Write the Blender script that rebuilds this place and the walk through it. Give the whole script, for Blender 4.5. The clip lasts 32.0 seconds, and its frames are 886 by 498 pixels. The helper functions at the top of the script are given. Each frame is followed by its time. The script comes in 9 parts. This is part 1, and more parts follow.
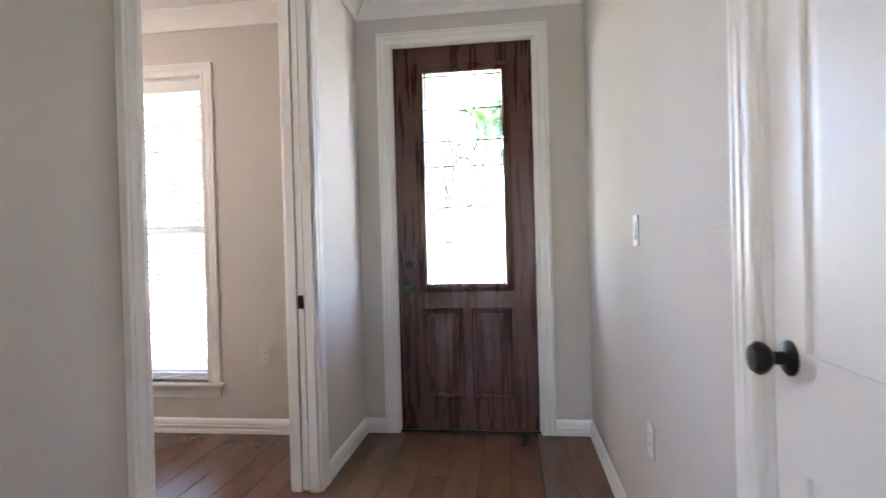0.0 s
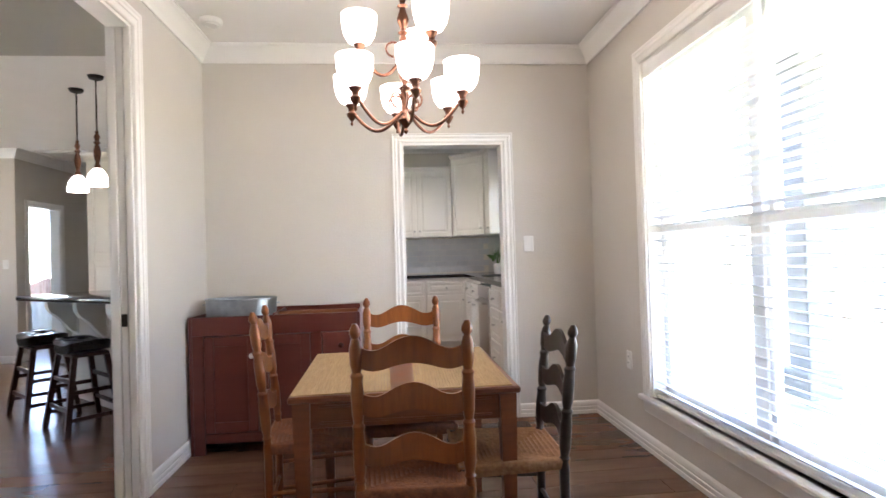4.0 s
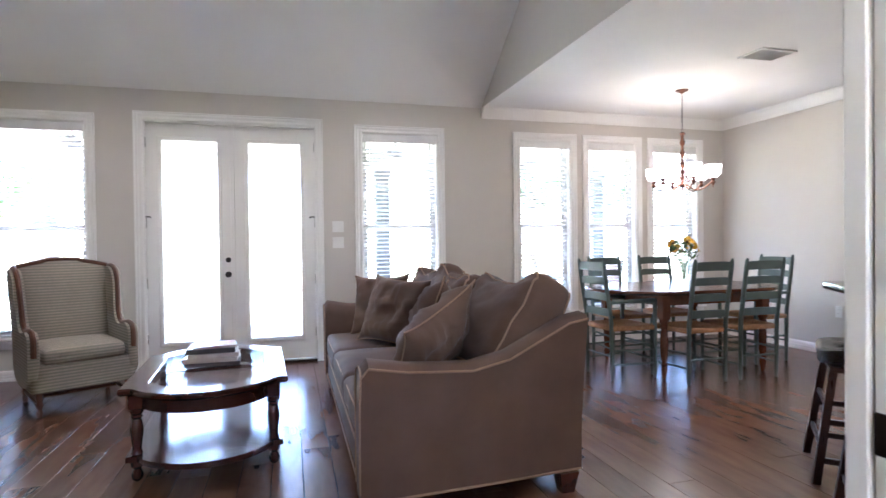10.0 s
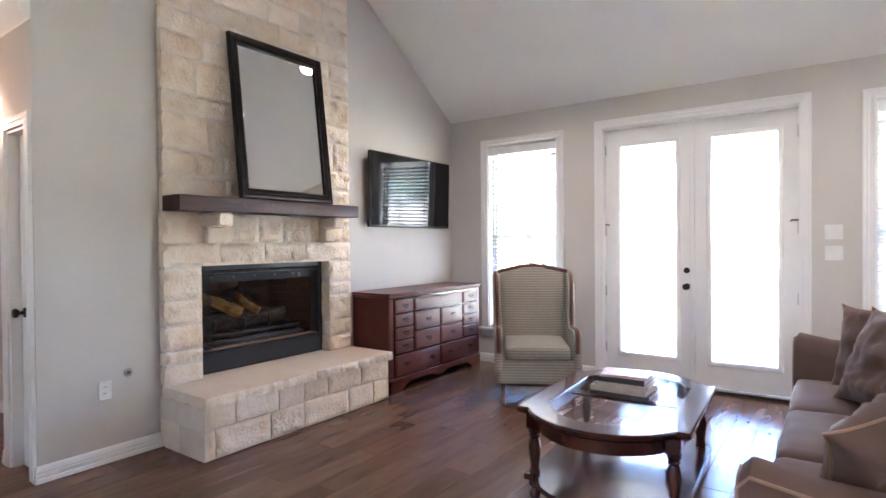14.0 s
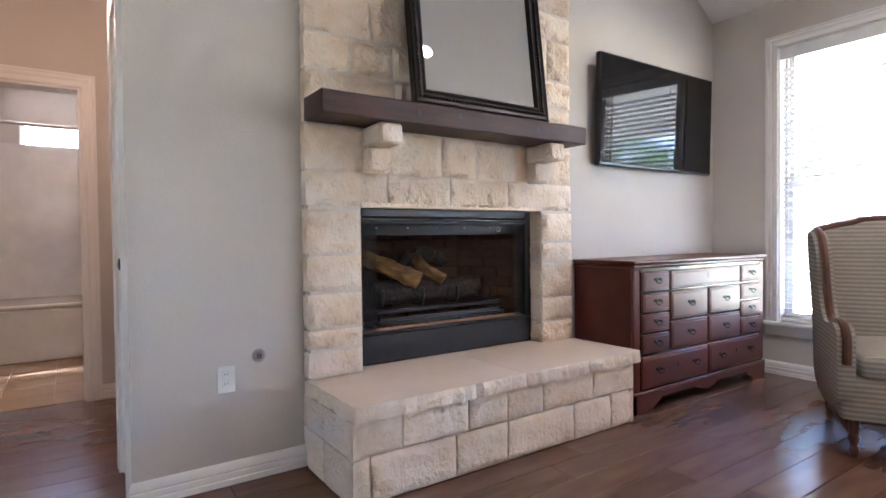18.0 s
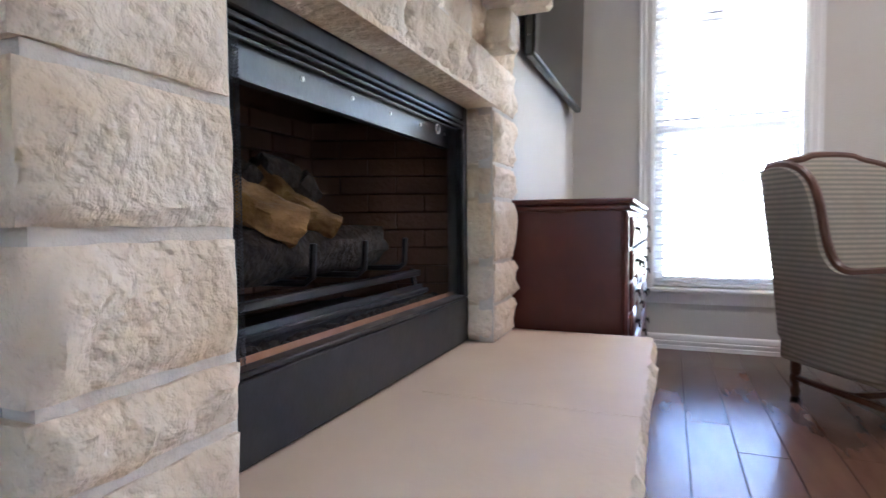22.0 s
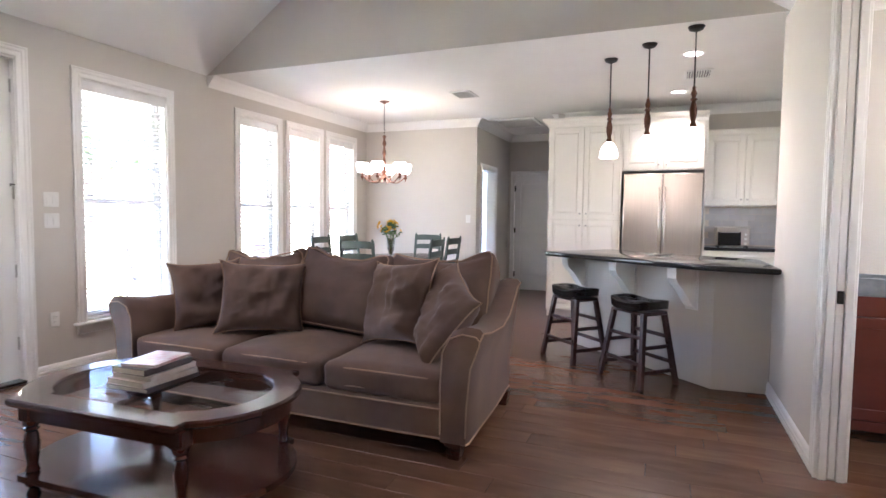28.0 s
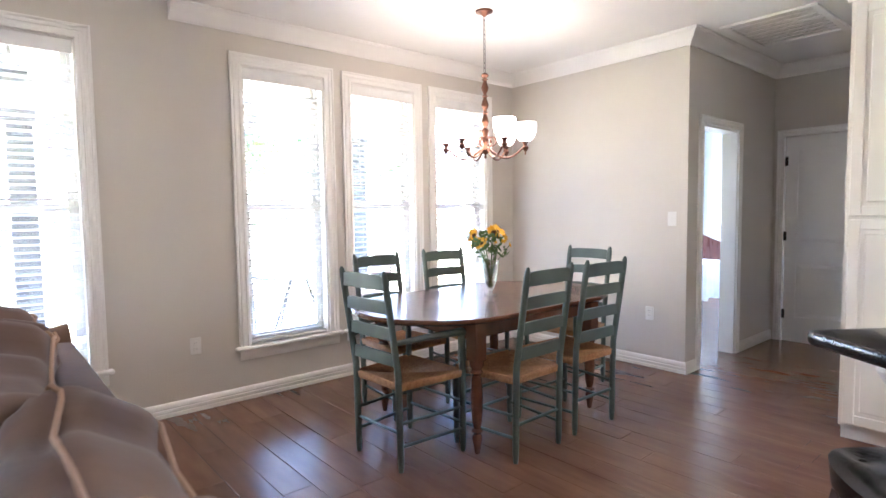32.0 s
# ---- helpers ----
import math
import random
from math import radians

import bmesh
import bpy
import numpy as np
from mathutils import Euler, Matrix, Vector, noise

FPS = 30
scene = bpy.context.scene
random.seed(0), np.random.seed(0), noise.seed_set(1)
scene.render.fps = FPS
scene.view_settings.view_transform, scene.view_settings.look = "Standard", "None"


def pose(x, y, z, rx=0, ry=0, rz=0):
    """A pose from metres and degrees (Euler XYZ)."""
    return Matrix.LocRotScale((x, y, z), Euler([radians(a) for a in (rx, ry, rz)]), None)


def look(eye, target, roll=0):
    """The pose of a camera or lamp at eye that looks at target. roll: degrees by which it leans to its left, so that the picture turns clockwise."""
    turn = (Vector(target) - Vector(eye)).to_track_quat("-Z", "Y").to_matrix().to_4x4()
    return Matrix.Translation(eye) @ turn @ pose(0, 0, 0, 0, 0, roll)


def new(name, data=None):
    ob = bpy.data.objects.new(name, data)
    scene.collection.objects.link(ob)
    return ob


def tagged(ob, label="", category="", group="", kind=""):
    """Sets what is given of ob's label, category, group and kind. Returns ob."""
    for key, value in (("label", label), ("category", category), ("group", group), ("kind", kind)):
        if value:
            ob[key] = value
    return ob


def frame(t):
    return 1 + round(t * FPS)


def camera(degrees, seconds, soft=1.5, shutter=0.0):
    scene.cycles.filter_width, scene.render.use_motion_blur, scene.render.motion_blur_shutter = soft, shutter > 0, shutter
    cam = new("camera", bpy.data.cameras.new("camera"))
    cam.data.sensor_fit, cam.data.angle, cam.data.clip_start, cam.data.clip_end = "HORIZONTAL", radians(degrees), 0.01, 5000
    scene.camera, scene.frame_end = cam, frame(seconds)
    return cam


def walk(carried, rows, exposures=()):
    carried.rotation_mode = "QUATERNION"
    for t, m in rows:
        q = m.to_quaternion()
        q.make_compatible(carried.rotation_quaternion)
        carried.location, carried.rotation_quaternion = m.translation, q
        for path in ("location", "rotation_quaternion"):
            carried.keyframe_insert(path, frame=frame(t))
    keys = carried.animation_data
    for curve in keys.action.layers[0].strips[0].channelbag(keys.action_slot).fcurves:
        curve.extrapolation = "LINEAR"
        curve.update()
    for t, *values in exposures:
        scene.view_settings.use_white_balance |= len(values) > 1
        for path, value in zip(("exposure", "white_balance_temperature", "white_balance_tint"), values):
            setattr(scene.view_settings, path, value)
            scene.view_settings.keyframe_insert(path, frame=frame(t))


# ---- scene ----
cam = camera(77.8, 32.0, shutter=0.25)
PATH = [
    (0, (0.736, 0.684, 1.168), (0.485, 2.668, 1.151), -1.5),
    (0.5, (0.736, 0.989, 1.155), (0.211, 2.919, 1.142), -1.4),
    (1, (0.691, 1.275, 1.161), (-0.124, 3.102, 1.152), -1.4),
    (1.5, (0.650, 1.535, 1.170), (-0.497, 3.174, 1.161), -1.6),
    (2, (0.585, 1.796, 1.172), (-0.862, 3.177, 1.17), -1.7),
    (2.5, (0.437, 2.08, 1.154), (-1.241, 3.168, 1.165), -1.9),
    (3, (0.317, 2.265, 1.161), (-1.516, 3.063, 1.18), -1.9),
    (3.5, (0.226, 2.413, 1.185), (-1.712, 2.908, 1.203), -1.8),
    (4, (0.122, 2.547, 1.187), (-1.869, 2.734, 1.212), -1.7),
    (4.5, (-0.006, 2.615, 1.183), (-2.006, 2.591, 1.214), -1.6),
    (6.5, (-0.551, 2.861, 1.224), (-2.251, 1.807, 1.233), -0.7),
    (7, (-0.772, 2.718, 1.224), (-2.33, 1.463, 1.224), -1.0),
    (7.5, (-1.026, 2.629, 1.24), (-2.459, 1.234, 1.233), -1.1),
    (8, (-1.267, 2.508, 1.226), (-2.524, 0.953, 1.218), -1.3),
    (8.5, (-1.527, 2.29, 1.222), (-2.582, 0.59, 1.214), -1.3),
    (9, (-1.674, 2.112, 1.235), (-2.576, 0.327, 1.217), -0.9),
    (9.5, (-1.817, 1.908, 1.209), (-2.551, 0.047, 1.192), -0.8),
    (10, (-2.01, 1.775, 1.197), (-2.544, -0.153, 1.175), -0.7),
    (10.5, (-2.19, 1.56, 1.215), (-2.508, -0.415, 1.188), -0.5),
    (11, (-2.285, 1.41, 1.21), (-2.452, -0.583, 1.181), -0.6),
    (11.5, (-2.41, 1.32, 1.215), (-2.317, -0.678, 1.193), -0.7),
    (12, (-2.46, 1.275, 1.228), (-2.067, -0.685, 1.215), -0.8),
    (12.5, (-2.476, 1.246, 1.244), (-1.824, -0.645, 1.235), -0.7),
    (13, (-2.479, 1.242, 1.267), (-1.646, -0.577, 1.257), -0.6),
    (13.5, (-2.494, 1.222, 1.304), (-1.493, -0.509, 1.285), -0.4),
    (14, (-2.508, 1.195, 1.326), (-1.346, -0.432, 1.303), -0.5),
    (14.5, (-2.462, 1.178, 1.317), (-1.187, -0.363, 1.3), -0.5),
    (16.5, (-2.116, 0.866, 1.164), (-0.6, -0.438, 1.156), -0.7),
    (17, (-1.879, 0.648, 1.123), (-0.32, -0.605, 1.098), -0.7),
    (17.5, (-1.583, 0.409, 1.078), (0.036, -0.765, 1.039), -0.4),
    (18, (-1.262, 0.194, 1.019), (0.387, -0.936, 0.978), -0.7),
    (19, (-0.573, -0.165, 0.912), (1.067, -1.309, 0.845), -0.5),
    (20, (0.164, -0.415, 0.787), (1.663, -1.737, 0.704), -1.0),
    (21, (0.498, -0.549, 0.764), (1.882, -1.99, 0.661), -0.3),
    (22, (0.605, -0.394, 0.779), (1.367, -2.241, 0.688), -0.5),
    (23, (0.719, -0.203, 0.925), (0.725, -2.201, 0.837), -0.6),
    (24, (0.773, 0.035, 1.099), (0.33, -1.913, 1.0), -0.2),
    (24.5, (0.794, 0.158, 1.139), (0.051, -1.697, 1.047), -0.4),
    (25, (0.797, 0.285, 1.176), (-0.199, -1.446, 1.074), -0.4),
    (26, (0.8, 0.504, 1.283), (-0.593, -0.925, 1.144), 0.6),
    (28.5, (0.043, 0.291, 1.292), (-1.827, -0.408, 1.174), 0.5),
    (29, (-0.445, 0.251, 1.309), (-2.298, -0.491, 1.188), 0.3),
    (29.5, (-0.937, 0.245, 1.326), (-2.729, -0.635, 1.201), 0.0),
    (30, (-1.397, 0.231, 1.33), (-3.078, -0.845, 1.204), -0.2),
    (30.5, (-1.884, 0.141, 1.319), (-3.449, -1.098, 1.193), -0.5),
    (31, (-2.325, 0.062, 1.303), (-3.819, -1.261, 1.173), -0.6),
    (31.5, (-2.727, -0.083, 1.306), (-4.111, -1.52, 1.179), -0.7),
    (32, (-3.089, -0.204, 1.326), (-4.385, -1.722, 1.192), -0.8),
]
# the clip brightens towards the fireplace; stops and white balance
EXPOSURES = [(0, 5.27, 5900, 26), (2, 5.2, 5850, 23), (4, 5.1, 5780, 20), (6.5, 4.9, 5850, 26), (7.5, 4.92, 5780, 27), (8.3, 5.03, 5530, 25), (9, 5.12, 5330, 21),
             (10, 5.37, 5310, 20), (12, 5.68, 5340, 20), (14, 5.7, 5450, 23), (17, 5.58, 5520, 24), (20, 5.65, 5400, 26), (21, 5.6, 5400, 26), (23, 5.63, 5180, 17),
             (26, 5.59, 5450, 21), (29, 5.56, 5570, 23), (32, 5.63, 5620, 21)]
walk(cam, [(t, look(eye, to, roll)) for t, eye, to, roll in PATH], EXPOSURES)
# ---- world, sun and lamps ----
world = bpy.data.worlds.new("world")
scene.world = world
world.use_nodes = True
sky = world.node_tree.nodes.new("ShaderNodeTexSky")
sky.sky_type, sky.sun_disc = "NISHITA", False
sky.sun_elevation, sky.sun_rotation = radians(58), radians(95)
world.node_tree.links.new(sky.outputs[0], world.node_tree.nodes["Background"].inputs[0])
world.node_tree.nodes["Background"].inputs[1].default_value = 0.15

sun = new("sun", bpy.data.lights.new("sun", "SUN"))
sun.data.energy, sun.data.angle, sun.data.color = 5.0, radians(0.6), (1, 0.95, 0.88)
sun.matrix_world = look((0, 0, 0), (-0.53, 0.05, -0.85))


def area_lamp(name, eye, target, wide, high, watts, colour=(1, 1, 1)):
    ob = new(name, bpy.data.lights.new(name, "AREA"))
    ob.data.shape, ob.data.size, ob.data.size_y, ob.data.energy, ob.data.color = "RECTANGLE", wide, high, watts, colour
    ob.matrix_world = look(eye, target)
    return ob


def point_lamp(name, x, y, z, watts, colour=(1, 0.8, 0.58), radius=0.06):
    ob = new(name, bpy.data.lights.new(name, "POINT"))
    ob.data.energy, ob.data.color, ob.data.shadow_soft_size = watts, colour, radius
    ob.location = (x, y, z)
    return ob


# ---- plan (metres) ----
FZ = -0.037        # top of the floor
S = -4.2           # south wall, inner face
EL = 1.215         # living room, east wall
GX = -4.14         # gable wall over the kitchen side
BX = -7.49         # breakfast nook, west wall
BY = -2.305        # back hall, south wall
DX = -9.35         # back hall, west wall
KY = -1.1          # side of the pantry
KX = -7.51         # kitchen, west wall
LN = 1.11          # living room, north wall
DS = 1.225         # dining room, south wall
DW = -3.95         # dining room, west wall
DN = 4.083         # dining room, north wall
HW = -0.235        # entry hall, west wall
DE = HW - 0.135    # dining room, east wall
HE = 1.2           # entry hall, east wall
FN = 4.15          # entry hall, north wall
EH = 0.0           # side hall, south wall
EX = 3.07          # side hall, east wall
H = 2.74           # flat ceilings
SLOPE = 0.67
RY = (S + LN) / 2  # ridge
RZ = H + SLOPE * (RY - S)


# ---- materials ----
def surf(name, col, col2=None, scale=6.0, rough=0.5, bump=0.0, bscale=60.0, metal=0.0, stretch=(1, 1, 1), vary=0.0, coat=0.0,
         detail=4.0, rvar=0.08, emit=None, sheen=0.0, wide=0.35, bdist=0.004):
    """A principled surface: two noise scales in the colour, noise in the gloss, fine relief."""
    m = bpy.data.materials.new(name)
    m.use_nodes = True
    nt = m.node_tree
    n, l = nt.nodes, nt.links
    p = n["Principled BSDF"]
    geo = n.new("ShaderNodeNewGeometry")
    mp = n.new("ShaderNodeMapping")
    mp.inputs["Scale"].default_value = stretch
    l.new(geo.outputs["Position"], mp.inputs["Vector"])
    vec = mp.outputs["Vector"]
    if vary:
        info = n.new("ShaderNodeObjectInfo")
        mul = n.new("ShaderNodeMath")
        mul.operation, mul.inputs[1].default_value = "MULTIPLY", 37.0
        l.new(info.outputs["Random"], mul.inputs[0])
        add = n.new("ShaderNodeVectorMath")
        l.new(vec, add.inputs[0])
        l.new(mul.outputs[0], add.inputs[1])
        vec = add.outputs[0]
    col2 = col2 or tuple(c * 0.86 for c in col)
    fine = n.new("ShaderNodeTexNoise")
    fine.inputs["Scale"].default_value, fine.inputs["Detail"].default_value = scale, detail
    l.new(vec, fine.inputs["Vector"])
    big = n.new("ShaderNodeTexNoise")
    big.inputs["Scale"].default_value, big.inputs["Detail"].default_value = scale * 0.17, 2.0
    l.new(vec, big.inputs["Vector"])
    mixn = n.new("ShaderNodeMix")
    mixn.data_type = "FLOAT"
    mixn.inputs["Factor"].default_value = wide
    l.new(fine.outputs["Fac"], mixn.inputs["A"])
    l.new(big.outputs["Fac"], mixn.inputs["B"])
    ramp = n.new("ShaderNodeValToRGB")
    ramp.color_ramp.elements[0].position, ramp.color_ramp.elements[1].position = 0.34, 0.66
    ramp.color_ramp.elements[0].color, ramp.color_ramp.elements[1].color = (*col2, 1), (*col, 1)
    l.new(mixn.outputs["Result"], ramp.inputs["Fac"])
    out = ramp.outputs["Color"]
    if vary:
        hsv = n.new("ShaderNodeHueSaturation")
        rng = n.new("ShaderNodeMapRange")
        rng.inputs["To Min"].default_value, rng.inputs["To Max"].default_value = 1 - vary, 1 + vary
        l.new(info.outputs["Random"], rng.inputs["Value"])
        l.new(rng.outputs["Result"], hsv.inputs["Value"])
        l.new(out, hsv.inputs["Color"])
        out = hsv.outputs["Color"]
    l.new(out, p.inputs["Base Color"])
    rr = n.new("ShaderNodeMapRange")
    rr.inputs["To Min"].default_value, rr.inputs["To Max"].default_value = max(0.02, rough - rvar), min(1, rough + rvar)
    l.new(fine.outputs["Fac"], rr.inputs["Value"])
    l.new(rr.outputs["Result"], p.inputs["Roughness"])
    p.inputs["Metallic"].default_value = metal
    p.inputs["Coat Weight"].default_value = coat
    p.inputs["Coat Roughness"].default_value = 0.08
    p.inputs["Sheen Weight"].default_value = sheen
    if bump:
        bn = n.new("ShaderNodeTexNoise")
        bn.inputs["Scale"].default_value, bn.inputs["Detail"].default_value = bscale, 3.0
        l.new(vec, bn.inputs["Vector"])
        b = n.new("ShaderNodeBump")
        b.inputs["Strength"].default_value, b.inputs["Distance"].default_value = min(1, bump), bdist
        l.new(bn.outputs["Fac"], b.inputs["Height"])
        l.new(b.outputs["Normal"], p.inputs["Normal"])
    if emit:
        p.inputs["Emission Color"].default_value, p.inputs["Emission Strength"].default_value = (*emit[:3], 1), emit[3]
    return m


WALL = surf("wall_paint", (0.60, 0.56, 0.51), (0.575, 0.535, 0.485), 3, 0.72, 0.45, 110)
CEIL = surf("ceiling_paint", (0.82, 0.80, 0.77), (0.79, 0.77, 0.74), 3, 0.85, 0.3, 150)
TRIM = surf("white_trim", (0.82, 0.80, 0.77), (0.79, 0.77, 0.74), 4, 0.38, 0.05, 90)
FLOORW = surf("plank_floor", (0.165, 0.086, 0.054), (0.100, 0.050, 0.032), 5, 0.25, 0.0, 14, rvar=0.02, stretch=(3.0, 0.6, 1), vary=0.16, detail=3.0, wide=0.3)
for q, e in enumerate(FLOORW.node_tree.nodes["Color Ramp"].color_ramp.elements):
    e.position = (0.27, 0.72)[q]
UNDER = surf("floor_joint", (0.02, 0.014, 0.011), None, 20, 0.8)
DOORW = surf("mahogany_door", (0.085, 0.022, 0.014), (0.05, 0.013, 0.009), 3, 0.28, 0.1, 30, stretch=(9, 9, 0.7), detail=6)
STONE = surf("limestone", (0.84, 0.74, 0.62), (0.74, 0.58, 0.41), 6, 0.9, 1.0, 42, vary=0.08, detail=7, bdist=0.014)
SLAB = surf("hearth_slab", (0.74, 0.61, 0.49), (0.68, 0.545, 0.425), 5, 0.7, 0.25, 60, detail=6)
MORTAR = surf("mortar", (0.76, 0.68, 0.59), None, 30, 0.95, 0.6, 120)
MANTEL = surf("mantel_beam", (0.075, 0.028, 0.020), (0.035, 0.014, 0.011), 6, 0.5, 0.5, 20, stretch=(8, 0.8, 8), detail=6)
IRON = surf("black_steel", (0.012, 0.013, 0.016), (0.02, 0.02, 0.022), 20, 0.36, 0.1, 90)
FIREB = surf("firebrick", (0.125, 0.068, 0.041), (0.09, 0.048, 0.03), 14, 0.9, 0.5, 80, vary=0.08)
FIREJ = surf("firebrick_joint", (0.10, 0.060, 0.038), None, 14, 0.95, 0.4, 80)
LOGW = surf("cut_log", (0.36, 0.20, 0.065), (0.13, 0.065, 0.025), 22, 0.85, 1.0, 60, stretch=(1, 0.4, 1), bdist=0.012)
BARK = surf("log_bark", (0.07, 0.05, 0.038), (0.02, 0.015, 0.012), 30, 0.95, 1.0, 45, bdist=0.014)
EMBER = surf("lava_rock", (0.04, 0.032, 0.027), (0.015, 0.012, 0.011), 50, 0.95, 0.8, 80)
CLAY = surf("clay_strip", (0.42, 0.22, 0.13), (0.32, 0.16, 0.09), 18, 0.85, 0.4, 80)
SUEDE = surf("brown_microsuede", (0.148, 0.084, 0.057), (0.068, 0.039, 0.029), 5, 0.85, 0.25, 25, sheen=0.06, detail=5, wide=0.6)
PIPING = surf("tan_piping", (0.30, 0.185, 0.12), None, 40, 0.8)
CHERRY = surf("cherry_wood", (0.115, 0.024, 0.015), (0.075, 0.016, 0.011), 5, 0.33, 0.0, 30, rvar=0.02, stretch=(2.5, 0.35, 2.0), detail=6)
CHERRYD = surf("dark_cherry_wood", (0.055, 0.017, 0.012), (0.036, 0.012, 0.009), 5, 0.2, 0.0, 30, rvar=0.02, stretch=(2.5, 0.35, 2.0), detail=6, coat=0.4)
OAK = surf("honey_oak", (0.28, 0.088, 0.018), (0.17, 0.048, 0.011), 9, 0.32, 0.12, 40, stretch=(6, 6, 0.9), detail=6, coat=0.2)
TABLEW = surf("table_wood", (0.21, 0.070, 0.024), (0.14, 0.044, 0.016), 8, 0.35, 0.1, 40, stretch=(6, 0.9, 6), detail=6)
OVALW = surf("oval_table_wood", (0.135, 0.052, 0.027), (0.09, 0.033, 0.018), 5, 0.25, 0.0, 40, rvar=0.03, stretch=(2.0, 0.4, 2.0), coat=0.2)
DARKCH = surf("dark_chair_wood", (0.03, 0.017, 0.013), (0.016, 0.010, 0.009), 10, 0.35, 0.1, 40)
GREEN = surf("sage_green_paint", (0.085, 0.115, 0.10), (0.06, 0.082, 0.073), 9, 0.45, 0.15, 50)
RUSH = surf("woven_rush", (0.40, 0.21, 0.095), (0.22, 0.10, 0.042), 60, 0.8, 0.9, 70, stretch=(1, 1, 1))
RUSHD = surf("dark_rush", (0.24, 0.085, 0.03), (0.13, 0.042, 0.016), 60, 0.75, 0.9, 70)
LEATH = surf("black_leather", (0.010, 0.010, 0.011), (0.016, 0.015, 0.016), 25, 0.24, 0.25, 120)
STOOLW = surf("stool_wood", (0.055, 0.017, 0.014), (0.03, 0.011, 0.01), 9, 0.3, 0.1, 40, stretch=(6, 6, 1))
STEEL = surf("stainless_steel", (0.55, 0.50, 0.45), (0.48, 0.44, 0.40), 6, 0.3, 0.0, 50, metal=1.0, stretch=(40, 40, 0.4), rvar=0.03)
GRANITE = surf("black_granite", (0.012, 0.012, 0.014), (0.03, 0.03, 0.033), 160, 0.07, rvar=0.02)
CABIN = surf("white_cabinet_paint", (0.80, 0.765, 0.70), (0.77, 0.735, 0.67), 5, 0.4, 0.05, 80)
BRONZE = surf("oil_bronze", (0.20, 0.09, 0.055), (0.09, 0.045, 0.032), 14, 0.3, 0.08, 40, metal=0.9)
DKMETAL = surf("dark_hardware", (0.018, 0.015, 0.014), (0.03, 0.025, 0.022), 20, 0.35, metal=0.7)
NICKEL = surf("brushed_nickel", (0.5, 0.48, 0.45), None, 30, 0.3, metal=1.0)
SHADE = surf("frosted_glass_shade", (0.9, 0.86, 0.78), None, 10, 0.4, emit=(1.0, 0.86, 0.66, 0.22))
LENS = surf("recessed_lamp_lens", (0.9, 0.86, 0.78), None, 10, 0.4, emit=(1.0, 0.88, 0.7, 0.3))
BLIND = surf("white_blind", (0.84, 0.83, 0.81), None, 8, 0.5, 0.04, 60)
PLASTIC = surf("white_plastic", (0.80, 0.79, 0.76), None, 8, 0.35)
TWEED = surf("striped_tweed", (0.30, 0.27, 0.21), (0.20, 0.18, 0.14), 30, 0.9, 0.5, 160)
WALNUT = surf("chair_frame_wood", (0.14, 0.055, 0.027), (0.075, 0.028, 0.015), 10, 0.35, 0.1, 40)
TILE = surf("white_subway_tile", (0.62, 0.60, 0.60), (0.58, 0.56, 0.56), 9, 0.2, vary=0.04)
BATHTILE = surf("tan_floor_tile", (0.50, 0.36, 0.22), (0.40, 0.27, 0.16), 6, 0.35, 0.1, 40, vary=0.08)
CERAMIC = surf("white_ceramic", (0.83, 0.80, 0.75), None, 6, 0.12, rvar=0.03)
CURTAIN = surf("taupe_curtain", (0.20, 0.12, 0.10), None, 20, 0.85, 0.2, 60)
GALV = surf("galvanised_tin", (0.42, 0.46, 0.50), (0.30, 0.34, 0.38), 22, 0.35, 0.15, 40, metal=0.85)
WICKER = surf("straw", (0.45, 0.27, 0.11), (0.32, 0.18, 0.07), 80, 0.8, 0.6, 90)
RUNNER = surf("woven_straw_mat", (0.52, 0.37, 0.19), (0.36, 0.24, 0.11), 40, 0.85, 0.7, 60, stretch=(1.6, 12, 1))
GRASS = surf("lawn", (0.26, 0.25, 0.15), (0.18, 0.18, 0.09), 12, 0.95, 0.8, 30)
CONC = surf("patio_concrete", (0.52, 0.50, 0.46), (0.45, 0.43, 0.40), 6, 0.9, 0.3, 60)
LEAF = surf("tree_leaves", (0.10, 0.20, 0.05), (0.05, 0.11, 0.025), 4, 0.7, vary=0.2)
TRUNK = surf("tree_bark", (0.11, 0.08, 0.06), None, 20, 0.95, 0.8, 30)
POSTM = surf("porch_post_paint", (0.10, 0.10, 0.10), None, 10, 0.6)
PORCHC = surf("porch_ceiling", (0.75, 0.73, 0.70), None, 8, 0.7)
PETAL = surf("yellow_petal", (0.85, 0.50, 0.02), (0.75, 0.38, 0.01), 30, 0.6)
WHITEP = surf("white_petal", (0.75, 0.75, 0.68), None, 30, 0.6)
STEM = surf("green_stem", (0.09, 0.17, 0.04), (0.05, 0.10, 0.025), 30, 0.6)
SEEDC = surf("seed_disc", (0.10, 0.045, 0.015), None, 60, 0.9, 0.6, 150)
LINEN = surf("white_bedspread", (0.75, 0.74, 0.72), None, 12, 0.9, 0.3, 30)
PAPER = surf("book_pages", (0.68, 0.64, 0.56), None, 30, 0.8)
COVERA = surf("book_cover_pale", (0.55, 0.50, 0.45), (0.42, 0.30, 0.26), 18, 0.35)
COVERB = surf("book_cover_dark", (0.06, 0.045, 0.045), None, 18, 0.35)
COVERC = surf("book_cover_grey", (0.28, 0.27, 0.26), None, 18, 0.35)
PINK = surf("book_cover_rose", (0.45, 0.16, 0.15), (0.55, 0.48, 0.45), 25, 0.35)
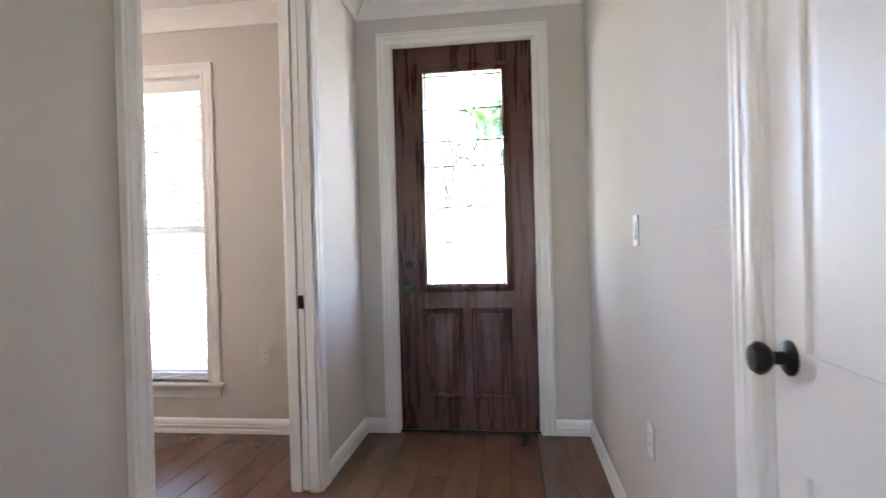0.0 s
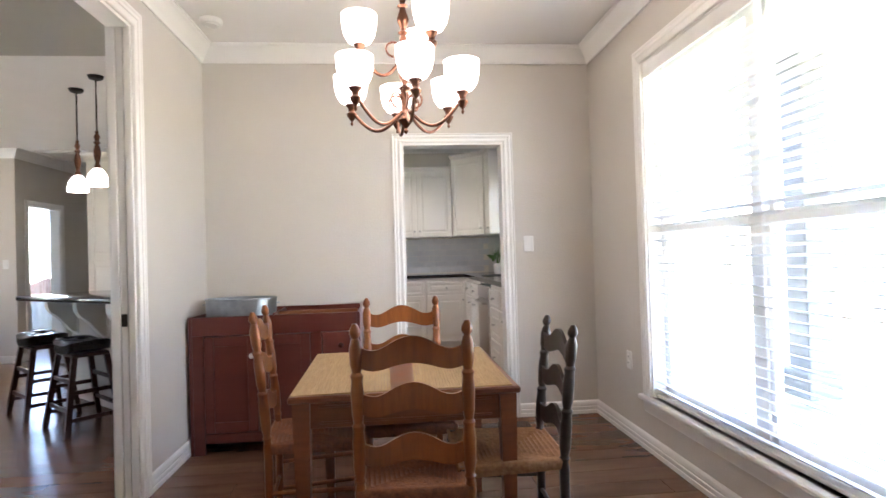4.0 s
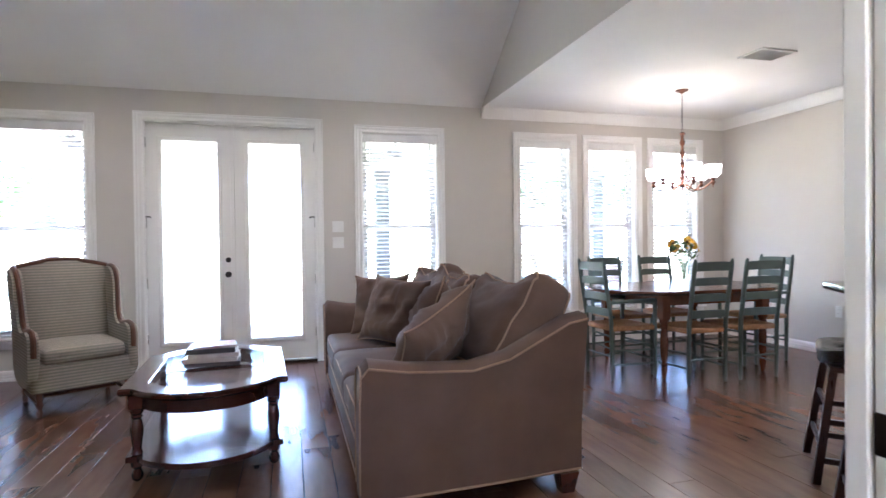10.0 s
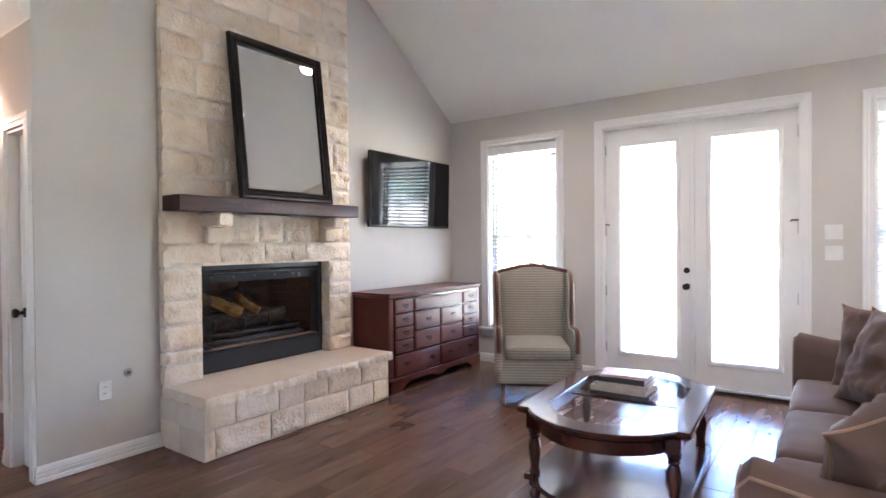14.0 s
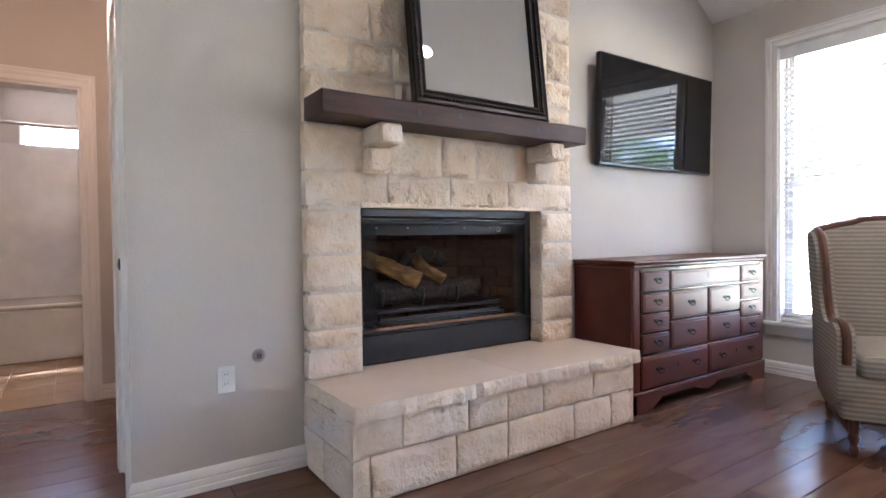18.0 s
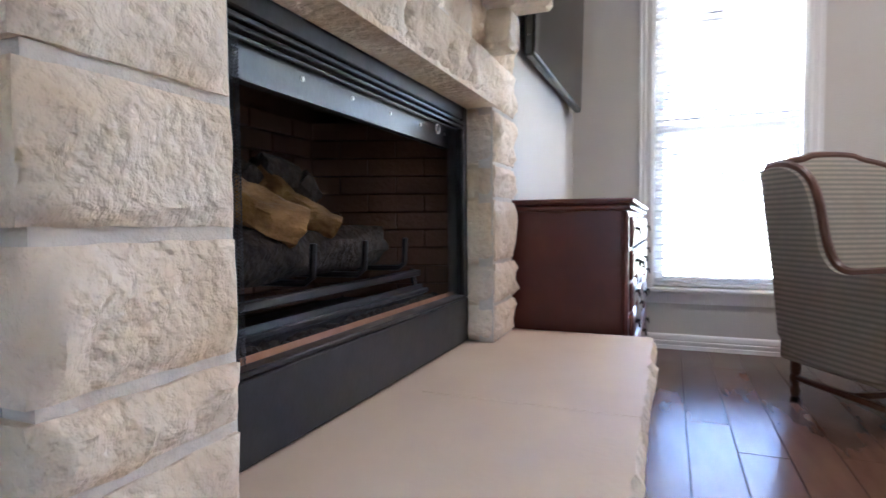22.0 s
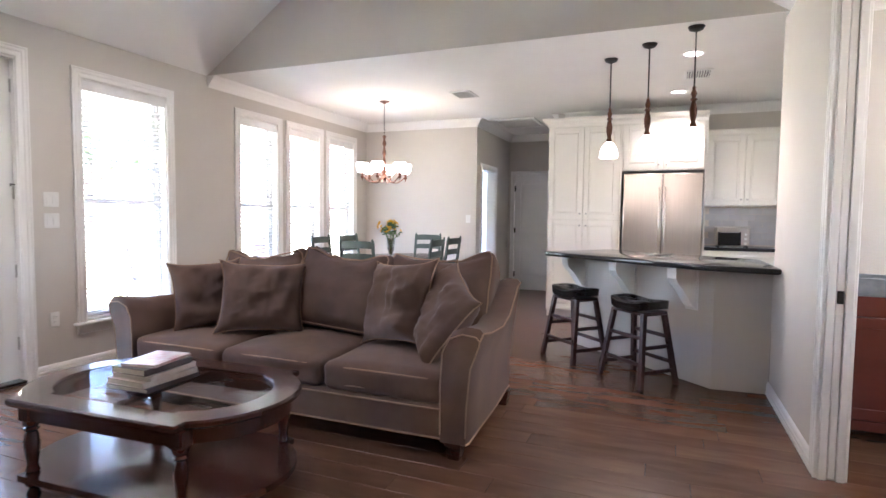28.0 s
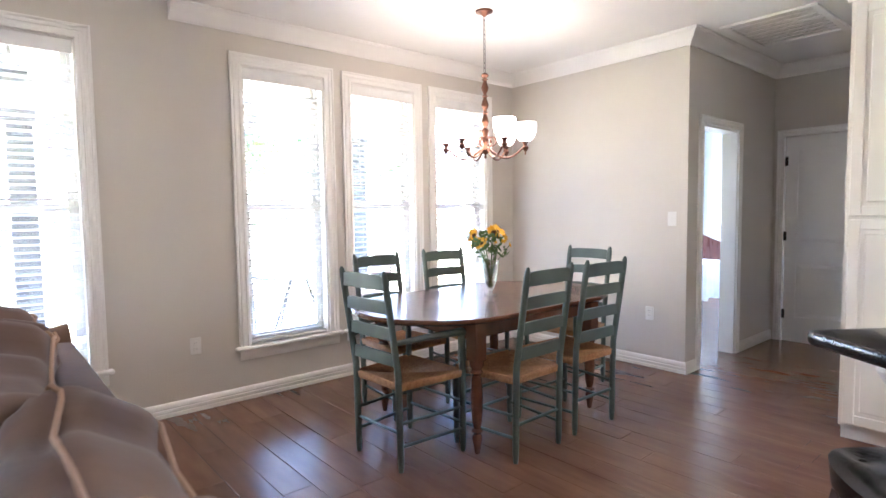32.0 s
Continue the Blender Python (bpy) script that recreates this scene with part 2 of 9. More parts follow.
TVGLASS = surf("television_screen", (0.006, 0.006, 0.007), None, 10, 0.06, rvar=0.01)
TVBODY = surf("television_body", (0.012, 0.012, 0.013), None, 20, 0.3)
BLUEW = surf("bedroom_wall_paint", (0.62, 0.67, 0.68), None, 4, 0.75, 0.2, 150)


def glass_material(name, tint=(1, 1, 1), rough=0.0, gloss=0.08):
    """Thin pane: mostly clear, with a little mirror gloss."""
    m = bpy.data.materials.new(name)
    m.use_nodes = True
    n, l = m.node_tree.nodes, m.node_tree.links
    n.remove(n["Principled BSDF"])
    tr, gl, mx = n.new("ShaderNodeBsdfTransparent"), n.new("ShaderNodeBsdfGlossy"), n.new("ShaderNodeMixShader")
    tr.inputs["Color"].default_value = (*tint, 1)
    gl.inputs["Roughness"].default_value = rough
    mx.inputs[0].default_value = gloss
    l.new(tr.outputs[0], mx.inputs[1])
    l.new(gl.outputs[0], mx.inputs[2])
    l.new(mx.outputs[0], n["Material Output"].inputs["Surface"])
    return m


GLASS = glass_material("clear_glass")
VASEG = glass_material("cut_glass", (0.92, 0.96, 0.95), 0.03, 0.28)
OBSCURE = glass_material("leaded_glass", (0.93, 0.96, 0.97), 0.25)
MIRROR = bpy.data.materials.new("mirror_silver")
MIRROR.use_nodes = True
MIRROR.node_tree.nodes["Principled BSDF"].inputs["Base Color"].default_value = (0.82, 0.83, 0.80, 1)
MIRROR.node_tree.nodes["Principled BSDF"].inputs["Metallic"].default_value = 1.0
MIRROR.node_tree.nodes["Principled BSDF"].inputs["Roughness"].default_value = 0.02


# ---- mesh helpers ----
class Shape:
    """Collects vertices and faces for one mesh."""

    def __init__(self):
        self.v, self.f = [], []

    def add(self, verts, faces):
        k = len(self.v)
        self.v += [tuple(p) for p in verts]
        self.f += [tuple(i + k for i in q) for q in faces]
        return self

    def box(self, x0, x1, y0, y1, z0, z1, m=None):
        p = [Vector((x, y, z)) for z in (z0, z1) for y in (y0, y1) for x in (x0, x1)]
        if m:
            p = [m @ q for q in p]
        return self.add(p, [(0, 2, 3, 1), (4, 5, 7, 6), (0, 1, 5, 4), (2, 6, 7, 3), (0, 4, 6, 2), (1, 3, 7, 5)])

    def bbox(self, x0, x1, y0, y1, z0, z1, b=0.004, m=None):
        """A box with chamfered edges."""
        b = min(b, 0.45 * min(abs(x1 - x0), abs(y1 - y0), abs(z1 - z0)))
        x0, x1 = min(x0, x1), max(x0, x1)
        y0, y1 = min(y0, y1), max(y0, y1)
        c, h = Vector(((x0 + x1) / 2, (y0 + y1) / 2, (z0 + z1) / 2)), ((x1 - x0) / 2, (y1 - y0) / 2, (z1 - z0) / 2)
        ids, pts, faces = {}, [], []
        for sx in (-1, 1):
            for sy in (-1, 1):
                for sz in (-1, 1):
                    s = (sx, sy, sz)
                    for a in range(3):
                        q = [s[i] * (h[i] if i == a else h[i] - b) for i in range(3)]
                        ids[(s, a)] = len(pts)
                        pts.append(c + Vector(q))
        def face(keys, out):
            k = [ids[x] for x in keys]
            nrm = (pts[k[1]] - pts[k[0]]).cross(pts[k[2]] - pts[k[0]])
            faces.append(tuple(k) if nrm.dot(Vector(out)) > 0 else tuple(reversed(k)))
        for a in range(3):
            u, w = (a + 1) % 3, (a + 2) % 3
            for sg in (-1, 1):
                def key(su, sw):
                    s = [0, 0, 0]
                    s[a], s[u], s[w] = sg, su, sw
                    return (tuple(s), a)
                out = [0, 0, 0]
                out[a] = sg
                face([key(-1, -1), key(1, -1), key(1, 1), key(-1, 1)], out)
        for a in range(3):
            u, w = (a + 1) % 3, (a + 2) % 3
            for su in (-1, 1):
                for sw in (-1, 1):
                    s0, s1 = [0, 0, 0], [0, 0, 0]
                    s0[a], s1[a] = -1, 1
                    s0[u] = s1[u] = su
                    s0[w] = s1[w] = sw
                    out = [0, 0, 0]
                    out[u], out[w] = su, sw
                    face([(tuple(s0), u), (tuple(s1), u), (tuple(s1), w), (tuple(s0), w)], out)
        for s in [(i, j, k) for i in (-1, 1) for j in (-1, 1) for k in (-1, 1)]:
            face([(s, 0), (s, 1), (s, 2)], s)
        if m:
            pts = [m @ q for q in pts]
        return self.add(pts, faces)

    def prism(self, poly, a, b, axis="z", m=None):
        """A polygon, counter-clockwise in its two axes, pulled from a to b along the third."""
        def at(p, h):
            q = {"z": (p[0], p[1], h), "y": (p[0], h, p[1]), "x": (h, p[0], p[1])}[axis]
            return m @ Vector(q) if m else Vector(q)
        k = len(poly)
        faces = [tuple(range(k))[::-1], tuple(range(k, 2 * k))] + [(i, (i + 1) % k, k + (i + 1) % k, k + i) for i in range(k)]
        if axis == "y":
            faces = [q[::-1] for q in faces]
        return self.add([at(p, a) for p in poly] + [at(p, b) for p in poly], faces)

    def lathe(self, prof, n=16, m=None, caps=True):
        """Rows of (radius, z) turned about z."""
        pts = [Vector((r * math.cos(2 * math.pi * i / n), r * math.sin(2 * math.pi * i / n), z)) for r, z in prof for i in range(n)]
        faces = [(j * n + i, j * n + (i + 1) % n, (j + 1) * n + (i + 1) % n, (j + 1) * n + i) for j in range(len(prof) - 1) for i in range(n)]
        if caps:
            faces += [tuple(range(n))[::-1], tuple((len(prof) - 1) * n + i for i in range(n))]
        return self.add([m @ p for p in pts] if m else pts, faces)

    def tube(self, pts, r, n=8, closed=False):
        """A round rod along points; r may be a list."""
        pts = [Vector(p) for p in pts]
        rs = r if isinstance(r, (list, tuple)) else [r] * len(pts)
        k = len(pts)
        ring = []
        up = None
        for i, p in enumerate(pts):
            if closed:
                d = pts[(i + 1) % k] - pts[i - 1]
            else:
                d = pts[min(i + 1, k - 1)] - pts[max(i - 1, 0)]
            d.normalize()
            if up is None:
                up = d.orthogonal().normalized()
            up = (up - d * up.dot(d)).normalized()
            side = d.cross(up)
            ring.append([p + rs[i] * (math.cos(2 * math.pi * j / n) * up + math.sin(2 * math.pi * j / n) * side) for j in range(n)])
        faces = []
        for i in range(k if closed else k - 1):
            a, b = i * n, ((i + 1) % k) * n
            faces += [(a + j, a + (j + 1) % n, b + (j + 1) % n, b + j) for j in range(n)]
        if not closed:
            faces += [tuple(range(n))[::-1], tuple((k - 1) * n + j for j in range(n))]
        return self.add([p for q in ring for p in q], faces)

    def sweep(self, path, prof, nrm, closed=False):
        """A profile of (across, out) along a flat path, mitred; across lies to the left of the path seen against nrm."""
        path, nrm = [Vector(p) for p in path], Vector(nrm).normalized()
        k, c = len(path), len(prof)
        pts = []
        for i, p in enumerate(path):
            a = (p - path[i - 1]).normalized() if closed or i else None
            b = (path[(i + 1) % k] - p).normalized() if closed or i < k - 1 else None
            pa, pb = (nrm.cross(a) if a else None), (nrm.cross(b) if b else None)
            mit = (pa + pb) / (1 + pa.dot(pb)) if a and b else (pa or pb)
            pts += [p + u * mit + w * nrm for u, w in prof]
        faces = []
        for i in range(k if closed else k - 1):
            a, b = i * c, ((i + 1) % k) * c
            faces += [(a + j, b + j, b + (j + 1) % c, a + (j + 1) % c) for j in range(c)]
        if not closed:
            faces += [tuple(range(c)), tuple((k - 1) * c + j for j in range(c))[::-1]]
        return self.add(pts, faces)

    def mesh(self, name, mat, smooth=40):
        me = bpy.data.meshes.new(name)
        me.from_pydata(self.v, [], self.f)
        bm = bmesh.new()
        bm.from_mesh(me)
        bmesh.ops.recalc_face_normals(bm, faces=bm.faces)
        bm.to_mesh(me)
        bm.free()
        me.materials.append(mat)
        if smooth:
            me.polygons.foreach_set("use_smooth", [True] * len(me.polygons))
            me.set_sharp_from_angle(angle=radians(smooth))
        return me


def part(name, shape, mat, parent=None, label="", smooth=40):
    ob = new(name, shape if isinstance(shape, bpy.types.Mesh) else shape.mesh(name, mat, smooth))
    if parent:
        ob.parent = parent
    if label:
        ob["label"] = label
    return ob


# what stands on the floor, with its height above the zero level
STAND = {"dresser": 0.87, "wing_chair": 1.08, "coffee_table": 0.46, "sofa": 0.85, "dining_chair": 0.97, "dining_table": 0.702, "dry_sink": 0.85, "nook_chair": 1.035, "oval_table": 0.748,
         "pantry_cabinet": 2.47, "base_cabinet": 0.904, "fridge_side_panel": 2.47, "refrigerator": 1.835, "dishwasher": 0.875, "range": 0.955, "breakfast_bar": 0.90, "bar_stool": 0.64,
         "bathtub": 0.5, "toilet": 0.775, "bed": 1.07}


def thing(name, label, category, m=None, group="", kind=""):
    ob = new(name)
    ob.empty_display_size = 0.1
    h = STAND.get(name)
    if h:
        m = Matrix.Translation((0, 0, FZ)) @ (m or Matrix()) @ Matrix.Diagonal((1, 1, (h - FZ) / h, 1))
    if m:
        ob.matrix_world = m
    return tagged(ob, label, category, group, kind)


def structure(name, shape, mat, label, category, smooth=40):
    return tagged(part(name, shape, mat, None, "", smooth), label, category, "", "structure")


def slab_wall(shape, axis, a0, a1, b0, b1, z0, z1, holes=()):
    """A wall along x or y from a0 to a1, between b0 and b1 across, with holes (a, a, z, z)."""
    z0 = FZ if z0 == 0 else z0
    holes = [(*h[:2], FZ - 0.01 if h[2] == 0 else h[2], h[3]) for h in holes]
    us = sorted({a0, a1, *(h[0] for h in holes), *(h[1] for h in holes)})
    zs = sorted({z0, z1, *(max(z0, h[2]) for h in holes), *(min(z1, h[3]) for h in holes)})
    us, zs = [u for u in us if a0 <= u <= a1], [z for z in zs if z0 <= z <= z1]

    def solid(i, j):
        if not (0 <= i < len(us) - 1 and 0 <= j < len(zs) - 1):
            return False
        u, z = (us[i] + us[i + 1]) / 2, (zs[j] + zs[j + 1]) / 2
        return not any(h[0] < u < h[1] and h[2] < z < h[3] for h in holes)

    def at(u, b, z):
        return (u, b, z) if axis == "x" else (b, u, z)
    for i in range(len(us) - 1):
        for j in range(len(zs) - 1):
            if not solid(i, j):
                continue
            u0, u1, w0, w1 = us[i], us[i + 1], zs[j], zs[j + 1]
            for b in (b0, b1):
                shape.add([at(u0, b, w0), at(u1, b, w0), at(u1, b, w1), at(u0, b, w1)], [(0, 1, 2, 3)])
            if not solid(i - 1, j):
                shape.add([at(u0, b0, w0), at(u0, b1, w0), at(u0, b1, w1), at(u0, b0, w1)], [(0, 1, 2, 3)])
            if not solid(i + 1, j):
                shape.add([at(u1, b0, w0), at(u1, b1, w0), at(u1, b1, w1), at(u1, b0, w1)], [(0, 1, 2, 3)])
            if not solid(i, j - 1):
                shape.add([at(u0, b0, w0), at(u1, b0, w0), at(u1, b1, w0), at(u0, b1, w0)], [(0, 1, 2, 3)])
            if not solid(i, j + 1):
                shape.add([at(u0, b0, w1), at(u1, b0, w1), at(u1, b1, w1), at(u0, b1, w1)], [(0, 1, 2, 3)])
    return shape


def joined(me, dist=0.0005):
    """Welds the cells of a wall, so that the normals agree."""
    bm = bmesh.new()
    bm.from_mesh(me)
    bmesh.ops.remove_doubles(bm, verts=bm.verts, dist=dist)
    bmesh.ops.recalc_face_normals(bm, faces=bm.faces)
    bm.to_mesh(me)
    bm.free()
    return me


def wall(name, label, *runs, mat=None, extra=None):
    s = Shape()
    for r in runs:
        slab_wall(s, *r)
    if extra:
        extra(s)
    ob = structure(name, s, mat or WALL, label, "wall", 0)
    joined(ob.data)
    return ob


# ---- walls ----
TW, OUT = 0.135, 0.16
WIN = ((0.708, -0.127), (-2.767, -3.607), (-4.61, -5.265), (-5.515, -6.17), (-6.425, -7.08))   # south windows, left and right edge
WZ0, WZ1 = 0.36, 2.40
FRX = (-0.627, -2.267)
OPW, OPE = -2.868, -1.665      # cased opening, living to dining
OP1S, OP1N = 2.03, 3.285       # cased opening, hall to dining
KD0, KD1 = 2.64, 3.405         # doorway, dining to kitchen
FD0, FD1 = -0.015, 0.895         # front door
W1X = (-3.055, -1.275)
W1Z = (0.30, 2.315)


def gable_east(s):
    s.prism([(S, H), (LN + TW, H), (LN + TW, H + 0.001), (RY, RZ + 0.04), (S, H + 0.001)], EL, EL + OUT, "x")


holes = [(r, l, WZ0, WZ1) for l, r in WIN] + [(FRX[1], FRX[0], 0, 2.44)]
wall("wall_south", "greige painted wall with windows and french doors", ("x", BX - OUT, EL + OUT, S - OUT, S, 0, H + 0.01, holes))
wall("wall_east", "greige painted gable wall behind the stone chimney", ("y", S, EH - 0.12, EL, EL + OUT, 0, H, [(-2.27, -0.99, 0, 1.18)]), extra=gable_east)
wall("wall_gable", "greige painted gable wall above the kitchen ceiling edge", extra=lambda s: s.prism([(S - 0.02, H + 0.002), (LN + 0.02, H + 0.002), (RY, RZ + 0.05)], GX - 0.12, GX, "x"))
wall("wall_nook_west", "greige painted wall of the breakfast nook", ("y", S, BY, BX - OUT, BX, 0, H))
wall("wall_back_hall", "greige painted back hall wall with a bedroom doorway", ("x", DX, BX - OUT, BY - TW, BY, 0, H, [(-8.46, -7.74, 0, 2.03)]))
wall("wall_back_hall_west", "greige painted end wall of the back hall", ("y", BY - TW, KY + 0.1, DX - TW, DX, 0, H, [(-2.20, -1.44, 0, 2.03)]))
wall("wall_back_hall_north", "greige painted wall beside the pantry", ("x", DX, KX, KY, KY + 0.1, 0, H))
wall("wall_kitchen_west", "greige painted kitchen wall", ("y", KY + 0.1, DN, KX - OUT, KX, 0, H))
wall("wall_kitchen_north", "greige painted kitchen wall with a window over the sink", ("x", KX - OUT, DW - TW, DN, DN + OUT, 0, H, [(-6.3, -5.2, 1.1, 2.1)]))
wall("wall_dining_west", "greige painted wall with a doorway to the kitchen", ("y", DS, DN + OUT, DW - TW, DW, 0, H, [(KD0, KD1, 0, 2.03)]))
wall("wall_dining_south", "greige painted wall with a cased opening", ("x", DW, HW, LN, DS, 0, H, [(OPW, OPE, 0, 2.44)]), ("x", DW - 0.35, DW, LN, DS, 0, H))
wall("wall_dining_north", "greige painted front wall with a double window", ("x", DW, DE, DN, DN + OUT, 0, H, [(*W1X, *W1Z)]))
wall("wall_hall_west", "greige painted hall wall with a cased opening", ("y", DS, FN, DE, HW, 0, H, [(OP1S, OP1N, 0, 2.44)]))
wall("wall_hall_north", "greige painted wall around the front door", ("x", DE, HE + OUT, FN, FN + OUT, 0, H, [(FD0, FD1, 0, 2.44)]))
HD0, HD1 = 1.05, 1.785
wall("wall_hall_east", "greige painted hall wall with a closet door", ("y", 0.86, FN, HE, HE + OUT, 0, H, [(HD0, HD1, 0, 2.03)]))
ED0, ED1, EC, EB = 1.30, 1.63, 1.735, -0.65   # linen closet door, end of its wall, end of the passage
wall("wall_side_hall_south", "greige painted wall with a linen closet door", ("x", EL, EC, EH - 0.12, EH, 0, H, [(ED0, ED1, 0, 2.03)]), ("y", EB, EH - 0.12, EC - 0.1, EC, 0, H))
wall("wall_side_hall_east", "greige painted wall with a bathroom doorway", ("y", EB - 0.1, 1.0, EX, EX + TW, 0, H, [(0.10, 0.82, 0, 2.03)]))
wall("wall_passage_end", "greige painted wall at the end of the passage", ("x", EC - 0.1, EX, EB - 0.1, EB, 0, H))
wall("wall_side_hall_north", "greige painted side hall wall", ("x", HE + OUT, EX, 0.86, 0.98, 0, H))
wall("wall_living_north", "greige painted upper wall above the cased opening",
     extra=lambda s: (s.box(GX, HW, LN, LN + TW, H, H + 0.12), s.box(HW, EL, LN, LN + TW, H, H + 0.12)))

# ---- ceilings ----
flat = Shape()
flat.box(DX - TW, GX - 0.003, S - OUT, LN, H, H + 0.1)
flat.box(KX - OUT, DW, LN, DN + OUT, H, H + 0.1)
structure("ceiling", flat, CEIL, "flat white textured kitchen and nook ceiling", "ceiling", 0)
flat = Shape()
flat.box(DW, DE, DS, DN + OUT, H, H + 0.1)
structure("ceiling_dining", flat, CEIL, "flat white textured dining room ceiling", "ceiling", 0)
flat = Shape()
flat.box(DE, HE + OUT, LN + TW + 0.002, FN + OUT, H, H + 0.1)
flat.box(EL + 0.002, EX + TW, EH - 0.12, LN + TW, H, H + 0.1).box(EL + OUT + 0.002, EX + TW, EB - 0.1, EH - 0.12, H, H + 0.1)
structure("ceiling_hall", flat, CEIL, "flat white hall ceiling", "ceiling", 0)
vault = Shape()
vault.prism([(S - OUT, H - SLOPE * OUT), (RY, RZ), (LN + TW, H - SLOPE * TW), (LN + TW, H + 0.12), (RY, RZ + 0.15), (S - OUT, H + 0.1)], GX, EL + OUT, "x")
structure("ceiling_vault", vault, CEIL, "white vaulted living room ceiling", "ceiling", 0)

# ---- ground and floor base ----
g = Shape()
g.box(-400, 400, -400, 400, -0.5, -0.16)
structure("ground", g, GRASS, "sunlit mown lawn around the house", "ground", 0)
g = Shape()
g.box(DX - 3, EX + TW, S - OUT, FN + OUT, -0.19, FZ - 0.006)
structure("floor_base", g, UNDER, "dark underlay below the floor planks", "floor", 0)
g = Shape()
g.bbox(-9, 3.5, S - OUT - 3.2, S - OUT, -0.16, FZ - 0.03, 0.02)
structure("pavement", g, CONC, "pale concrete back patio slab", "patio")
g = Shape()
g.bbox(-1.5, 3.0, FN + OUT, FN + OUT + 1.8, -0.16, FZ - 0.03, 0.02)
structure("pavement_front", g, CONC, "pale concrete front porch slab", "porch")
g = Shape()
g.box(-60, 60, 16, 24, -0.17, -0.155)
structure("road", g, CONC, "pale sunlit residential street", "road", 0)


# ---- trim ----
BASE = [(0, 0), (0.018, 0), (0.018, 0.024), (0.0135, 0.028), (0.0165, 0.034), (0.0155, 0.052), (0.011, 0.056), (0.014, 0.062), (0.0125, 0.082), (0.008, 0.092), (0, 0.098)]
CROWN = [(0, -0.118), (0.014, -0.118), (0.016, -0.104), (0.03, -0.085), (0.052, -0.062), (0.07, -0.034), (0.088, -0.024), (0.092, -0.014), (0.1, -0.012), (0.1, -0.002), (0, -0.002)]
CASE = [(0, 0), (0, 0.014), (0.006, 0.018), (0.022, 0.018), (0.026, 0.013), (0.042, 0.013), (0.046, 0.018), (0.062, 0.018), (0.066, 0.014), (0.076, 0.02), (0.085, 0.02), (0.085, 0)]


def run(name, prof, mat, label, *paths, z=0.0):
    s = Shape()
    for p in paths:
        s.sweep([(x, y, z) for x, y in p], prof, (0, 0, 1))
    return structure(name, s, mat, label, "trim", 30)


def baseboards(*paths):
    for p in paths:
        run("baseboard", BASE, TRIM, "white moulded baseboard along the wall", p, z=FZ)


def casing(n, plane, a0, a1, z1, z0=FZ, prof=None, four=False):
    """Moulding round an opening; n is the way the wall faces."""
    nv = {"+x": Vector((1, 0, 0)), "-x": Vector((-1, 0, 0)), "+y": Vector((0, 1, 0)), "-y": Vector((0, -1, 0))}[n]
    right = Vector((0, 0, 1)).cross(nv)

    def at(a, z):
        return Vector((plane, a, z)) if n[1] == "x" else Vector((a, plane, z))
    l, r = sorted((a0, a1), key=lambda a: at(a, 0).dot(right))
    path = [at(l, z0), at(l, z1), at(r, z1), at(r, z0)]
    return structure("trim", Shape().sweep(path, prof or CASE, nv, four), TRIM, "white fluted casing around an opening", "trim", 30)


def lining(axis, a0, a1, b0, b1, z1, t=0.016):
    """White jamb boards inside an opening."""
    s = Shape()
    for u0, u1, w0, w1 in ((a0, a0 + t, FZ, z1), (a1 - t, a1, FZ, z1), (a0 + t, a1 - t, z1 - t, z1)):
        s.box(*((u0, u1, b0, b1) if axis == "x" else (b0, b1, u0, u1)), w0, w1)
    return structure("trim", s, TRIM, "white painted door jamb lining", "trim", 0)


E1 = 0.0855
baseboards([(-7.075 - 0.42, S), (FRX[1] - E1, S)], [(FRX[0] + E1, S), (EL, S), (EL, -2.42)], [(EL, -0.72), (EL, EH), (ED0 - 0.071, EH)],
           [(ED1 + 0.071, EH), (EC, EH), (EC, EB), (EX, EB), (EX, 0.02)], [(EX, 0.9), (EX, 0.86), (HE, 0.86), (HE, HD0 - E1)], [(HE, HD1 + E1), (HE, FN), (FD1 + E1, FN)],
           [(FD0 - E1, FN), (HW, FN), (HW, OP1N + E1)], [(HW, OP1S - E1), (HW, LN), (OPE + E1, LN)], [(OPW - E1, LN), (-4.35, LN), (-4.35, 0.708 + 0.02), (-5.46, -0.40)],
           [(DE, OP1N + E1), (DE, DN), (DW, DN), (DW, KD1 + 0.075)], [(DW, KD0 - 0.075), (DW, DS), (OPW - E1, DS)], [(OPE + E1, DS), (DE, DS), (DE, OP1S - E1)],
           [(-7.665, BY), (BX, BY), (BX, S)], [(DX, KY), (DX, -1.37)][::-1], [(DX, BY), (-8.54, BY)])
for p in ([(GX, S), (BX, S), (BX, BY), (DX, BY), (DX, KY), (KX + 0.02, KY)][::-1], [(KX, KY + 0.1), (KX, DN), (DW - TW, DN), (DW - TW, LN + 0.13)][::-1],
          [(EL, EH), (EC, EH), (EC, EB), (EX, EB), (EX, 0.86), (HE, 0.86), (HE, FN), (HW, FN), (HW, LN + TW)]):
    run("trim", CROWN, TRIM, "white stepped crown moulding at the ceiling", p, z=H)

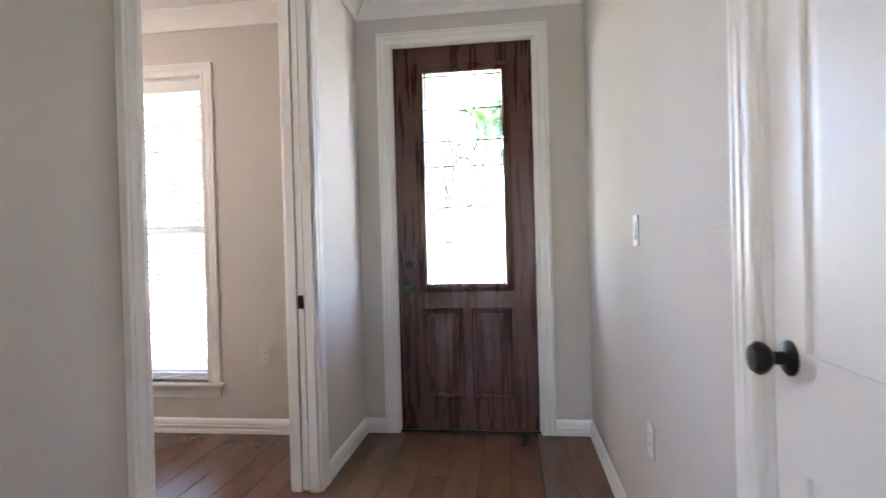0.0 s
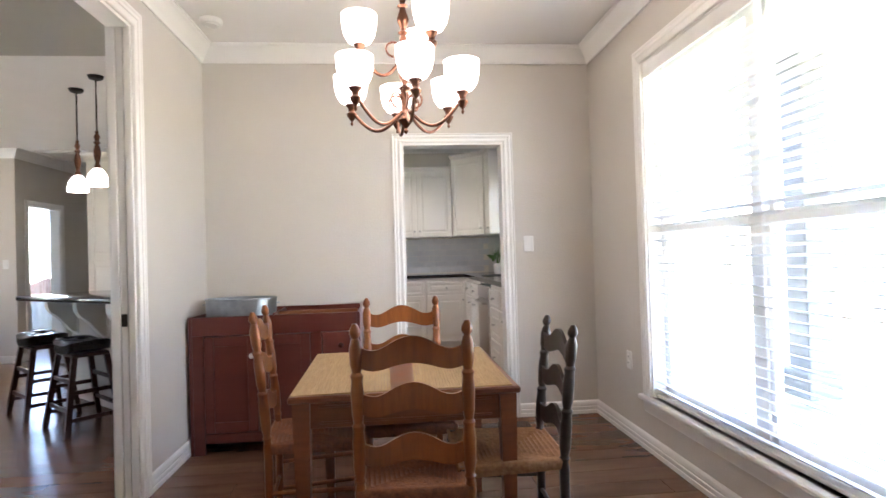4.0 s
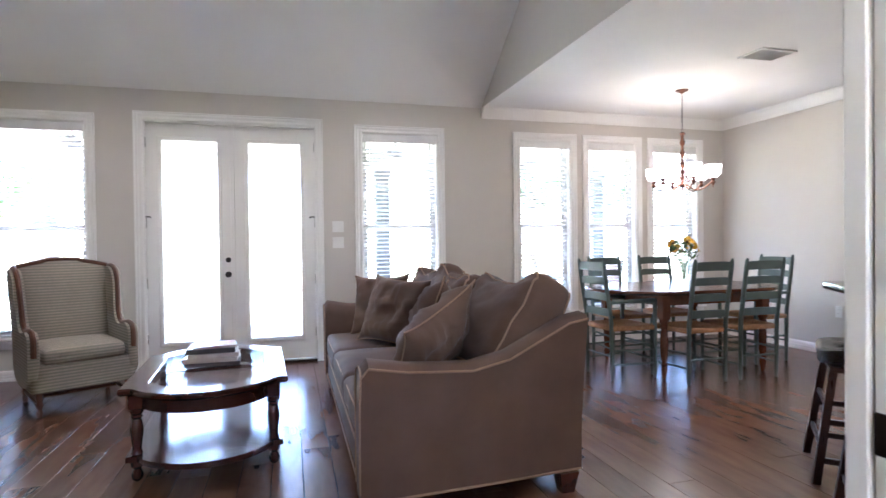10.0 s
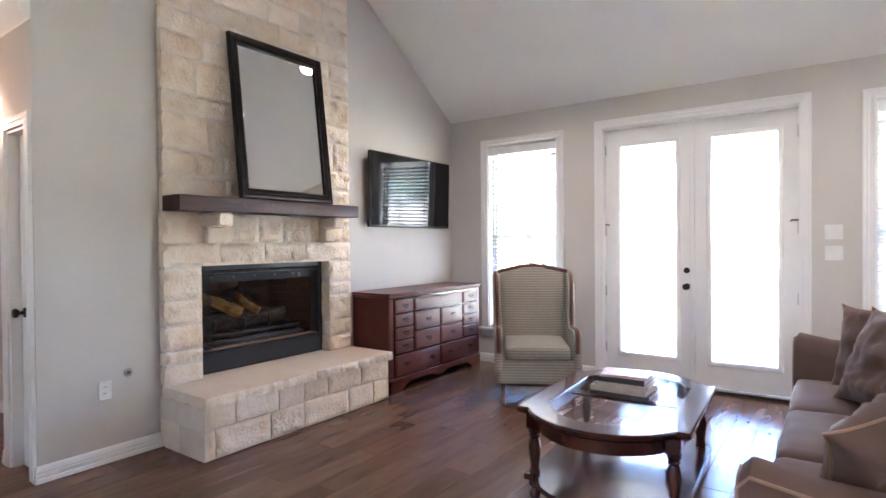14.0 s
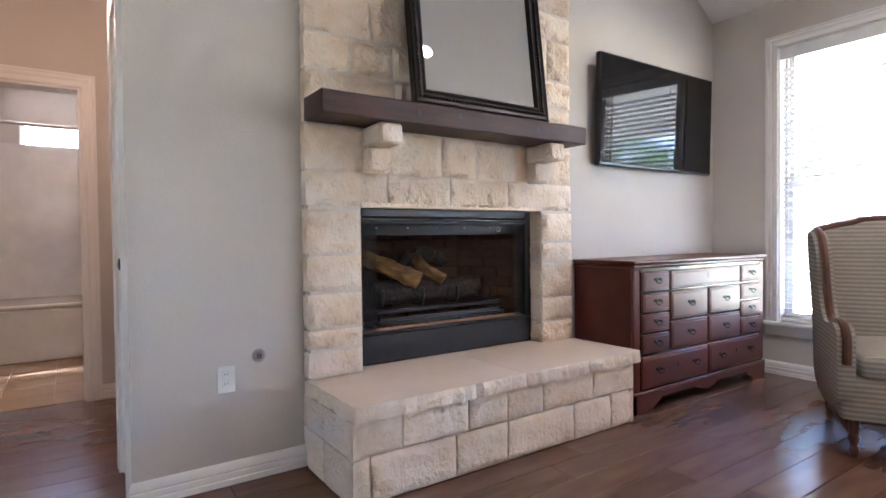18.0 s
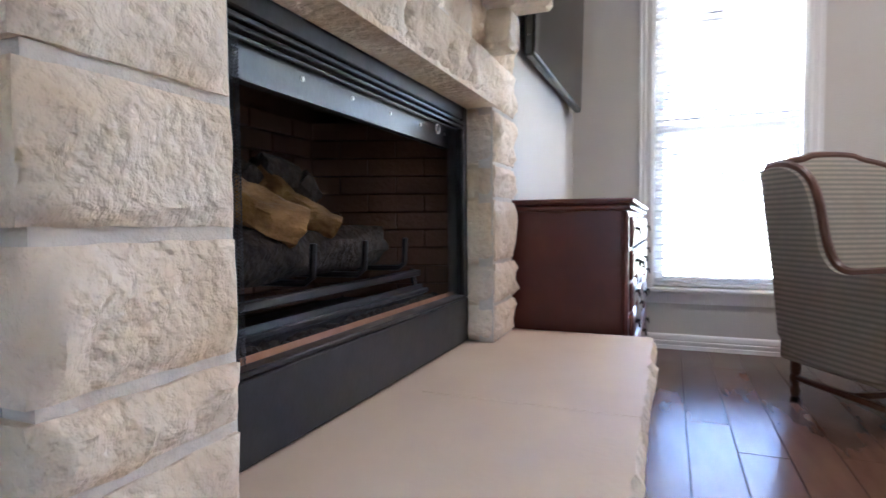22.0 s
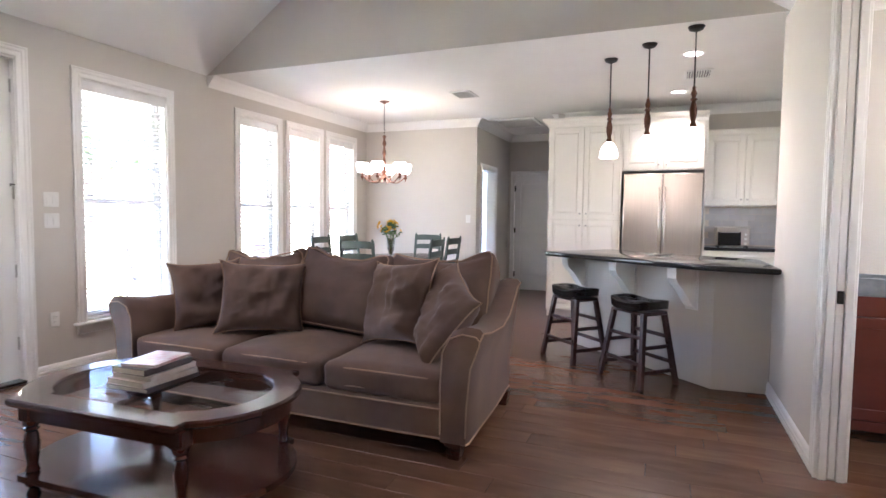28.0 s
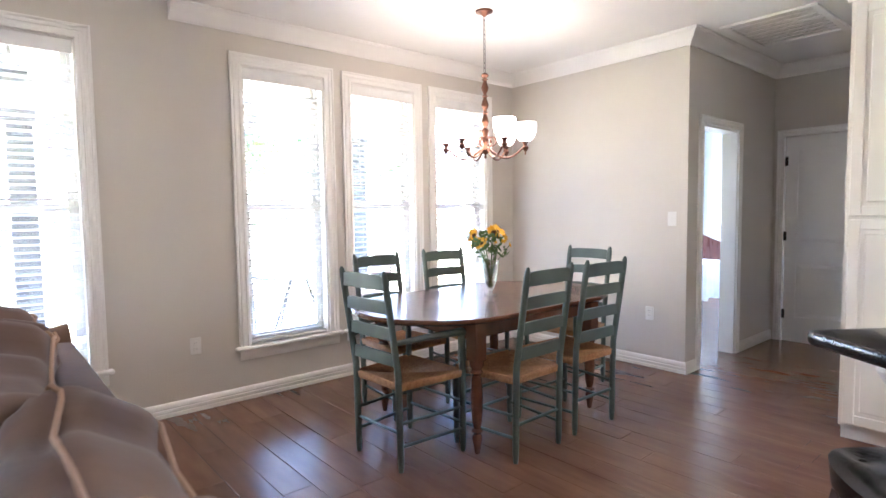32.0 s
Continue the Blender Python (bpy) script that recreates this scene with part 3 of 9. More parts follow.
run("trim", CROWN, TRIM, "white stepped crown moulding at the dining ceiling", [(DW, DS), (DE, DS), (DE, DN), (DW, DN), (DW, DS)], z=H)
casing("+y", DS, OPW, OPE, 2.44)
casing("-y", LN, OPW, OPE, 2.44)
casing("+x", HW, OP1S, OP1N, 2.44)
casing("-x", DE, OP1S, OP1N, 2.44)
SLIM = [(u * 0.82, w) for u, w in CASE]
casing("+x", DW, KD0, KD1, 2.03, prof=SLIM)
casing("-x", DW - TW, KD0, KD1, 2.03, prof=SLIM)
casing("-y", FN, FD0, FD1, 2.44)
casing("-x", HE, HD0, HD1, 2.03)
casing("+y", EH, ED0, ED1, 2.03, prof=SLIM)
casing("-x", EX, 0.10, 0.82, 2.03)
casing("+y", BY, -8.46, -7.74, 2.03, prof=SLIM)
casing("+x", DX, -2.20, -1.44, 2.03, prof=SLIM)
casing("+y", S, *FRX, 2.44)
lining("y", HD0, HD1, HE, HE + OUT, 2.03)
lining("x", ED0, ED1, EH - 0.12, EH, 2.03)
lining("y", KD0, KD1, DW - TW, DW, 2.03)
lining("x", -8.46, -7.74, BY - TW, BY, 2.03)
lining("y", 0.10, 0.82, EX, EX + TW, 2.03)


def pocket_jamb(name, axis, a, way, b0, b1):
    """The split jamb of a pocket door with the door's edge in the slot and its black latch."""
    t = thing(name, "white pocket door in its slot with a black edge latch", "door", kind="structure")
    c = (b0 + b1) / 2

    def bx(s, u0, u1, w0, w1, z0, z1, bev=0.003):
        u0, u1 = a + way * u0, a + way * u1
        s.bbox(*((u0, u1, w0, w1) if axis == "x" else (w0, w1, u0, u1)), z0, z1, bev)
        return s
    part("jamb_board", bx(bx(Shape(), 0, 0.018, b0, c - 0.021, FZ, 2.44), 0, 0.018, c + 0.021, b1, FZ, 2.44), TRIM, t)
    part("pocket_door_edge", bx(Shape(), -0.03, 0.012, c - 0.0165, c + 0.0165, FZ + 0.012, 2.43), TRIM, t)
    part("latch", bx(Shape(), 0.012, 0.016, c - 0.0145, c + 0.0145, 0.87, 0.935, 0.001), DKMETAL, t, "black pocket door latch")
    return t


pocket_jamb("door_pocket_living", "x", OPW, 1, LN, DS)
pocket_jamb("door_pocket_hall", "y", OP1N, -1, DE, HW)
for axis, a0, a1, b0, b1 in (("x", OPW + 0.018, OPE, LN, DS), ("y", OP1S, OP1N - 0.018, DE, HW)):
    s = Shape()
    for u0, u1, w0, w1 in ((a0, a0 + 0.016, FZ, 2.44) if axis == "y" else (a1 - 0.016, a1, FZ, 2.44), (a0, a1 - 0.016, 2.424, 2.44) if axis == "x" else (a0 + 0.016, a1, 2.424, 2.44)):
        s.box(*((u0, u1, b0, b1) if axis == "x" else (b0, b1, u0, u1)), w0, w1)
    structure("trim", s, TRIM, "white painted jamb lining of the opening", "trim", 0)


# ---- windows with blinds ----
def window(name, l, r, z0, z1, plane, way, mullions=(), casing_z=None):
    """A double-hung window in a wall that faces way (+1: north, -1: south)."""
    t = thing(name, "white double-hung window with painted casing and sill", "window", kind="structure")
    lo, hi = min(l, r), max(l, r)

    def y(d):
        return plane - way * d
    def bx(s, x0, x1, d0, d1, w0, w1, b=0.003):
        return s.bbox(x0, x1, y(d0), y(d1), w0, w1, b)
    s = Shape()
    for x0, x1, w0, w1 in ((lo, lo + 0.03, z0, z1), (hi - 0.03, hi, z0, z1), (lo + 0.03, hi - 0.03, z1 - 0.03, z1), (lo + 0.03, hi - 0.03, z0, z0 + 0.03)):
        bx(s, x0, x1, 0.085, 0.15, w0, w1)
    part("window_frame", s, TRIM, t)
    edges = [lo + 0.03, *mullions, hi - 0.03]
    mid = (z0 + z1) / 2
    for k in range(len(edges) - 1):
        x0, x1 = edges[k] + (0.035 if k else 0), edges[k + 1] - (0.035 if k < len(edges) - 2 else 0)
        for (w0, w1, d) in ((mid - 0.022, z1 - 0.03, 0.125), (z0 + 0.03, mid + 0.03, 0.1)):
            s = Shape()
            up, dn = (0.035, 0.052) if d > 0.11 else (0.052, 0.035)
            for a0, a1, v0, v1 in ((x0, x0 + 0.035, w0, w1), (x1 - 0.035, x1, w0, w1), (x0 + 0.035, x1 - 0.035, w1 - up, w1), (x0 + 0.035, x1 - 0.035, w0, w0 + dn)):
                bx(s, a0, a1, d - 0.012, d + 0.012, v0, v1)
            sash = part("sash", s, TRIM, t)
            p = part("pane", bx(Shape(), x0 + 0.034, x1 - 0.034, d - 0.002, d + 0.002, w0 + dn - 0.001, w1 - up + 0.001, 0.0005), GLASS, sash)
            p.visible_shadow = False
    for mx in mullions:
        part("mullion", bx(Shape(), mx - 0.035, mx + 0.035, 0.075, 0.15, z0 + 0.03, z1 - 0.03), TRIM, t)
    part("window_sill", bx(Shape(), lo - 0.115, hi + 0.115, 0.085, -0.045, z0 - 0.028, z0, 0.008), TRIM, t)
    s = Shape()
    s.sweep([(lo - 0.085, y(0), z0 - 0.03), (hi + 0.085, y(0), z0 - 0.03)] if way < 0 else [(hi + 0.085, y(0), z0 - 0.03), (lo - 0.085, y(0), z0 - 0.03)],
            [(0, 0), (0, 0.02), (-0.05, 0.018), (-0.06, 0.012), (-0.072, 0.012), (-0.072, 0)], (0, way, 0))
    part("apron", s, TRIM, t)
    n = "+y" if way > 0 else "-y"
    nv = Vector((0, way, 0))
    right = Vector((0, 0, 1)).cross(nv)
    a, b = (lo, hi) if right.x > 0 else (hi, lo)
    part("casing", Shape().sweep([(a, plane, z0), (a, plane, z1), (b, plane, z1), (b, plane, z0)], CASE, nv), TRIM, t, smooth=30)
    s = Shape()
    for x0, x1, w0, w1 in ((lo, lo + 0.01, z0, z1), (hi - 0.01, hi, z0, z1), (lo + 0.01, hi - 0.01, z1 - 0.01, z1)):
        bx(s, x0, x1, 0.0, 0.084, w0, w1, 0.001)
    part("reveal", s, TRIM, t)
    # blind
    bl = thing("window_blind", "lowered white wooden slat blind in a window", "blind", group="window blinds")
    part("valance", bx(Shape(), lo + 0.012, hi - 0.012, 0.0, 0.016, z1 - 0.095, z1 - 0.012), BLIND, bl)
    part("headrail", bx(Shape(), lo + 0.02, hi - 0.02, 0.02, 0.07, z1 - 0.06, z1 - 0.012), BLIND, bl)
    part("bottom_rail", bx(Shape(), lo + 0.014, hi - 0.014, 0.02, 0.07, z0 + 0.006, z0 + 0.024), BLIND, bl)
    wide = hi - lo - 0.03
    me = Shape().add([(-wide / 2, -0.024, 0), (wide / 2, -0.024, 0), (wide / 2, 0, 0.004), (-wide / 2, 0, 0.004), (wide / 2, 0.024, 0), (-wide / 2, 0.024, 0),
                      (-wide / 2, -0.024, -0.0025), (wide / 2, -0.024, -0.0025), (wide / 2, 0, 0.0015), (-wide / 2, 0, 0.0015), (wide / 2, 0.024, -0.0025), (-wide / 2, 0.024, -0.0025)],
                     [(0, 1, 2, 3), (3, 2, 4, 5), (7, 6, 9, 8), (8, 9, 11, 10), (0, 6, 7, 1), (5, 4, 10, 11), (0, 3, 9, 6), (3, 5, 11, 9), (1, 7, 8, 2), (2, 8, 10, 4)]).mesh("slat", BLIND)
    k = int((z1 - 0.1 - z0 - 0.05) / 0.0445)
    for i in range(k):
        o = part("slat", me, BLIND, bl)
        o.matrix_world = pose((lo + hi) / 2, y(0.045), z0 + 0.05 + 0.0445 * i, 14 * way + random.uniform(-1.2, 1.2), random.uniform(-0.15, 0.15), 0)
    for cx in ([lo + 0.14, hi - 0.14] if wide < 1.2 else [lo + 0.14, (lo + hi) / 2 - 0.12, (lo + hi) / 2 + 0.12, hi - 0.14]):
        s = Shape()
        for d in (0.019, 0.071):
            s.tube([(cx, y(d), z0 + 0.02), (cx, y(d), z1 - 0.06)], 0.0012, 4)
        part("ladder_cord", s, BLIND, bl)
    part("tilt_wand", Shape().tube([(hi - 0.08 if way > 0 else lo + 0.08, y(0.012), z1 - 0.1), (hi - 0.082 if way > 0 else lo + 0.08, y(0.01), z1 - 0.85)], 0.004, 6), BLIND, bl)
    return t


for i, (l, r) in enumerate(WIN):
    window("window_%d" % (i + 1), l, r, WZ0, WZ1, S, 1)
window("window_6", *W1X, *W1Z, DN, -1, mullions=[sum(W1X) / 2])


# ---- doors ----
def panel_door(name, label, wide, high, thick, m, panels, mat=TRIM, knob=None, hinges=(), kind="structure", hw=None):
    """A door in its own space: x from the hinge edge, y through it, z up; panels (x, x, z, z) are sunk on both faces."""
    m = Matrix.Translation((0, 0, FZ)) @ m @ Matrix.Diagonal((1, 1, (high - FZ) / high, 1))
    t = thing(name, label, "door", m, kind=kind)
    s = Shape()
    core = thick * 0.28
    s.box(0.012, wide - 0.012, -core, core, 0.012, high - 0.012)
    xs = sorted({0.0, wide, *(p[0] for p in panels), *(p[1] for p in panels)})
    body = Shape()
    slab_wall(body, "x", 0.0, wide, -thick / 2, thick / 2, 0.0, high, panels)
    part("slab", s, mat, t, smooth=0)
    joined(part("rails", body, mat, t, smooth=0).data)
    for p in panels:
        q = Shape()
        x0, x1, z0, z1 = p
        for sgn in (-1, 1):
            a, b = sgn * core, sgn * (thick / 2 - 0.004)
            o, w = [(x0 + 0.012, z0 + 0.012), (x1 - 0.012, z0 + 0.012), (x1 - 0.012, z1 - 0.012), (x0 + 0.012, z1 - 0.012)], 0.045
            i = [(x0 + w, z0 + w), (x1 - w, z0 + w), (x1 - w, z1 - w), (x0 + w, z1 - w)]
            q.add([(x, a, z) for x, z in o] + [(x, b, z) for x, z in i], [(0, 1, 5, 4), (1, 2, 6, 5), (2, 3, 7, 6), (3, 0, 4, 7), (4, 5, 6, 7)])
        part("panel", q, mat, t, smooth=0)
    if knob:
        for kx, kz, sort in knob:
            for sgn in (-1, 1):
                mm = pose(kx, sgn * thick / 2, kz, -90 * sgn)
                if sort == "knob":
                    prof = [(0.031, 0), (0.031, 0.004), (0.026, 0.009), (0.012, 0.012), (0.011, 0.03), (0.02, 0.036), (0.028, 0.046), (0.029, 0.055), (0.022, 0.065), (0.008, 0.068)]
                else:
                    prof = [(0.029, 0), (0.029, 0.006), (0.025, 0.014), (0.018, 0.016), (0.006, 0.017)]
                part("door_knob" if sort == "knob" else "deadbolt", Shape().lathe(prof, 18, mm), hw or DKMETAL, t, "dark bronze round knob" if sort == "knob" else "")
    for hz in hinges:
        part("hinge", Shape().lathe([(0.007, 0), (0.008, 0.003), (0.007, 0.006), (0.007, 0.084), (0.008, 0.087), (0.005, 0.092)], 8, pose(-0.006, hinges_side(thick), hz)).box(-0.02, 0.018, hinges_side(thick) - 0.003, hinges_side(thick) - 0.001, hz, hz + 0.09), hw or DKMETAL, t)
    return t


def hinges_side(thick):
    return thick / 2 + 0.006


TWO = lambda w, h: [(0.11, w - 0.11, 0.24, 0.78), (0.11, w - 0.11, 0.98, h - 0.13)]
# closet door of the hall and linen door of the side hall, pantry-side door of the back hall
panel_door("door_1", "white two-panel closet door with a dark knob", HD1 - HD0 - 0.036, 2.005, 0.035, pose(HE + 0.030, HD0 + 0.018, 0.008, 0, 0, 90), TWO(HD1 - HD0 - 0.036, 2.005), knob=[(HD1 - HD0 - 0.095, 0.965, "knob")], hinges=(0.2, 0.95, 1.75))
panel_door("door_2", "white two-panel linen closet door with dark hinges", ED1 - ED0 - 0.036, 2.005, 0.035, pose(ED0 + 0.018, EH - 0.075, 0.008), TWO(ED1 - ED0 - 0.036, 2.005), knob=[(ED1 - ED0 - 0.095, 0.93, "knob")], hinges=(0.2, 0.95, 1.72))
d3 = panel_door("door_3", "white two-panel door closed at the end of the back hall", 0.75, 2.02, 0.035, pose(DX - 0.03, -1.445, 0.008, 0, 0, -90), TWO(0.75, 2.02), hinges=(), knob=[(0.07, 0.93, "knob")])
for z in (0.22, 1.0, 1.74):
    part("hinge", Shape().lathe([(0.008, 0), (0.008, 0.09)], 8, pose(0.756, 0.0235, z)).box(0.73, 0.77, 0.0185, 0.0205, z, z + 0.09), DKMETAL, d3)
panel_door("door_4", "white two-panel bathroom door standing open", 0.70, 2.02, 0.035, pose(EX + 0.12, 0.80, 0.008, 0, 0, -8), TWO(0.70, 2.02), knob=[(0.63, 0.93, "knob")])
panel_door("door_5", "white two-panel bedroom door standing open", 0.70, 2.02, 0.035, pose(-7.76, BY - TW - 0.02, 0.008, 0, 0, -84), TWO(0.70, 2.02), knob=[(0.63, 0.93, "knob")])

# front door
fw = FD1 - FD0 - 0.03
gx0, gx1, gz0, gz1 = 0.17, fw - 0.17, 0.90, 2.27
fd = panel_door("door_front", "dark mahogany front door with leaded glass", fw, 2.415, 0.045, pose(FD1 - 0.015, FN + 0.045, 0.018, 0, 0, 180),
                [(0.19, fw / 2 - 0.055, 0.225, 0.735), (fw / 2 + 0.055, fw - 0.19, 0.225, 0.735)], DOORW,
                knob=[(fw - 0.07, 0.90, "knob"), (fw - 0.07, 1.045, "deadbolt")], hinges=())


def front_door_glass():
    """The slab's rails are open where the glass sits."""
    for o in list(fd.children):
        if o.name.split(".")[0] in ("slab", "rails"):
            bpy.data.objects.remove(o)
    s = Shape()
    slab_wall(s, "x", 0.0, fw, -0.0225, 0.0225, 0.0, 2.415, [(gx0, gx1, gz0, gz1), (0.19, fw / 2 - 0.055, 0.225, 0.735), (fw / 2 + 0.055, fw - 0.19, 0.225, 0.735)])
    joined(part("rails", s, DOORW, fd, smooth=0).data)
    part("slab", Shape().box(0.15, fw - 0.15, -0.012, 0.012, 0.2, 0.76), DOORW, fd, smooth=0)
    s = Shape()
    s.sweep([(gx0, -0.0225, gz0), (gx0, -0.0225, gz1), (gx1, -0.0225, gz1), (gx1, -0.0225, gz0)], [(0.0, 0.0), (0.012, 0.008), (0.022, 0.006), (0.03, 0.0), (-0.02, -0.006), (-0.02, -0.02)], (0, -1, 0), True)
    s.sweep([(gx1, 0.0225, gz0), (gx1, 0.0225, gz1), (gx0, 0.0225, gz1), (gx0, 0.0225, gz0)], [(0.0, 0.0), (0.012, 0.008), (0.022, 0.006), (0.03, 0.0), (-0.02, -0.006), (-0.02, -0.02)], (0, 1, 0), True)
    part("glazing_bead", s, DOORW, fd)
    g = part("pane", Shape().box(gx0 - 0.01, gx1 + 0.01, -0.003, 0.003, gz0 - 0.01, gz1 + 0.01), OBSCURE, fd, "leaded bevelled glass", 0)
    g.visible_shadow = False
    w = gx1 - gx0
    c = (gx0 + gx1) / 2
    s = Shape()
    for z in (0.95, 1.18, 1.40, 1.66, 1.82, 2.02, 2.23):
        s.tube([(gx0, 0.004, z), (c - 0.06, 0.004, z)], 0.0055, 5).tube([(c + 0.06, 0.004, z), (gx1, 0.004, z)], 0.0055, 5)
    for x in (gx0 + 0.03, gx1 - 0.03):
        s.tube([(x, 0.004, gz0), (x, 0.004, gz1)], 0.0055, 5)
    for r, zc in ((0.16, 1.60), (0.09, 1.60), (0.12, 1.86)):
        s.tube([(c + r * 0.8 * math.cos(a * math.pi / 14), 0.004, zc + r * 1.25 * math.sin(a * math.pi / 14)) for a in range(28)], 0.0055, 5, True)
    part("lead_came", s, DKMETAL, fd, "dark lead lines")
    bead = [(0.0, 0.0), (0.006, 0.007), (0.016, 0.009), (0.024, 0.004), (0.03, 0.0), (0.0, -0.008)]
    for x0, x1 in ((0.19, fw / 2 - 0.055), (fw / 2 + 0.055, fw - 0.19)):
        for yy, ny, a, b in ((0.0225, 1, x1, x0), (-0.0225, -1, x0, x1)):
            part("panel_moulding", Shape().sweep([(a, yy, 0.225), (a, yy, 0.735), (b, yy, 0.735), (b, yy, 0.225)], bead, (0, ny, 0), True), DOORW, fd)
    part("threshold", Shape().bbox(-0.01, fw + 0.01, -0.09, 0.05, -0.016, 0.0, 0.006), DKMETAL, fd)


front_door_glass()
s = Shape()
for x0, x1, z0, z1 in ((FD0, FD0 + 0.014, FZ, 2.44), (FD1 - 0.014, FD1, FZ, 2.44), (FD0 + 0.014, FD1 - 0.014, 2.434, 2.44)):
    s.box(x0, x1, FN, FN + OUT, z0, z1)
structure("trim", s, TRIM, "white front door jamb", "trim", 0)
for hz in (0.22, 0.95, 1.62, 2.2):
    part("hinge", Shape().bbox(-0.012, 0.004, 0.012, 0.03, hz, hz + 0.1, 0.002), DKMETAL, fd)

# french doors with blinds between the panes
leaf = (FRX[0] - FRX[1]) / 2 - 0.006
for k, x in enumerate((FRX[0] - 0.004, FRX[1] + 0.004)):
    way = -1 if k == 0 else 1
    t = thing("door_french", "white full-glass french door leaf, closed", "door", kind="structure", group="french doors")
    a, b = sorted((x, x + way * leaf))
    g0, g1, z0, z1 = a + 0.135, b - 0.135, 0.215, 2.27
    s = slab_wall(Shape(), "x", a, b, S - 0.1, S - 0.055, FZ + 0.03, 2.425, [(g0, g1, z0, z1)])
    joined(part("leaf_frame", s, TRIM, t, smooth=0).data)
    s = Shape()
    for plane, ny in ((S - 0.055, 1), (S - 0.1, -1)):
        l, r = (g1, g0) if ny > 0 else (g0, g1)
        s.sweep([(l, plane, z0), (l, plane, z1), (r, plane, z1), (r, plane, z0)], [(-0.012, 0), (-0.012, 0.008), (0.02, 0.008), (0.026, 0)], (0, ny, 0), True)
    part("glazing_bead", s, TRIM, t)
    for d in (0.066, 0.088):
        p = part("pane", Shape().box(g0 - 0.005, g1 + 0.005, S - d - 0.002, S - d + 0.002, z0 - 0.005, z1 + 0.005), GLASS, t, smooth=0)
        p.visible_shadow = False
    s = Shape()
    for i in range(int((z1 - z0) / 0.0165)):
        z = z0 + 0.012 + 0.0165 * i
        s.add([(g0, S - 0.082, z - 0.001), (g1, S - 0.082, z - 0.001), (g1, S - 0.072, z + 0.001), (g0, S - 0.072, z + 0.001)], [(0, 1, 2, 3)])
    part("mini_blind", s, BLIND, t, "thin white slats between the panes", 0)
    hx = x - way * 0.004
    for hz in (0.22, 0.78, 1.38, 2.18):
        part("hinge", Shape().bbox(hx - 0.013, hx + 0.013, S - 0.056, S - 0.044, hz, hz + 0.1, 0.002), NICKEL, t)
    part("hinge_stop", Shape().tube([(hx, S - 0.04, 1.49), (hx + way * 0.05, S - 0.01, 1.49), (hx + way * 0.06, S + 0.01, 1.48)], 0.006, 6), DKMETAL, t)
    if k == 0:
        kx = b - leaf + 0.055
        for kz, prof in ((0.90, [(0.03, 0), (0.03, 0.004), (0.012, 0.012), (0.011, 0.03), (0.028, 0.046), (0.029, 0.055), (0.02, 0.066), (0.004, 0.068)]), (1.05, [(0.027, 0), (0.027, 0.008), (0.018, 0.014), (0.004, 0.016)])):
            part("door_knob" if kz < 1 else "deadbolt", Shape().lathe(prof, 16, pose(kx, S - 0.055, kz, -90)), DKMETAL, t)
    else:
        part("astragal", Shape().bbox(b - 0.012, b + 0.03, S - 0.055, S - 0.045, FZ + 0.03, 2.425), TRIM, t)
s = Shape()
s.bbox(FRX[1], FRX[0], S - OUT, S + 0.03, FZ, FZ + 0.026, 0.006)
structure("trim", s, DKMETAL, "dark bronze french door threshold", "trim")
s = Shape()
for x0, x1, z0, z1 in ((FRX[1], FRX[1] + 0.004, FZ + 0.026, 2.44), (FRX[0] - 0.004, FRX[0], FZ + 0.026, 2.44), (FRX[1], FRX[0], 2.426, 2.44)):
    s.box(x0, x1, S - OUT, S, z0, z1)
structure("trim", s, TRIM, "white french door jamb", "trim", 0)


# ---- soft shapes ----
def soft_box(hx, hy, hz, r, n=8, m=None, puff=0.0, wrinkle=0.0, seed=0.0, sag=0.0):
    """A rounded box, swollen on top and bottom, with folds."""
    s = Shape()
    for ax in range(3):
        for sg in (-1, 1):
            grid = []
            for i in range(n + 1):
                for j in range(n + 1):
                    p = [0, 0, 0]
                    p[ax], p[(ax + 1) % 3], p[(ax + 2) % 3] = sg, math.sin((2 * i / n - 1) * math.pi / 2), math.sin((2 * j / n - 1) * math.pi / 2)
                    q = Vector((p[0] * hx, p[1] * hy, p[2] * hz))
                    inner = Vector((max(-hx + r, min(hx - r, q.x)), max(-hy + r, min(hy - r, q.y)), max(-hz + r, min(hz - r, q.z))))
                    d = q - inner
                    if d.length > 1e-6:
                        q = inner + d.normalized() * r
                    k = (1 - p[0] ** 2) * (1 - p[1] ** 2)
                    q.z += (puff * k if p[2] > 0 else -puff * 0.4 * k) * abs(p[2]) - sag * k
                    if wrinkle:
                        w = noise.noise(Vector((q.x * 7 + seed, q.y * 7 - seed, q.z * 9 + seed * 2))) + 0.5 * noise.noise(Vector((q.x * 19 + seed, q.y * 19, q.z * 19)))
                        q += (q - inner * 0.6).normalized() * w * wrinkle
                    grid.append(m @ q if m else q)
            f = [(i * (n + 1) + j, (i + 1) * (n + 1) + j, (i + 1) * (n + 1) + j + 1, i * (n + 1) + j + 1) for i in range(n) for j in range(n)]
            s.add(grid, f)
    return s


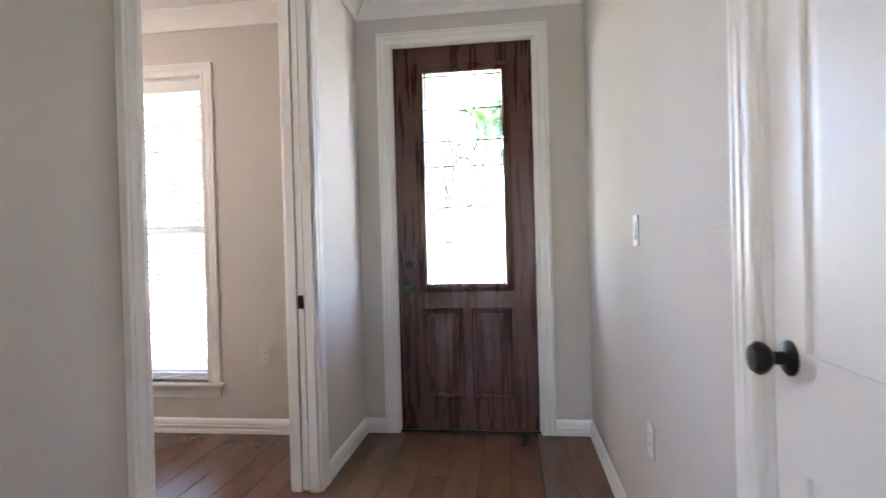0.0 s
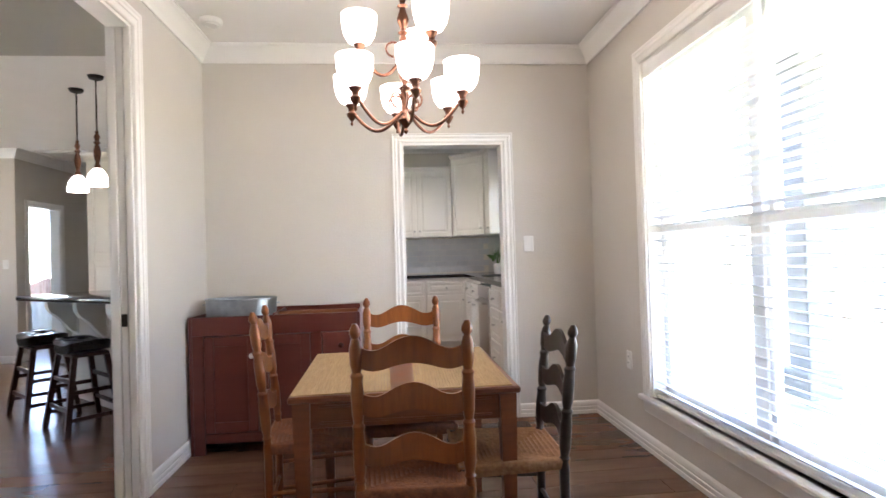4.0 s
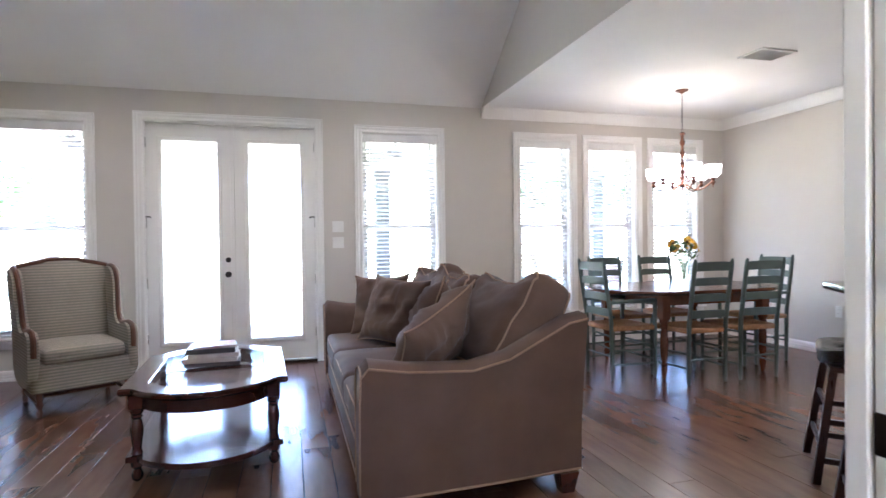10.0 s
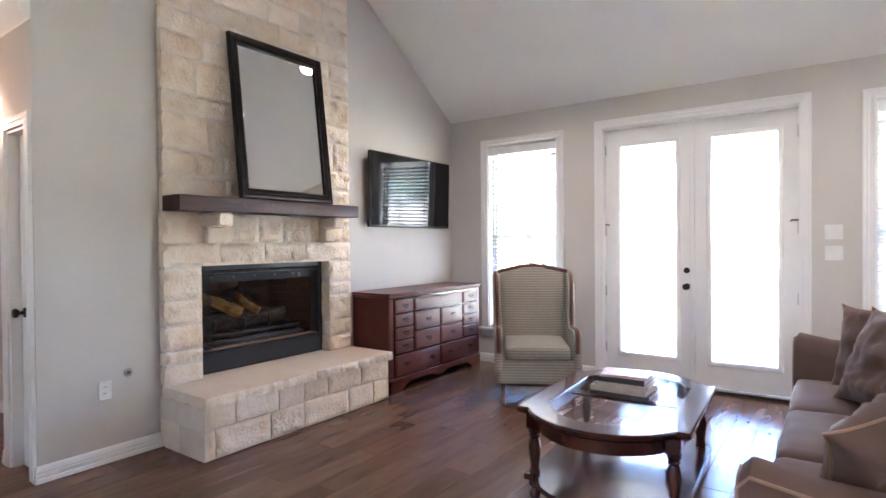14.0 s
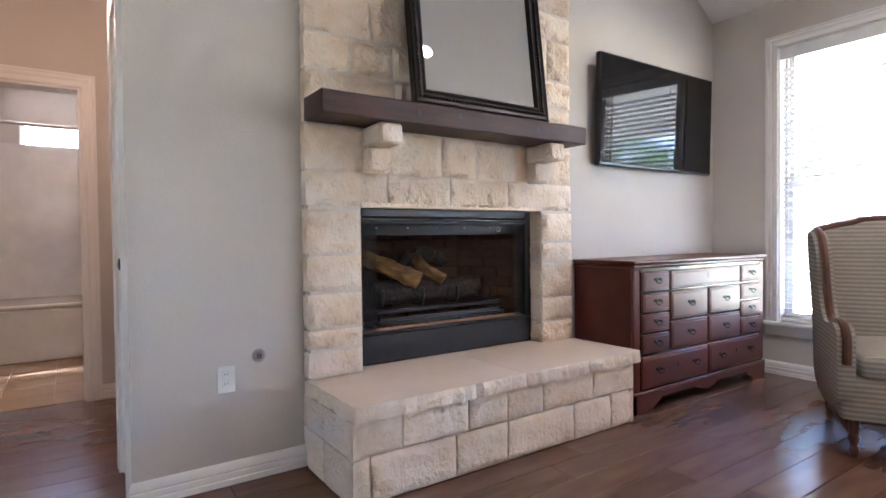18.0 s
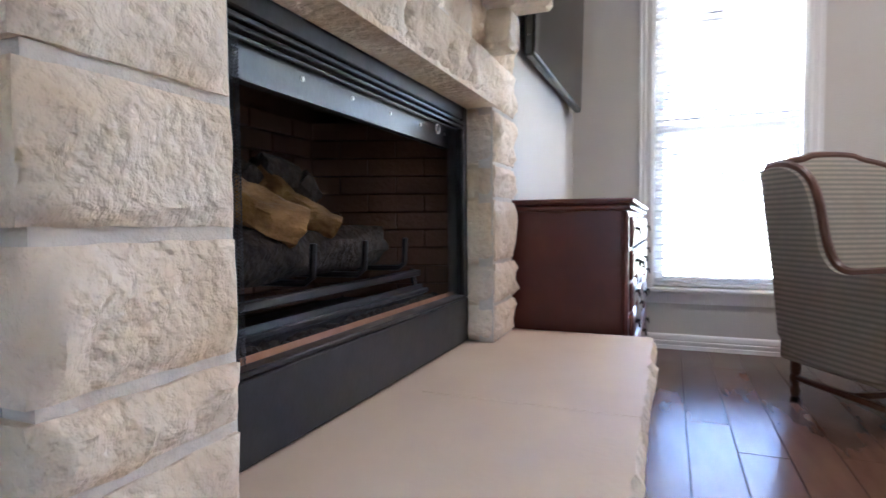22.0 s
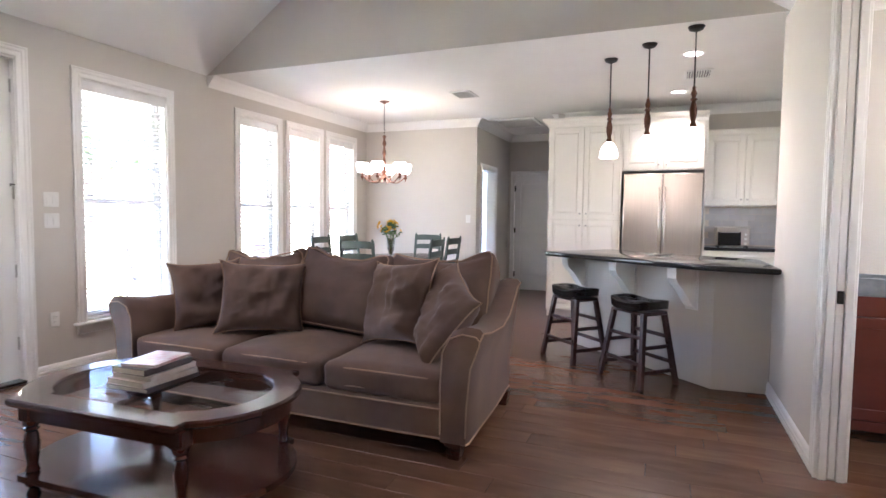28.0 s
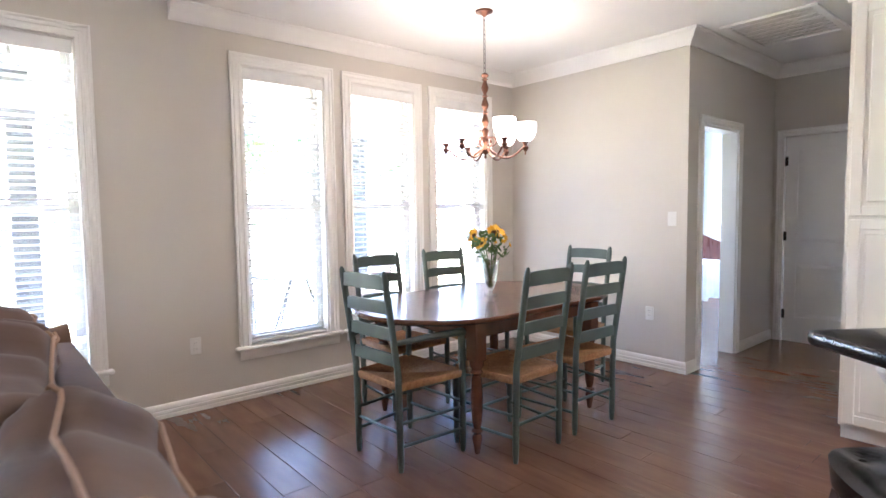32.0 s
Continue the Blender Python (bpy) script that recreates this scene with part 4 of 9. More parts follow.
def pillow(w, h, t, m, seed=0.0, n=26):
    """A loose scatter cushion: pointed corners, fat middle, folds towards the corners."""
    s = Shape()
    rows = []
    for side in (1, -1):
        grid = []
        for i in range(n + 1):
            for j in range(n + 1):
                u, v = 2 * i / n - 1, 2 * j / n - 1
                rnd = 1 + 0.05 * (u * v) ** 6
                pinch = rnd * (1 - 0.10 * (1 - abs(u) ** 3) * abs(v) ** 3)
                pin2 = (rnd * (1 - 0.10 * (1 - abs(v) ** 3) * abs(u) ** 3)) ** 2
                thick = t * max(0.0, (1 - u ** 4) * (1 - v ** 4)) ** 0.6
                wr = 0.034 * (noise.noise(Vector((u * 2 + seed, v * 2, seed))) + 0.6 * noise.noise(Vector((u * 7, v * 2.5 + seed, seed))) + 0.35 * noise.noise(Vector((u * 4 - v * 9, v * 5 + seed, seed)))) * (1 - max(abs(u), abs(v)) ** 8)
                x, y, z = u * w / 2 * pin2 ** 0.5, v * h / 2 * pinch, side * thick / 2 + wr
                grid.append(m @ Vector((x, y, z)))
        k = len(s.v)
        s.add(grid, [(i * (n + 1) + j, (i + 1) * (n + 1) + j, (i + 1) * (n + 1) + j + 1, i * (n + 1) + j + 1) for i in range(n) for j in range(n)])
    edge = []
    for u, v in [(-1 + 2 * k / 10, -1) for k in range(10)] + [(1, -1 + 2 * k / 10) for k in range(10)] + [(1 - 2 * k / 10, 1) for k in range(10)] + [(-1, 1 - 2 * k / 10) for k in range(10)]:
        rnd = 1 + 0.05 * (u * v) ** 6
        pinch = rnd * (1 - 0.10 * (1 - abs(u) ** 3) * abs(v) ** 3)
        pin2 = (rnd * (1 - 0.10 * (1 - abs(v) ** 3) * abs(u) ** 3)) ** 2
        edge.append(m @ Vector((u * w / 2 * pin2 ** 0.5, v * h / 2 * pinch, 0)))
    return s, edge


def smooth_part(name, s, mat, parent, label=""):
    ob = part(name, s, mat, parent, label, 80)
    joined(ob.data, 0.0008)
    ob.data.polygons.foreach_set("use_smooth", [True] * len(ob.data.polygons))
    return ob


# ---- stone chimney ----
CX = 1.145          # face of the stones
CY0, CY1 = -0.71, -2.455
OY0, OY1, OZ0, OZ1 = -0.985, -2.195, 0.37, 1.175
rs = random.Random(11)


def rough_stone(y0, y1, z0, z1, depth, parent, cap=False, way="x", ny=7, nz=5, amp=0.026, corner=(False, False)):
    """A split-faced block whose front looks to -x; y0 is its north end."""
    s = Shape()
    ys, zs = y1 - y0, z1 - z0
    sd = rs.uniform(0, 90)
    n, k = max(4, int(abs(ys) / 0.022)), max(4, int(zs / 0.022))
    grid = []
    for i in range(n + 1):
        for j in range(k + 1):
            u, v = i / n, j / k
            e = min(u, 1 - u) * abs(ys), min(v, 1 - v) * zs
            edge = min(1.0, min(e) / 0.02)
            y, z = y0 + ys * u, z0 + zs * v
            d = amp * (0.7 * noise.noise(Vector((y * 13 + sd, z * 13, sd))) + 0.6 * noise.noise(Vector((y * 36, z * 24 + sd, sd))) + 0.3 * noise.noise(Vector((y * 80, z * 60 + sd, sd)))) + 0.014 * edge
            jit = 0.004 * noise.noise(Vector((y * 20, z * 20, sd)))
            grid.append((-depth - d * (0.25 + 0.75 * edge), y + (jit if 0 < u < 1 else jit * 1.3), z + (jit if 0 < v < 1 else jit)))
    f = [(i * (k + 1) + j, (i + 1) * (k + 1) + j, (i + 1) * (k + 1) + j + 1, i * (k + 1) + j + 1) for i in range(n) for j in range(k)]
    b = len(grid)
    ring = [j for j in range(k + 1)] + [i * (k + 1) + k for i in range(1, n + 1)] + [n * (k + 1) + j for j in range(k - 1, -1, -1)] + [i * (k + 1) for i in range(n - 1, 0, -1)]
    back = [(0.0, grid[q][1], grid[q][2]) for q in ring]
    f += [(ring[q], ring[(q + 1) % len(ring)], b + (q + 1) % len(ring), b + q) for q in range(len(ring))]
    s.add(grid + back, f)
    return part("stone", s, STONE, parent, smooth=50)


def courses(parent, y0, y1, rows, holes=(), lengths=(0.24, 0.5), depth=0.05):
    """Courses of stones from y0 (north) to y1 (south), rows of (z0, z1)."""
    for z0, z1 in rows:
        spans = [(y0, y1)]
        for hy0, hy1, hz0, hz1 in holes:
            if hz0 < (z0 + z1) / 2 < hz1:
                spans = [q for a, b in spans for q in ((a, hy0), (hy1, b)) if q[0] - q[1] > 0.04]
        for a, b in spans:
            y = a
            while y - b > 0.02:
                ln = rs.uniform(*lengths)
                if y - ln - b < 0.16:
                    ln = y - b
                    if ln > 0.55:
                        ln /= 2
                rough_stone(y - 0.005, y - ln + 0.005, z0 + 0.006, z1 - 0.006, depth + rs.uniform(0, 0.008), parent)
                y -= ln


fp = thing("fireplace", "tall cream split-face limestone chimney with a raised hearth", "fireplace", pose(EL, 0, 0), kind="structure")
s = Shape()
slab_wall(s, "y", CY1 + 0.012, CY0 - 0.012, -0.052, -0.001, 0, 3.9, [(OY1, OY0, 0.0, OZ1)])
part("mortar_bed", s, MORTAR, fp, smooth=0)
left = [(0.37, 0.50), (0.50, 0.60), (0.60, 0.77), (0.77, 0.947), (0.947, 1.168)]
right = [(0.37, 0.50), (0.50, 0.645), (0.645, 0.865), (0.865, 0.985), (0.985, 1.168)]
for z0, z1 in left:
    rough_stone(CY0, OY0 + 0.004, z0 + 0.008, z1 - 0.009, 0.058, fp)
for z0, z1 in right:
    rough_stone(OY1 - 0.004, CY1, z0 + 0.007, z1 - 0.008, 0.056, fp)
for a, b in ((CY0, -1.135), (-1.135, -1.52), (-1.52, -1.93), (-1.93, CY1)):
    rough_stone(a, b + 0.006, 1.178, 1.335, 0.058, fp)
for a, b in ((CY0, -1.14), (-1.14, -1.47), (-1.47, -1.70), (-1.70, -1.99), (-1.99, CY1)):
    rough_stone(a, b + 0.008, 1.342, 1.55, 0.052, fp)
zz, rows = 1.556, []
while zz < 3.75:
    hgt = rs.choice((0.155, 0.17, 0.18, 0.2, 0.25))
    rows.append((zz, zz + hgt))
    zz += hgt
courses(fp, CY0, CY1, rows, lengths=(0.2, 0.55))
# reveal of the opening
s = Shape()
s.box(-0.045, 0.07, OY0 - 0.002, OY0 + 0.02, 0.37, OZ1).box(-0.05, 0.07, OY1 - 0.034, OY1 - 0.012, 0.37, OZ1).box(-0.066, 0.07, OY1 + 0.002, OY0 - 0.002, OZ1 - 0.001, OZ1 + 0.02)
part("opening_reveal", s, STONE, fp, smooth=0)
for z0, z1 in right:
    rv = rough_stone(0.0, -0.128, z0 + 0.005, z1 - 0.006, 0.012, fp, amp=0.012)
    rv.matrix_basis = pose(0.07, OY1 - 0.018, 0, 0, 0, -90)
# corbels
for y0, y1 in ((-0.99, -1.11), (-2.07, -2.19)):
    s = Shape()
    s.bbox(-0.26, -0.05, y1, y0, 1.455, 1.552, 0.012)
    s.bbox(-0.15, -0.05, y1, y0, 1.335, 1.453, 0.012)
    part("corbel", s, STONE, fp, "stepped stone corbel")
# hearth
HX0 = 0.665
for z0, z1, cuts in ((FZ + 0.004, 0.155, (-0.70, -0.78, -1.20, -1.50, -1.95, -2.24, -2.42)), (0.155, 0.305, (-0.70, -0.93, -1.27, -1.50, -1.73, -2.10, -2.42))):
    for a, b in zip(cuts, cuts[1:]):
        rough_stone(a - 0.005, b + 0.005, z0 + 0.004, z1 - 0.004, EL - HX0 - 0.02, fp, amp=0.014)
part("hearth_core", Shape().box(HX0 - EL + 0.03, -0.052, -2.41, -0.71, FZ, 0.3), MORTAR, fp, smooth=0)
for z0, z1 in ((FZ + 0.004, 0.155), (0.155, 0.305)):
    for ya, sg in ((-0.70, 1), (-2.42, -1)):
        x = HX0 - EL + 0.006
        while x < -0.1:
            ln = min(0.3, -0.055 - x)
            s = Shape()
            n, sd = 6, rs.uniform(0, 50)
            g2 = [(x + 0.004 + (ln - 0.008) * i / n, ya + sg * (0.008 + 0.012 * noise.noise(Vector((i * 0.9 + sd, j * 0.9, z0)))) * (1 if 0 < i < n and 0 < j < 4 else 0.2), z0 + 0.004 + (z1 - z0 - 0.008) * j / 4) for i in range(n + 1) for j in range(5)]
            s.add(g2, [(i * 5 + j, (i + 1) * 5 + j, (i + 1) * 5 + j + 1, i * 5 + j + 1) for i in range(n) for j in range(4)])
            s.box(x + 0.004, x + ln - 0.004, ya - sg * 0.03 if sg > 0 else ya, ya if sg > 0 else ya - sg * 0.03, z0 + 0.004, z1 - 0.004)
            part("stone", s, STONE, fp, smooth=50)
            x += ln


def hearth_slab(y0, y1, ends):
    """A limestone slab with a chipped edge."""
    s = Shape()
    xs = HX0 - EL + 0.028 - 0.05
    m = int((y0 - y1) / 0.016)
    top, mid, low = [], [], []
    outl = []
    if ends[0]:
        outl += [(-0.053 + (xs + 0.053) * i / 30, y0) for i in range(30)]
    else:
        outl += [(-0.053, y0)]
    outl += [(xs, y0 + (y1 - y0) * i / m) for i in range(m)]
    if ends[1]:
        outl += [(xs + (-0.053 - xs) * i / 30, y1) for i in range(31)]
    else:
        outl += [(xs, y1), (-0.053, y1)]
    for x, y in outl:
        chip = 0.012 * noise.noise(Vector((x * 15, y * 15, 3))) + 0.010 * noise.noise(Vector((x * 34, y * 34, 8)))
        e = Vector(((-1 if x < -0.4 else 0), (1 if ends[0] and y == y0 else -1 if ends[1] and y == y1 else 0)))
        if x > -0.06:
            e = Vector((0, 0))
        o = e * (chip - 0.004)
        top.append((x + o.x * 0.4 - e.x * 0.010, y + o.y * 0.4 - e.y * 0.010, 0.37))
        mid.append((x + o.x * 1.6 + e.x * 0.004, y + o.y * 1.6 + e.y * 0.004, 0.345 + chip * 0.6))
        low.append((x + o.x, y + o.y, 0.308))
    k = len(outl)
    s.add(top + mid + low, [tuple(range(k)), tuple(range(3 * k - 1, 2 * k - 1, -1))] + [(i, (i + 1) % k, k + (i + 1) % k, k + i) for i in range(k)] + [(k + i, k + (i + 1) % k, 2 * k + (i + 1) % k, 2 * k + i) for i in range(k)])
    ob = part("hearth_slab", s, SLAB, fp, "smooth cream limestone slab with a chipped edge", 25)
    ob.data.materials.append(STONE)
    for p in ob.data.polygons:
        p.material_index = 0 if p.normal.z > 0.95 else 1


hearth_slab(-0.69, -1.598, (True, False))
hearth_slab(-1.602, -2.475, (False, True))

# ---- mantel ----
mt = thing("mantel_shelf", "dark brown rough-hewn timber mantel beam", "mantel", pose(EL, 0, 1.556))
s = Shape()
nn = 40
prof = [(-0.285, 0.004), (-0.281, 0), (-0.065, 0), (-0.065, 0.1), (-0.278, 0.1), (-0.286, 0.094)]
pts = []
for i in range(nn + 1):
    y = -0.705 - 1.63 * i / nn
    pts += [(x + 0.004 * noise.noise(Vector((y * 9, x * 20, z * 20))), y, z + 0.003 * noise.noise(Vector((y * 7 + 5, x * 20, z * 30)))) for x, z in prof]
c = len(prof)
s.add(pts, [(i * c + j, i * c + (j + 1) % c, (i + 1) * c + (j + 1) % c, (i + 1) * c + j) for i in range(nn) for j in range(c)] + [tuple(range(c)), tuple(nn * c + j for j in range(c))])
part("beam", s, MANTEL, mt, smooth=30)
for y, z in ((-1.18, 0.05), (-1.42, 0.06), (-1.95, 0.045), (-2.2, 0.06)):
    part("knot", Shape().lathe([(0.016, 0), (0.013, 0.003), (0.004, 0.002)], 10, pose(-0.284, y, z, 0, -90, 0)), COVERB, mt)

# ---- mirror leaning on the mantel ----
mb, mtp = Vector((0.985, 0, 1.657)), Vector((1.125, 0, 2.885))
tilt = math.degrees(math.atan2(mtp.x - mb.x, mtp.z - mb.z))
hgt = (mtp - mb).length
mi = thing("mirror", "large framed mirror with a dark beaded frame, leaning on the chimney", "mirror", Matrix.Translation((mb.x, -1.615, mb.z)) @ pose(0, 0, 0, 0, tilt, 0))
w2 = 0.44
FR = [(0, 0), (0, 0.02), (0.012, 0.028), (0.02, 0.022), (0.05, 0.03), (0.07, 0.04), (0.078, 0.034), (0.078, 0)]
s = Shape().sweep([(0, w2 - 0.078, 0.078), (0, w2 - 0.078, hgt - 0.078), (0, -w2 + 0.078, hgt - 0.078), (0, -w2 + 0.078, 0.078)], FR, (-1, 0, 0), True)
part("mirror_frame", s, DKMETAL, mi, "dark carved wooden frame", 30)
s = Shape()
for k in range(60):
    a = k / 60
    for sx in (-1, 1):
        s.lathe([(0.008, -0.004), (0.008, 0.004), (0.002, 0.008)], 6, pose(-0.032, sx * (w2 - 0.035), 0.04 + (hgt - 0.08) * a, 0, -90, 0))
for k in range(42):
    for z in (0.04, hgt - 0.04):
        s.lathe([(0.008, -0.004), (0.008, 0.004), (0.002, 0.008)], 6, pose(-0.032, -w2 + 0.04 + (2 * w2 - 0.08) * k / 42, z, 0, -90, 0))
tagged(part("beading", s, DKMETAL, mi), kind="stuff")
part("mirror_glass", Shape().box(-0.012, -0.006, -w2 + 0.07, w2 - 0.07, 0.07, hgt - 0.07), MIRROR, mi, "silvered mirror glass", 0)
part("backing", Shape().box(-0.006, 0.006, -w2 + 0.01, w2 - 0.01, 0.01, hgt - 0.01), CHERRYD, mi, smooth=0)

# ---- firebox ----
fb = thing("fireplace_insert", "black steel gas fireplace insert with logs behind mesh screens", "fireplace", pose(EL + 0.037, 0, 0))
y0, y1 = OY0 - 0.004, OY1 + 0.004
s = Shape()
s.bbox(0, 0.03, y1, y0, 0.372, 0.523, 0.004)
part("lower_panel", s, IRON, fb)
for q in ((y0 - 0.045, y0, 0.525, 1.175), (y1, y1 + 0.045, 0.525, 1.175), (y1 + 0.045, y0 - 0.045, 1.13, 1.175)):
    part("surround_bar", Shape().bbox(0, 0.03, *q, 0.004), IRON, fb)
part("top_rail", Shape().bbox(-0.004, 0.02, y1 + 0.045, y0 - 0.045, 1.112, 1.122, 0.002).bbox(-0.002, 0.02, y1 + 0.045, y0 - 0.045, 1.098, 1.106, 0.002), IRON, fb)
part("hood", Shape().prism([(0.05, 1.035), (0.075, 1.035), (0.13, 1.105), (0.04, 1.105)], y1 + 0.045, y0 - 0.045, "y"), IRON, fb, "bluish black smoke hood")
for k in range(6):
    part("rivet", Shape().lathe([(0.006, 0), (0.005, 0.003), (0.002, 0.004)], 8, pose(0.044, y0 - 0.15 - 0.19 * k, 1.075, 0, -90, 0)), NICKEL, fb)
part("base_lip", Shape().bbox(-0.002, 0.05, y1 + 0.045, y0 - 0.045, 0.525, 0.537, 0.003), IRON, fb)
# firebox walls in brick panels
xb0, xb1 = 0.035, 0.50
back0, back1 = y0 - 0.2, y1 + 0.2
s = Shape()
s.box(xb1 + 0.03, xb1 + 0.05, back1 - 0.3, back0 + 0.3, 0.44, 1.25).box(xb0, xb1 + 0.05, back1 - 0.3, back0 + 0.3, 0.43, 0.511).box(xb0, xb1 + 0.05, back1 - 0.3, back0 + 0.3, 1.19, 1.21)
s.box(xb0, xb1 + 0.05, y0 + 0.01, y0 + 0.03, 0.44, 1.2).box(xb0, xb1 + 0.05, y1 - 0.03, y1 - 0.01, 0.44, 1.2)
part("firebox_shell", s, FIREJ, fb, "sooty firebox liner", 0)
bh, bl = 0.062, 0.2
for row in range(10):
    z = 0.512 + bh * row
    off = (row % 2) * bl / 2
    y = back0 + off
    while y > back1:
        a, b = min(y, back0), max(y - bl, back1)
        if a - b > 0.03:
            part("brick", Shape().bbox(xb1, xb1 + 0.03, b + 0.003, a - 0.003, z + 0.003, z + bh - 0.003, 0.003), FIREB, fb)
        y -= bl
    for ya, yb in ((y0 - 0.01, back0), (y1 + 0.01, back1)):
        for q in range(3):
            t0, t1 = max(0, (q - (row % 2) / 2) / 2.5), min(1, (q + 1 - (row % 2) / 2) / 2.5)
            if t1 - t0 < 0.05:
                continue
            p0, p1 = Vector((xb0 + 0.02 + (xb1 - xb0 - 0.02) * t0, ya + (yb - ya) * t0, 0)), Vector((xb0 + 0.02 + (xb1 - xb0 - 0.02) * t1, ya + (yb - ya) * t1, 0))
            d = (p1 - p0).normalized()
            nrm = Vector((-d.y, d.x, 0)) * (1 if ya > yb else -1) * -1
            a, b = p0 + d * 0.003, p1 - d * 0.003
            sh = Shape()
            v = [(*(c.xy), zc) for zc in (z + 0.003, z + bh - 0.003) for c in (a, b, b - nrm * 0.02, a - nrm * 0.02)]
            sh.add(v, [(0, 1, 2, 3), (4, 5, 6, 7), (0, 1, 5, 4), (1, 2, 6, 5), (2, 3, 7, 6), (3, 0, 4, 7)])
            part("brick", sh, FIREB, fb, smooth=0)
# logs, grate and ember bed


def log(pts, rads, sd, mat):
    s = Shape()
    n = 22
    P = [Vector(p) for p in pts]
    K = 16
    ring = []
    for i in range(K + 1):
        t = i / K * (len(P) - 1)
        a = min(int(t), len(P) - 2)
        c = P[a].lerp(P[a + 1], t - a)
        r = rads[a] + (rads[a + 1] - rads[a]) * (t - a)
        d = (P[a + 1] - P[a]).normalized()
        up = d.orthogonal().normalized()
        sd2 = d.cross(up)
        for j in range(n):
            an = 2 * math.pi * j / n
            q = r * (1 + 0.3 * noise.noise(Vector((math.cos(an) * 2 + sd, math.sin(an) * 2, i * 0.35))) + 0.22 * noise.noise(Vector((an * 3, i * 0.2, sd))))
            ring.append(c + q * (math.cos(an) * up + math.sin(an) * sd2))
    s.add(ring, [(i * n + j, i * n + (j + 1) % n, (i + 1) * n + (j + 1) % n, (i + 1) * n + j) for i in range(K) for j in range(n)] + [tuple(range(n)), tuple(K * n + j for j in range(n))])
    return s


lg = thing("gas_log", "charred bark gas log on the grate", "log", pose(EL + 0.045, 0, 0.055), group="gas logs")
part("bark", log([(0.24, -1.21, 0.655), (0.24, -1.95, 0.66)], [0.065, 0.06], 3, BARK), BARK, lg)
lg = thing("gas_log", "split yellow log resting across the bark log", "log", pose(EL + 0.045, 0, 0.055), group="gas logs")
part("split_wood", log([(0.33, -1.17, 0.875), (0.17, -1.48, 0.715)], [0.04, 0.05], 9, LOGW), LOGW, lg)
lg = thing("gas_log", "forked yellow and charred log on the grate", "log", pose(EL + 0.045, 0, 0.055), group="gas logs")
part("split_wood", log([(0.36, -1.56, 0.86), (0.27, -1.58, 0.78), (0.18, -1.66, 0.71)], [0.03, 0.035, 0.034], 15, LOGW), LOGW, lg)
part("charred_fork", log([(0.40, -1.44, 0.76), (0.37, -1.55, 0.87), (0.34, -1.70, 0.86), (0.32, -1.76, 0.80)], [0.04, 0.05, 0.04, 0.03], 21, BARK), BARK, lg)
gr = thing("fire_grate", "black iron log grate over the burner", "grate", pose(EL + 0.045, 0, 0.055))
for y in (-1.22, -1.48, -1.72, -1.97):
    part("grate_bar", Shape().tube([(0.42, y, 0.58), (0.15, y, 0.585), (0.13, y, 0.60), (0.125, y, 0.68)], 0.009, 8), IRON, gr)
part("front_bar", Shape().bbox(0.10, 0.125, -2.03, -1.17, 0.555, 0.575, 0.003).bbox(0.08, 0.11, -2.05, -1.15, 0.50, 0.515, 0.003), IRON, gr)
part("burner_pan", Shape().bbox(0.085, 0.40, -2.02, -1.18, 0.456, 0.475, 0.004).prism([(0.085, 0.475), (0.10, 0.475), (0.10, 0.53), (0.09, 0.53)], -2.02, -1.18, "y"), IRON, gr)
for y in (-1.2, -2.0):
    part("grate_leg", Shape().tube([(0.12, y, 0.58), (0.09, y, 0.457)], 0.009, 6), IRON, gr)
s = Shape()
for k in range(150):
    r = rs.uniform(0.010, 0.02)
    s.lathe([(r * 0.5, -r * 0.7), (r, -r * 0.1), (r * 0.8, r * 0.5), (r * 0.3, r * 0.8)], 5, pose(rs.uniform(0.055, 0.085), rs.uniform(-2.1, -1.12), 0.466 + r * 0.7, rs.uniform(0, 90), rs.uniform(0, 90), rs.uniform(0, 90)))
for k in range(60):
    r = rs.uniform(0.009, 0.015)
    s.lathe([(r * 0.5, -r * 0.7), (r, -r * 0.1), (r * 0.3, r * 0.8)], 5, pose(rs.uniform(0.13, 0.19), rs.uniform(-1.95, -1.25), 0.475 + r, 10, 20, 30))
tagged(part("lava_rocks", s, EMBER, thing("ember_bed", "dark lava rock embers in front of the burner", "embers", pose(EL + 0.045, 0, 0.055), kind="stuff"), smooth=0), kind="stuff")
part("clay_ledge", Shape().prism([(0.035, 0.511), (0.075, 0.511), (0.075, 0.525), (0.035, 0.551)], y1 + 0.05, y0 - 0.05, "y"), CLAY, fb, "terracotta coloured front ledge")


def mesh_screen(ya, yb):
    """A gathered curtain of chain mesh: fine woven wires."""
    s = Shape()
    w = abs(yb - ya)
    cols, rws = 26, 92
    def at(i, j):
        y = ya + (yb - ya) * i / cols
        return (0.022 + 0.008 * math.sin(i * 1.5), y, 0.54 + 0.55 * j / rws)
    r = 0.0009
    for i in range(cols):
        for sg in (0, 1):
            pts = [at(i + ((j + sg) % 2), j) for j in range(0, rws + 1)]
            k = len(s.v)
            for p in pts:
                s.v += [(p[0], p[1] - r, p[2]), (p[0], p[1] + r, p[2])]
            s.f += [(k + 2 * q, k + 2 * q + 1, k + 2 * q + 3, k + 2 * q + 2) for q in range(rws)]
    return s


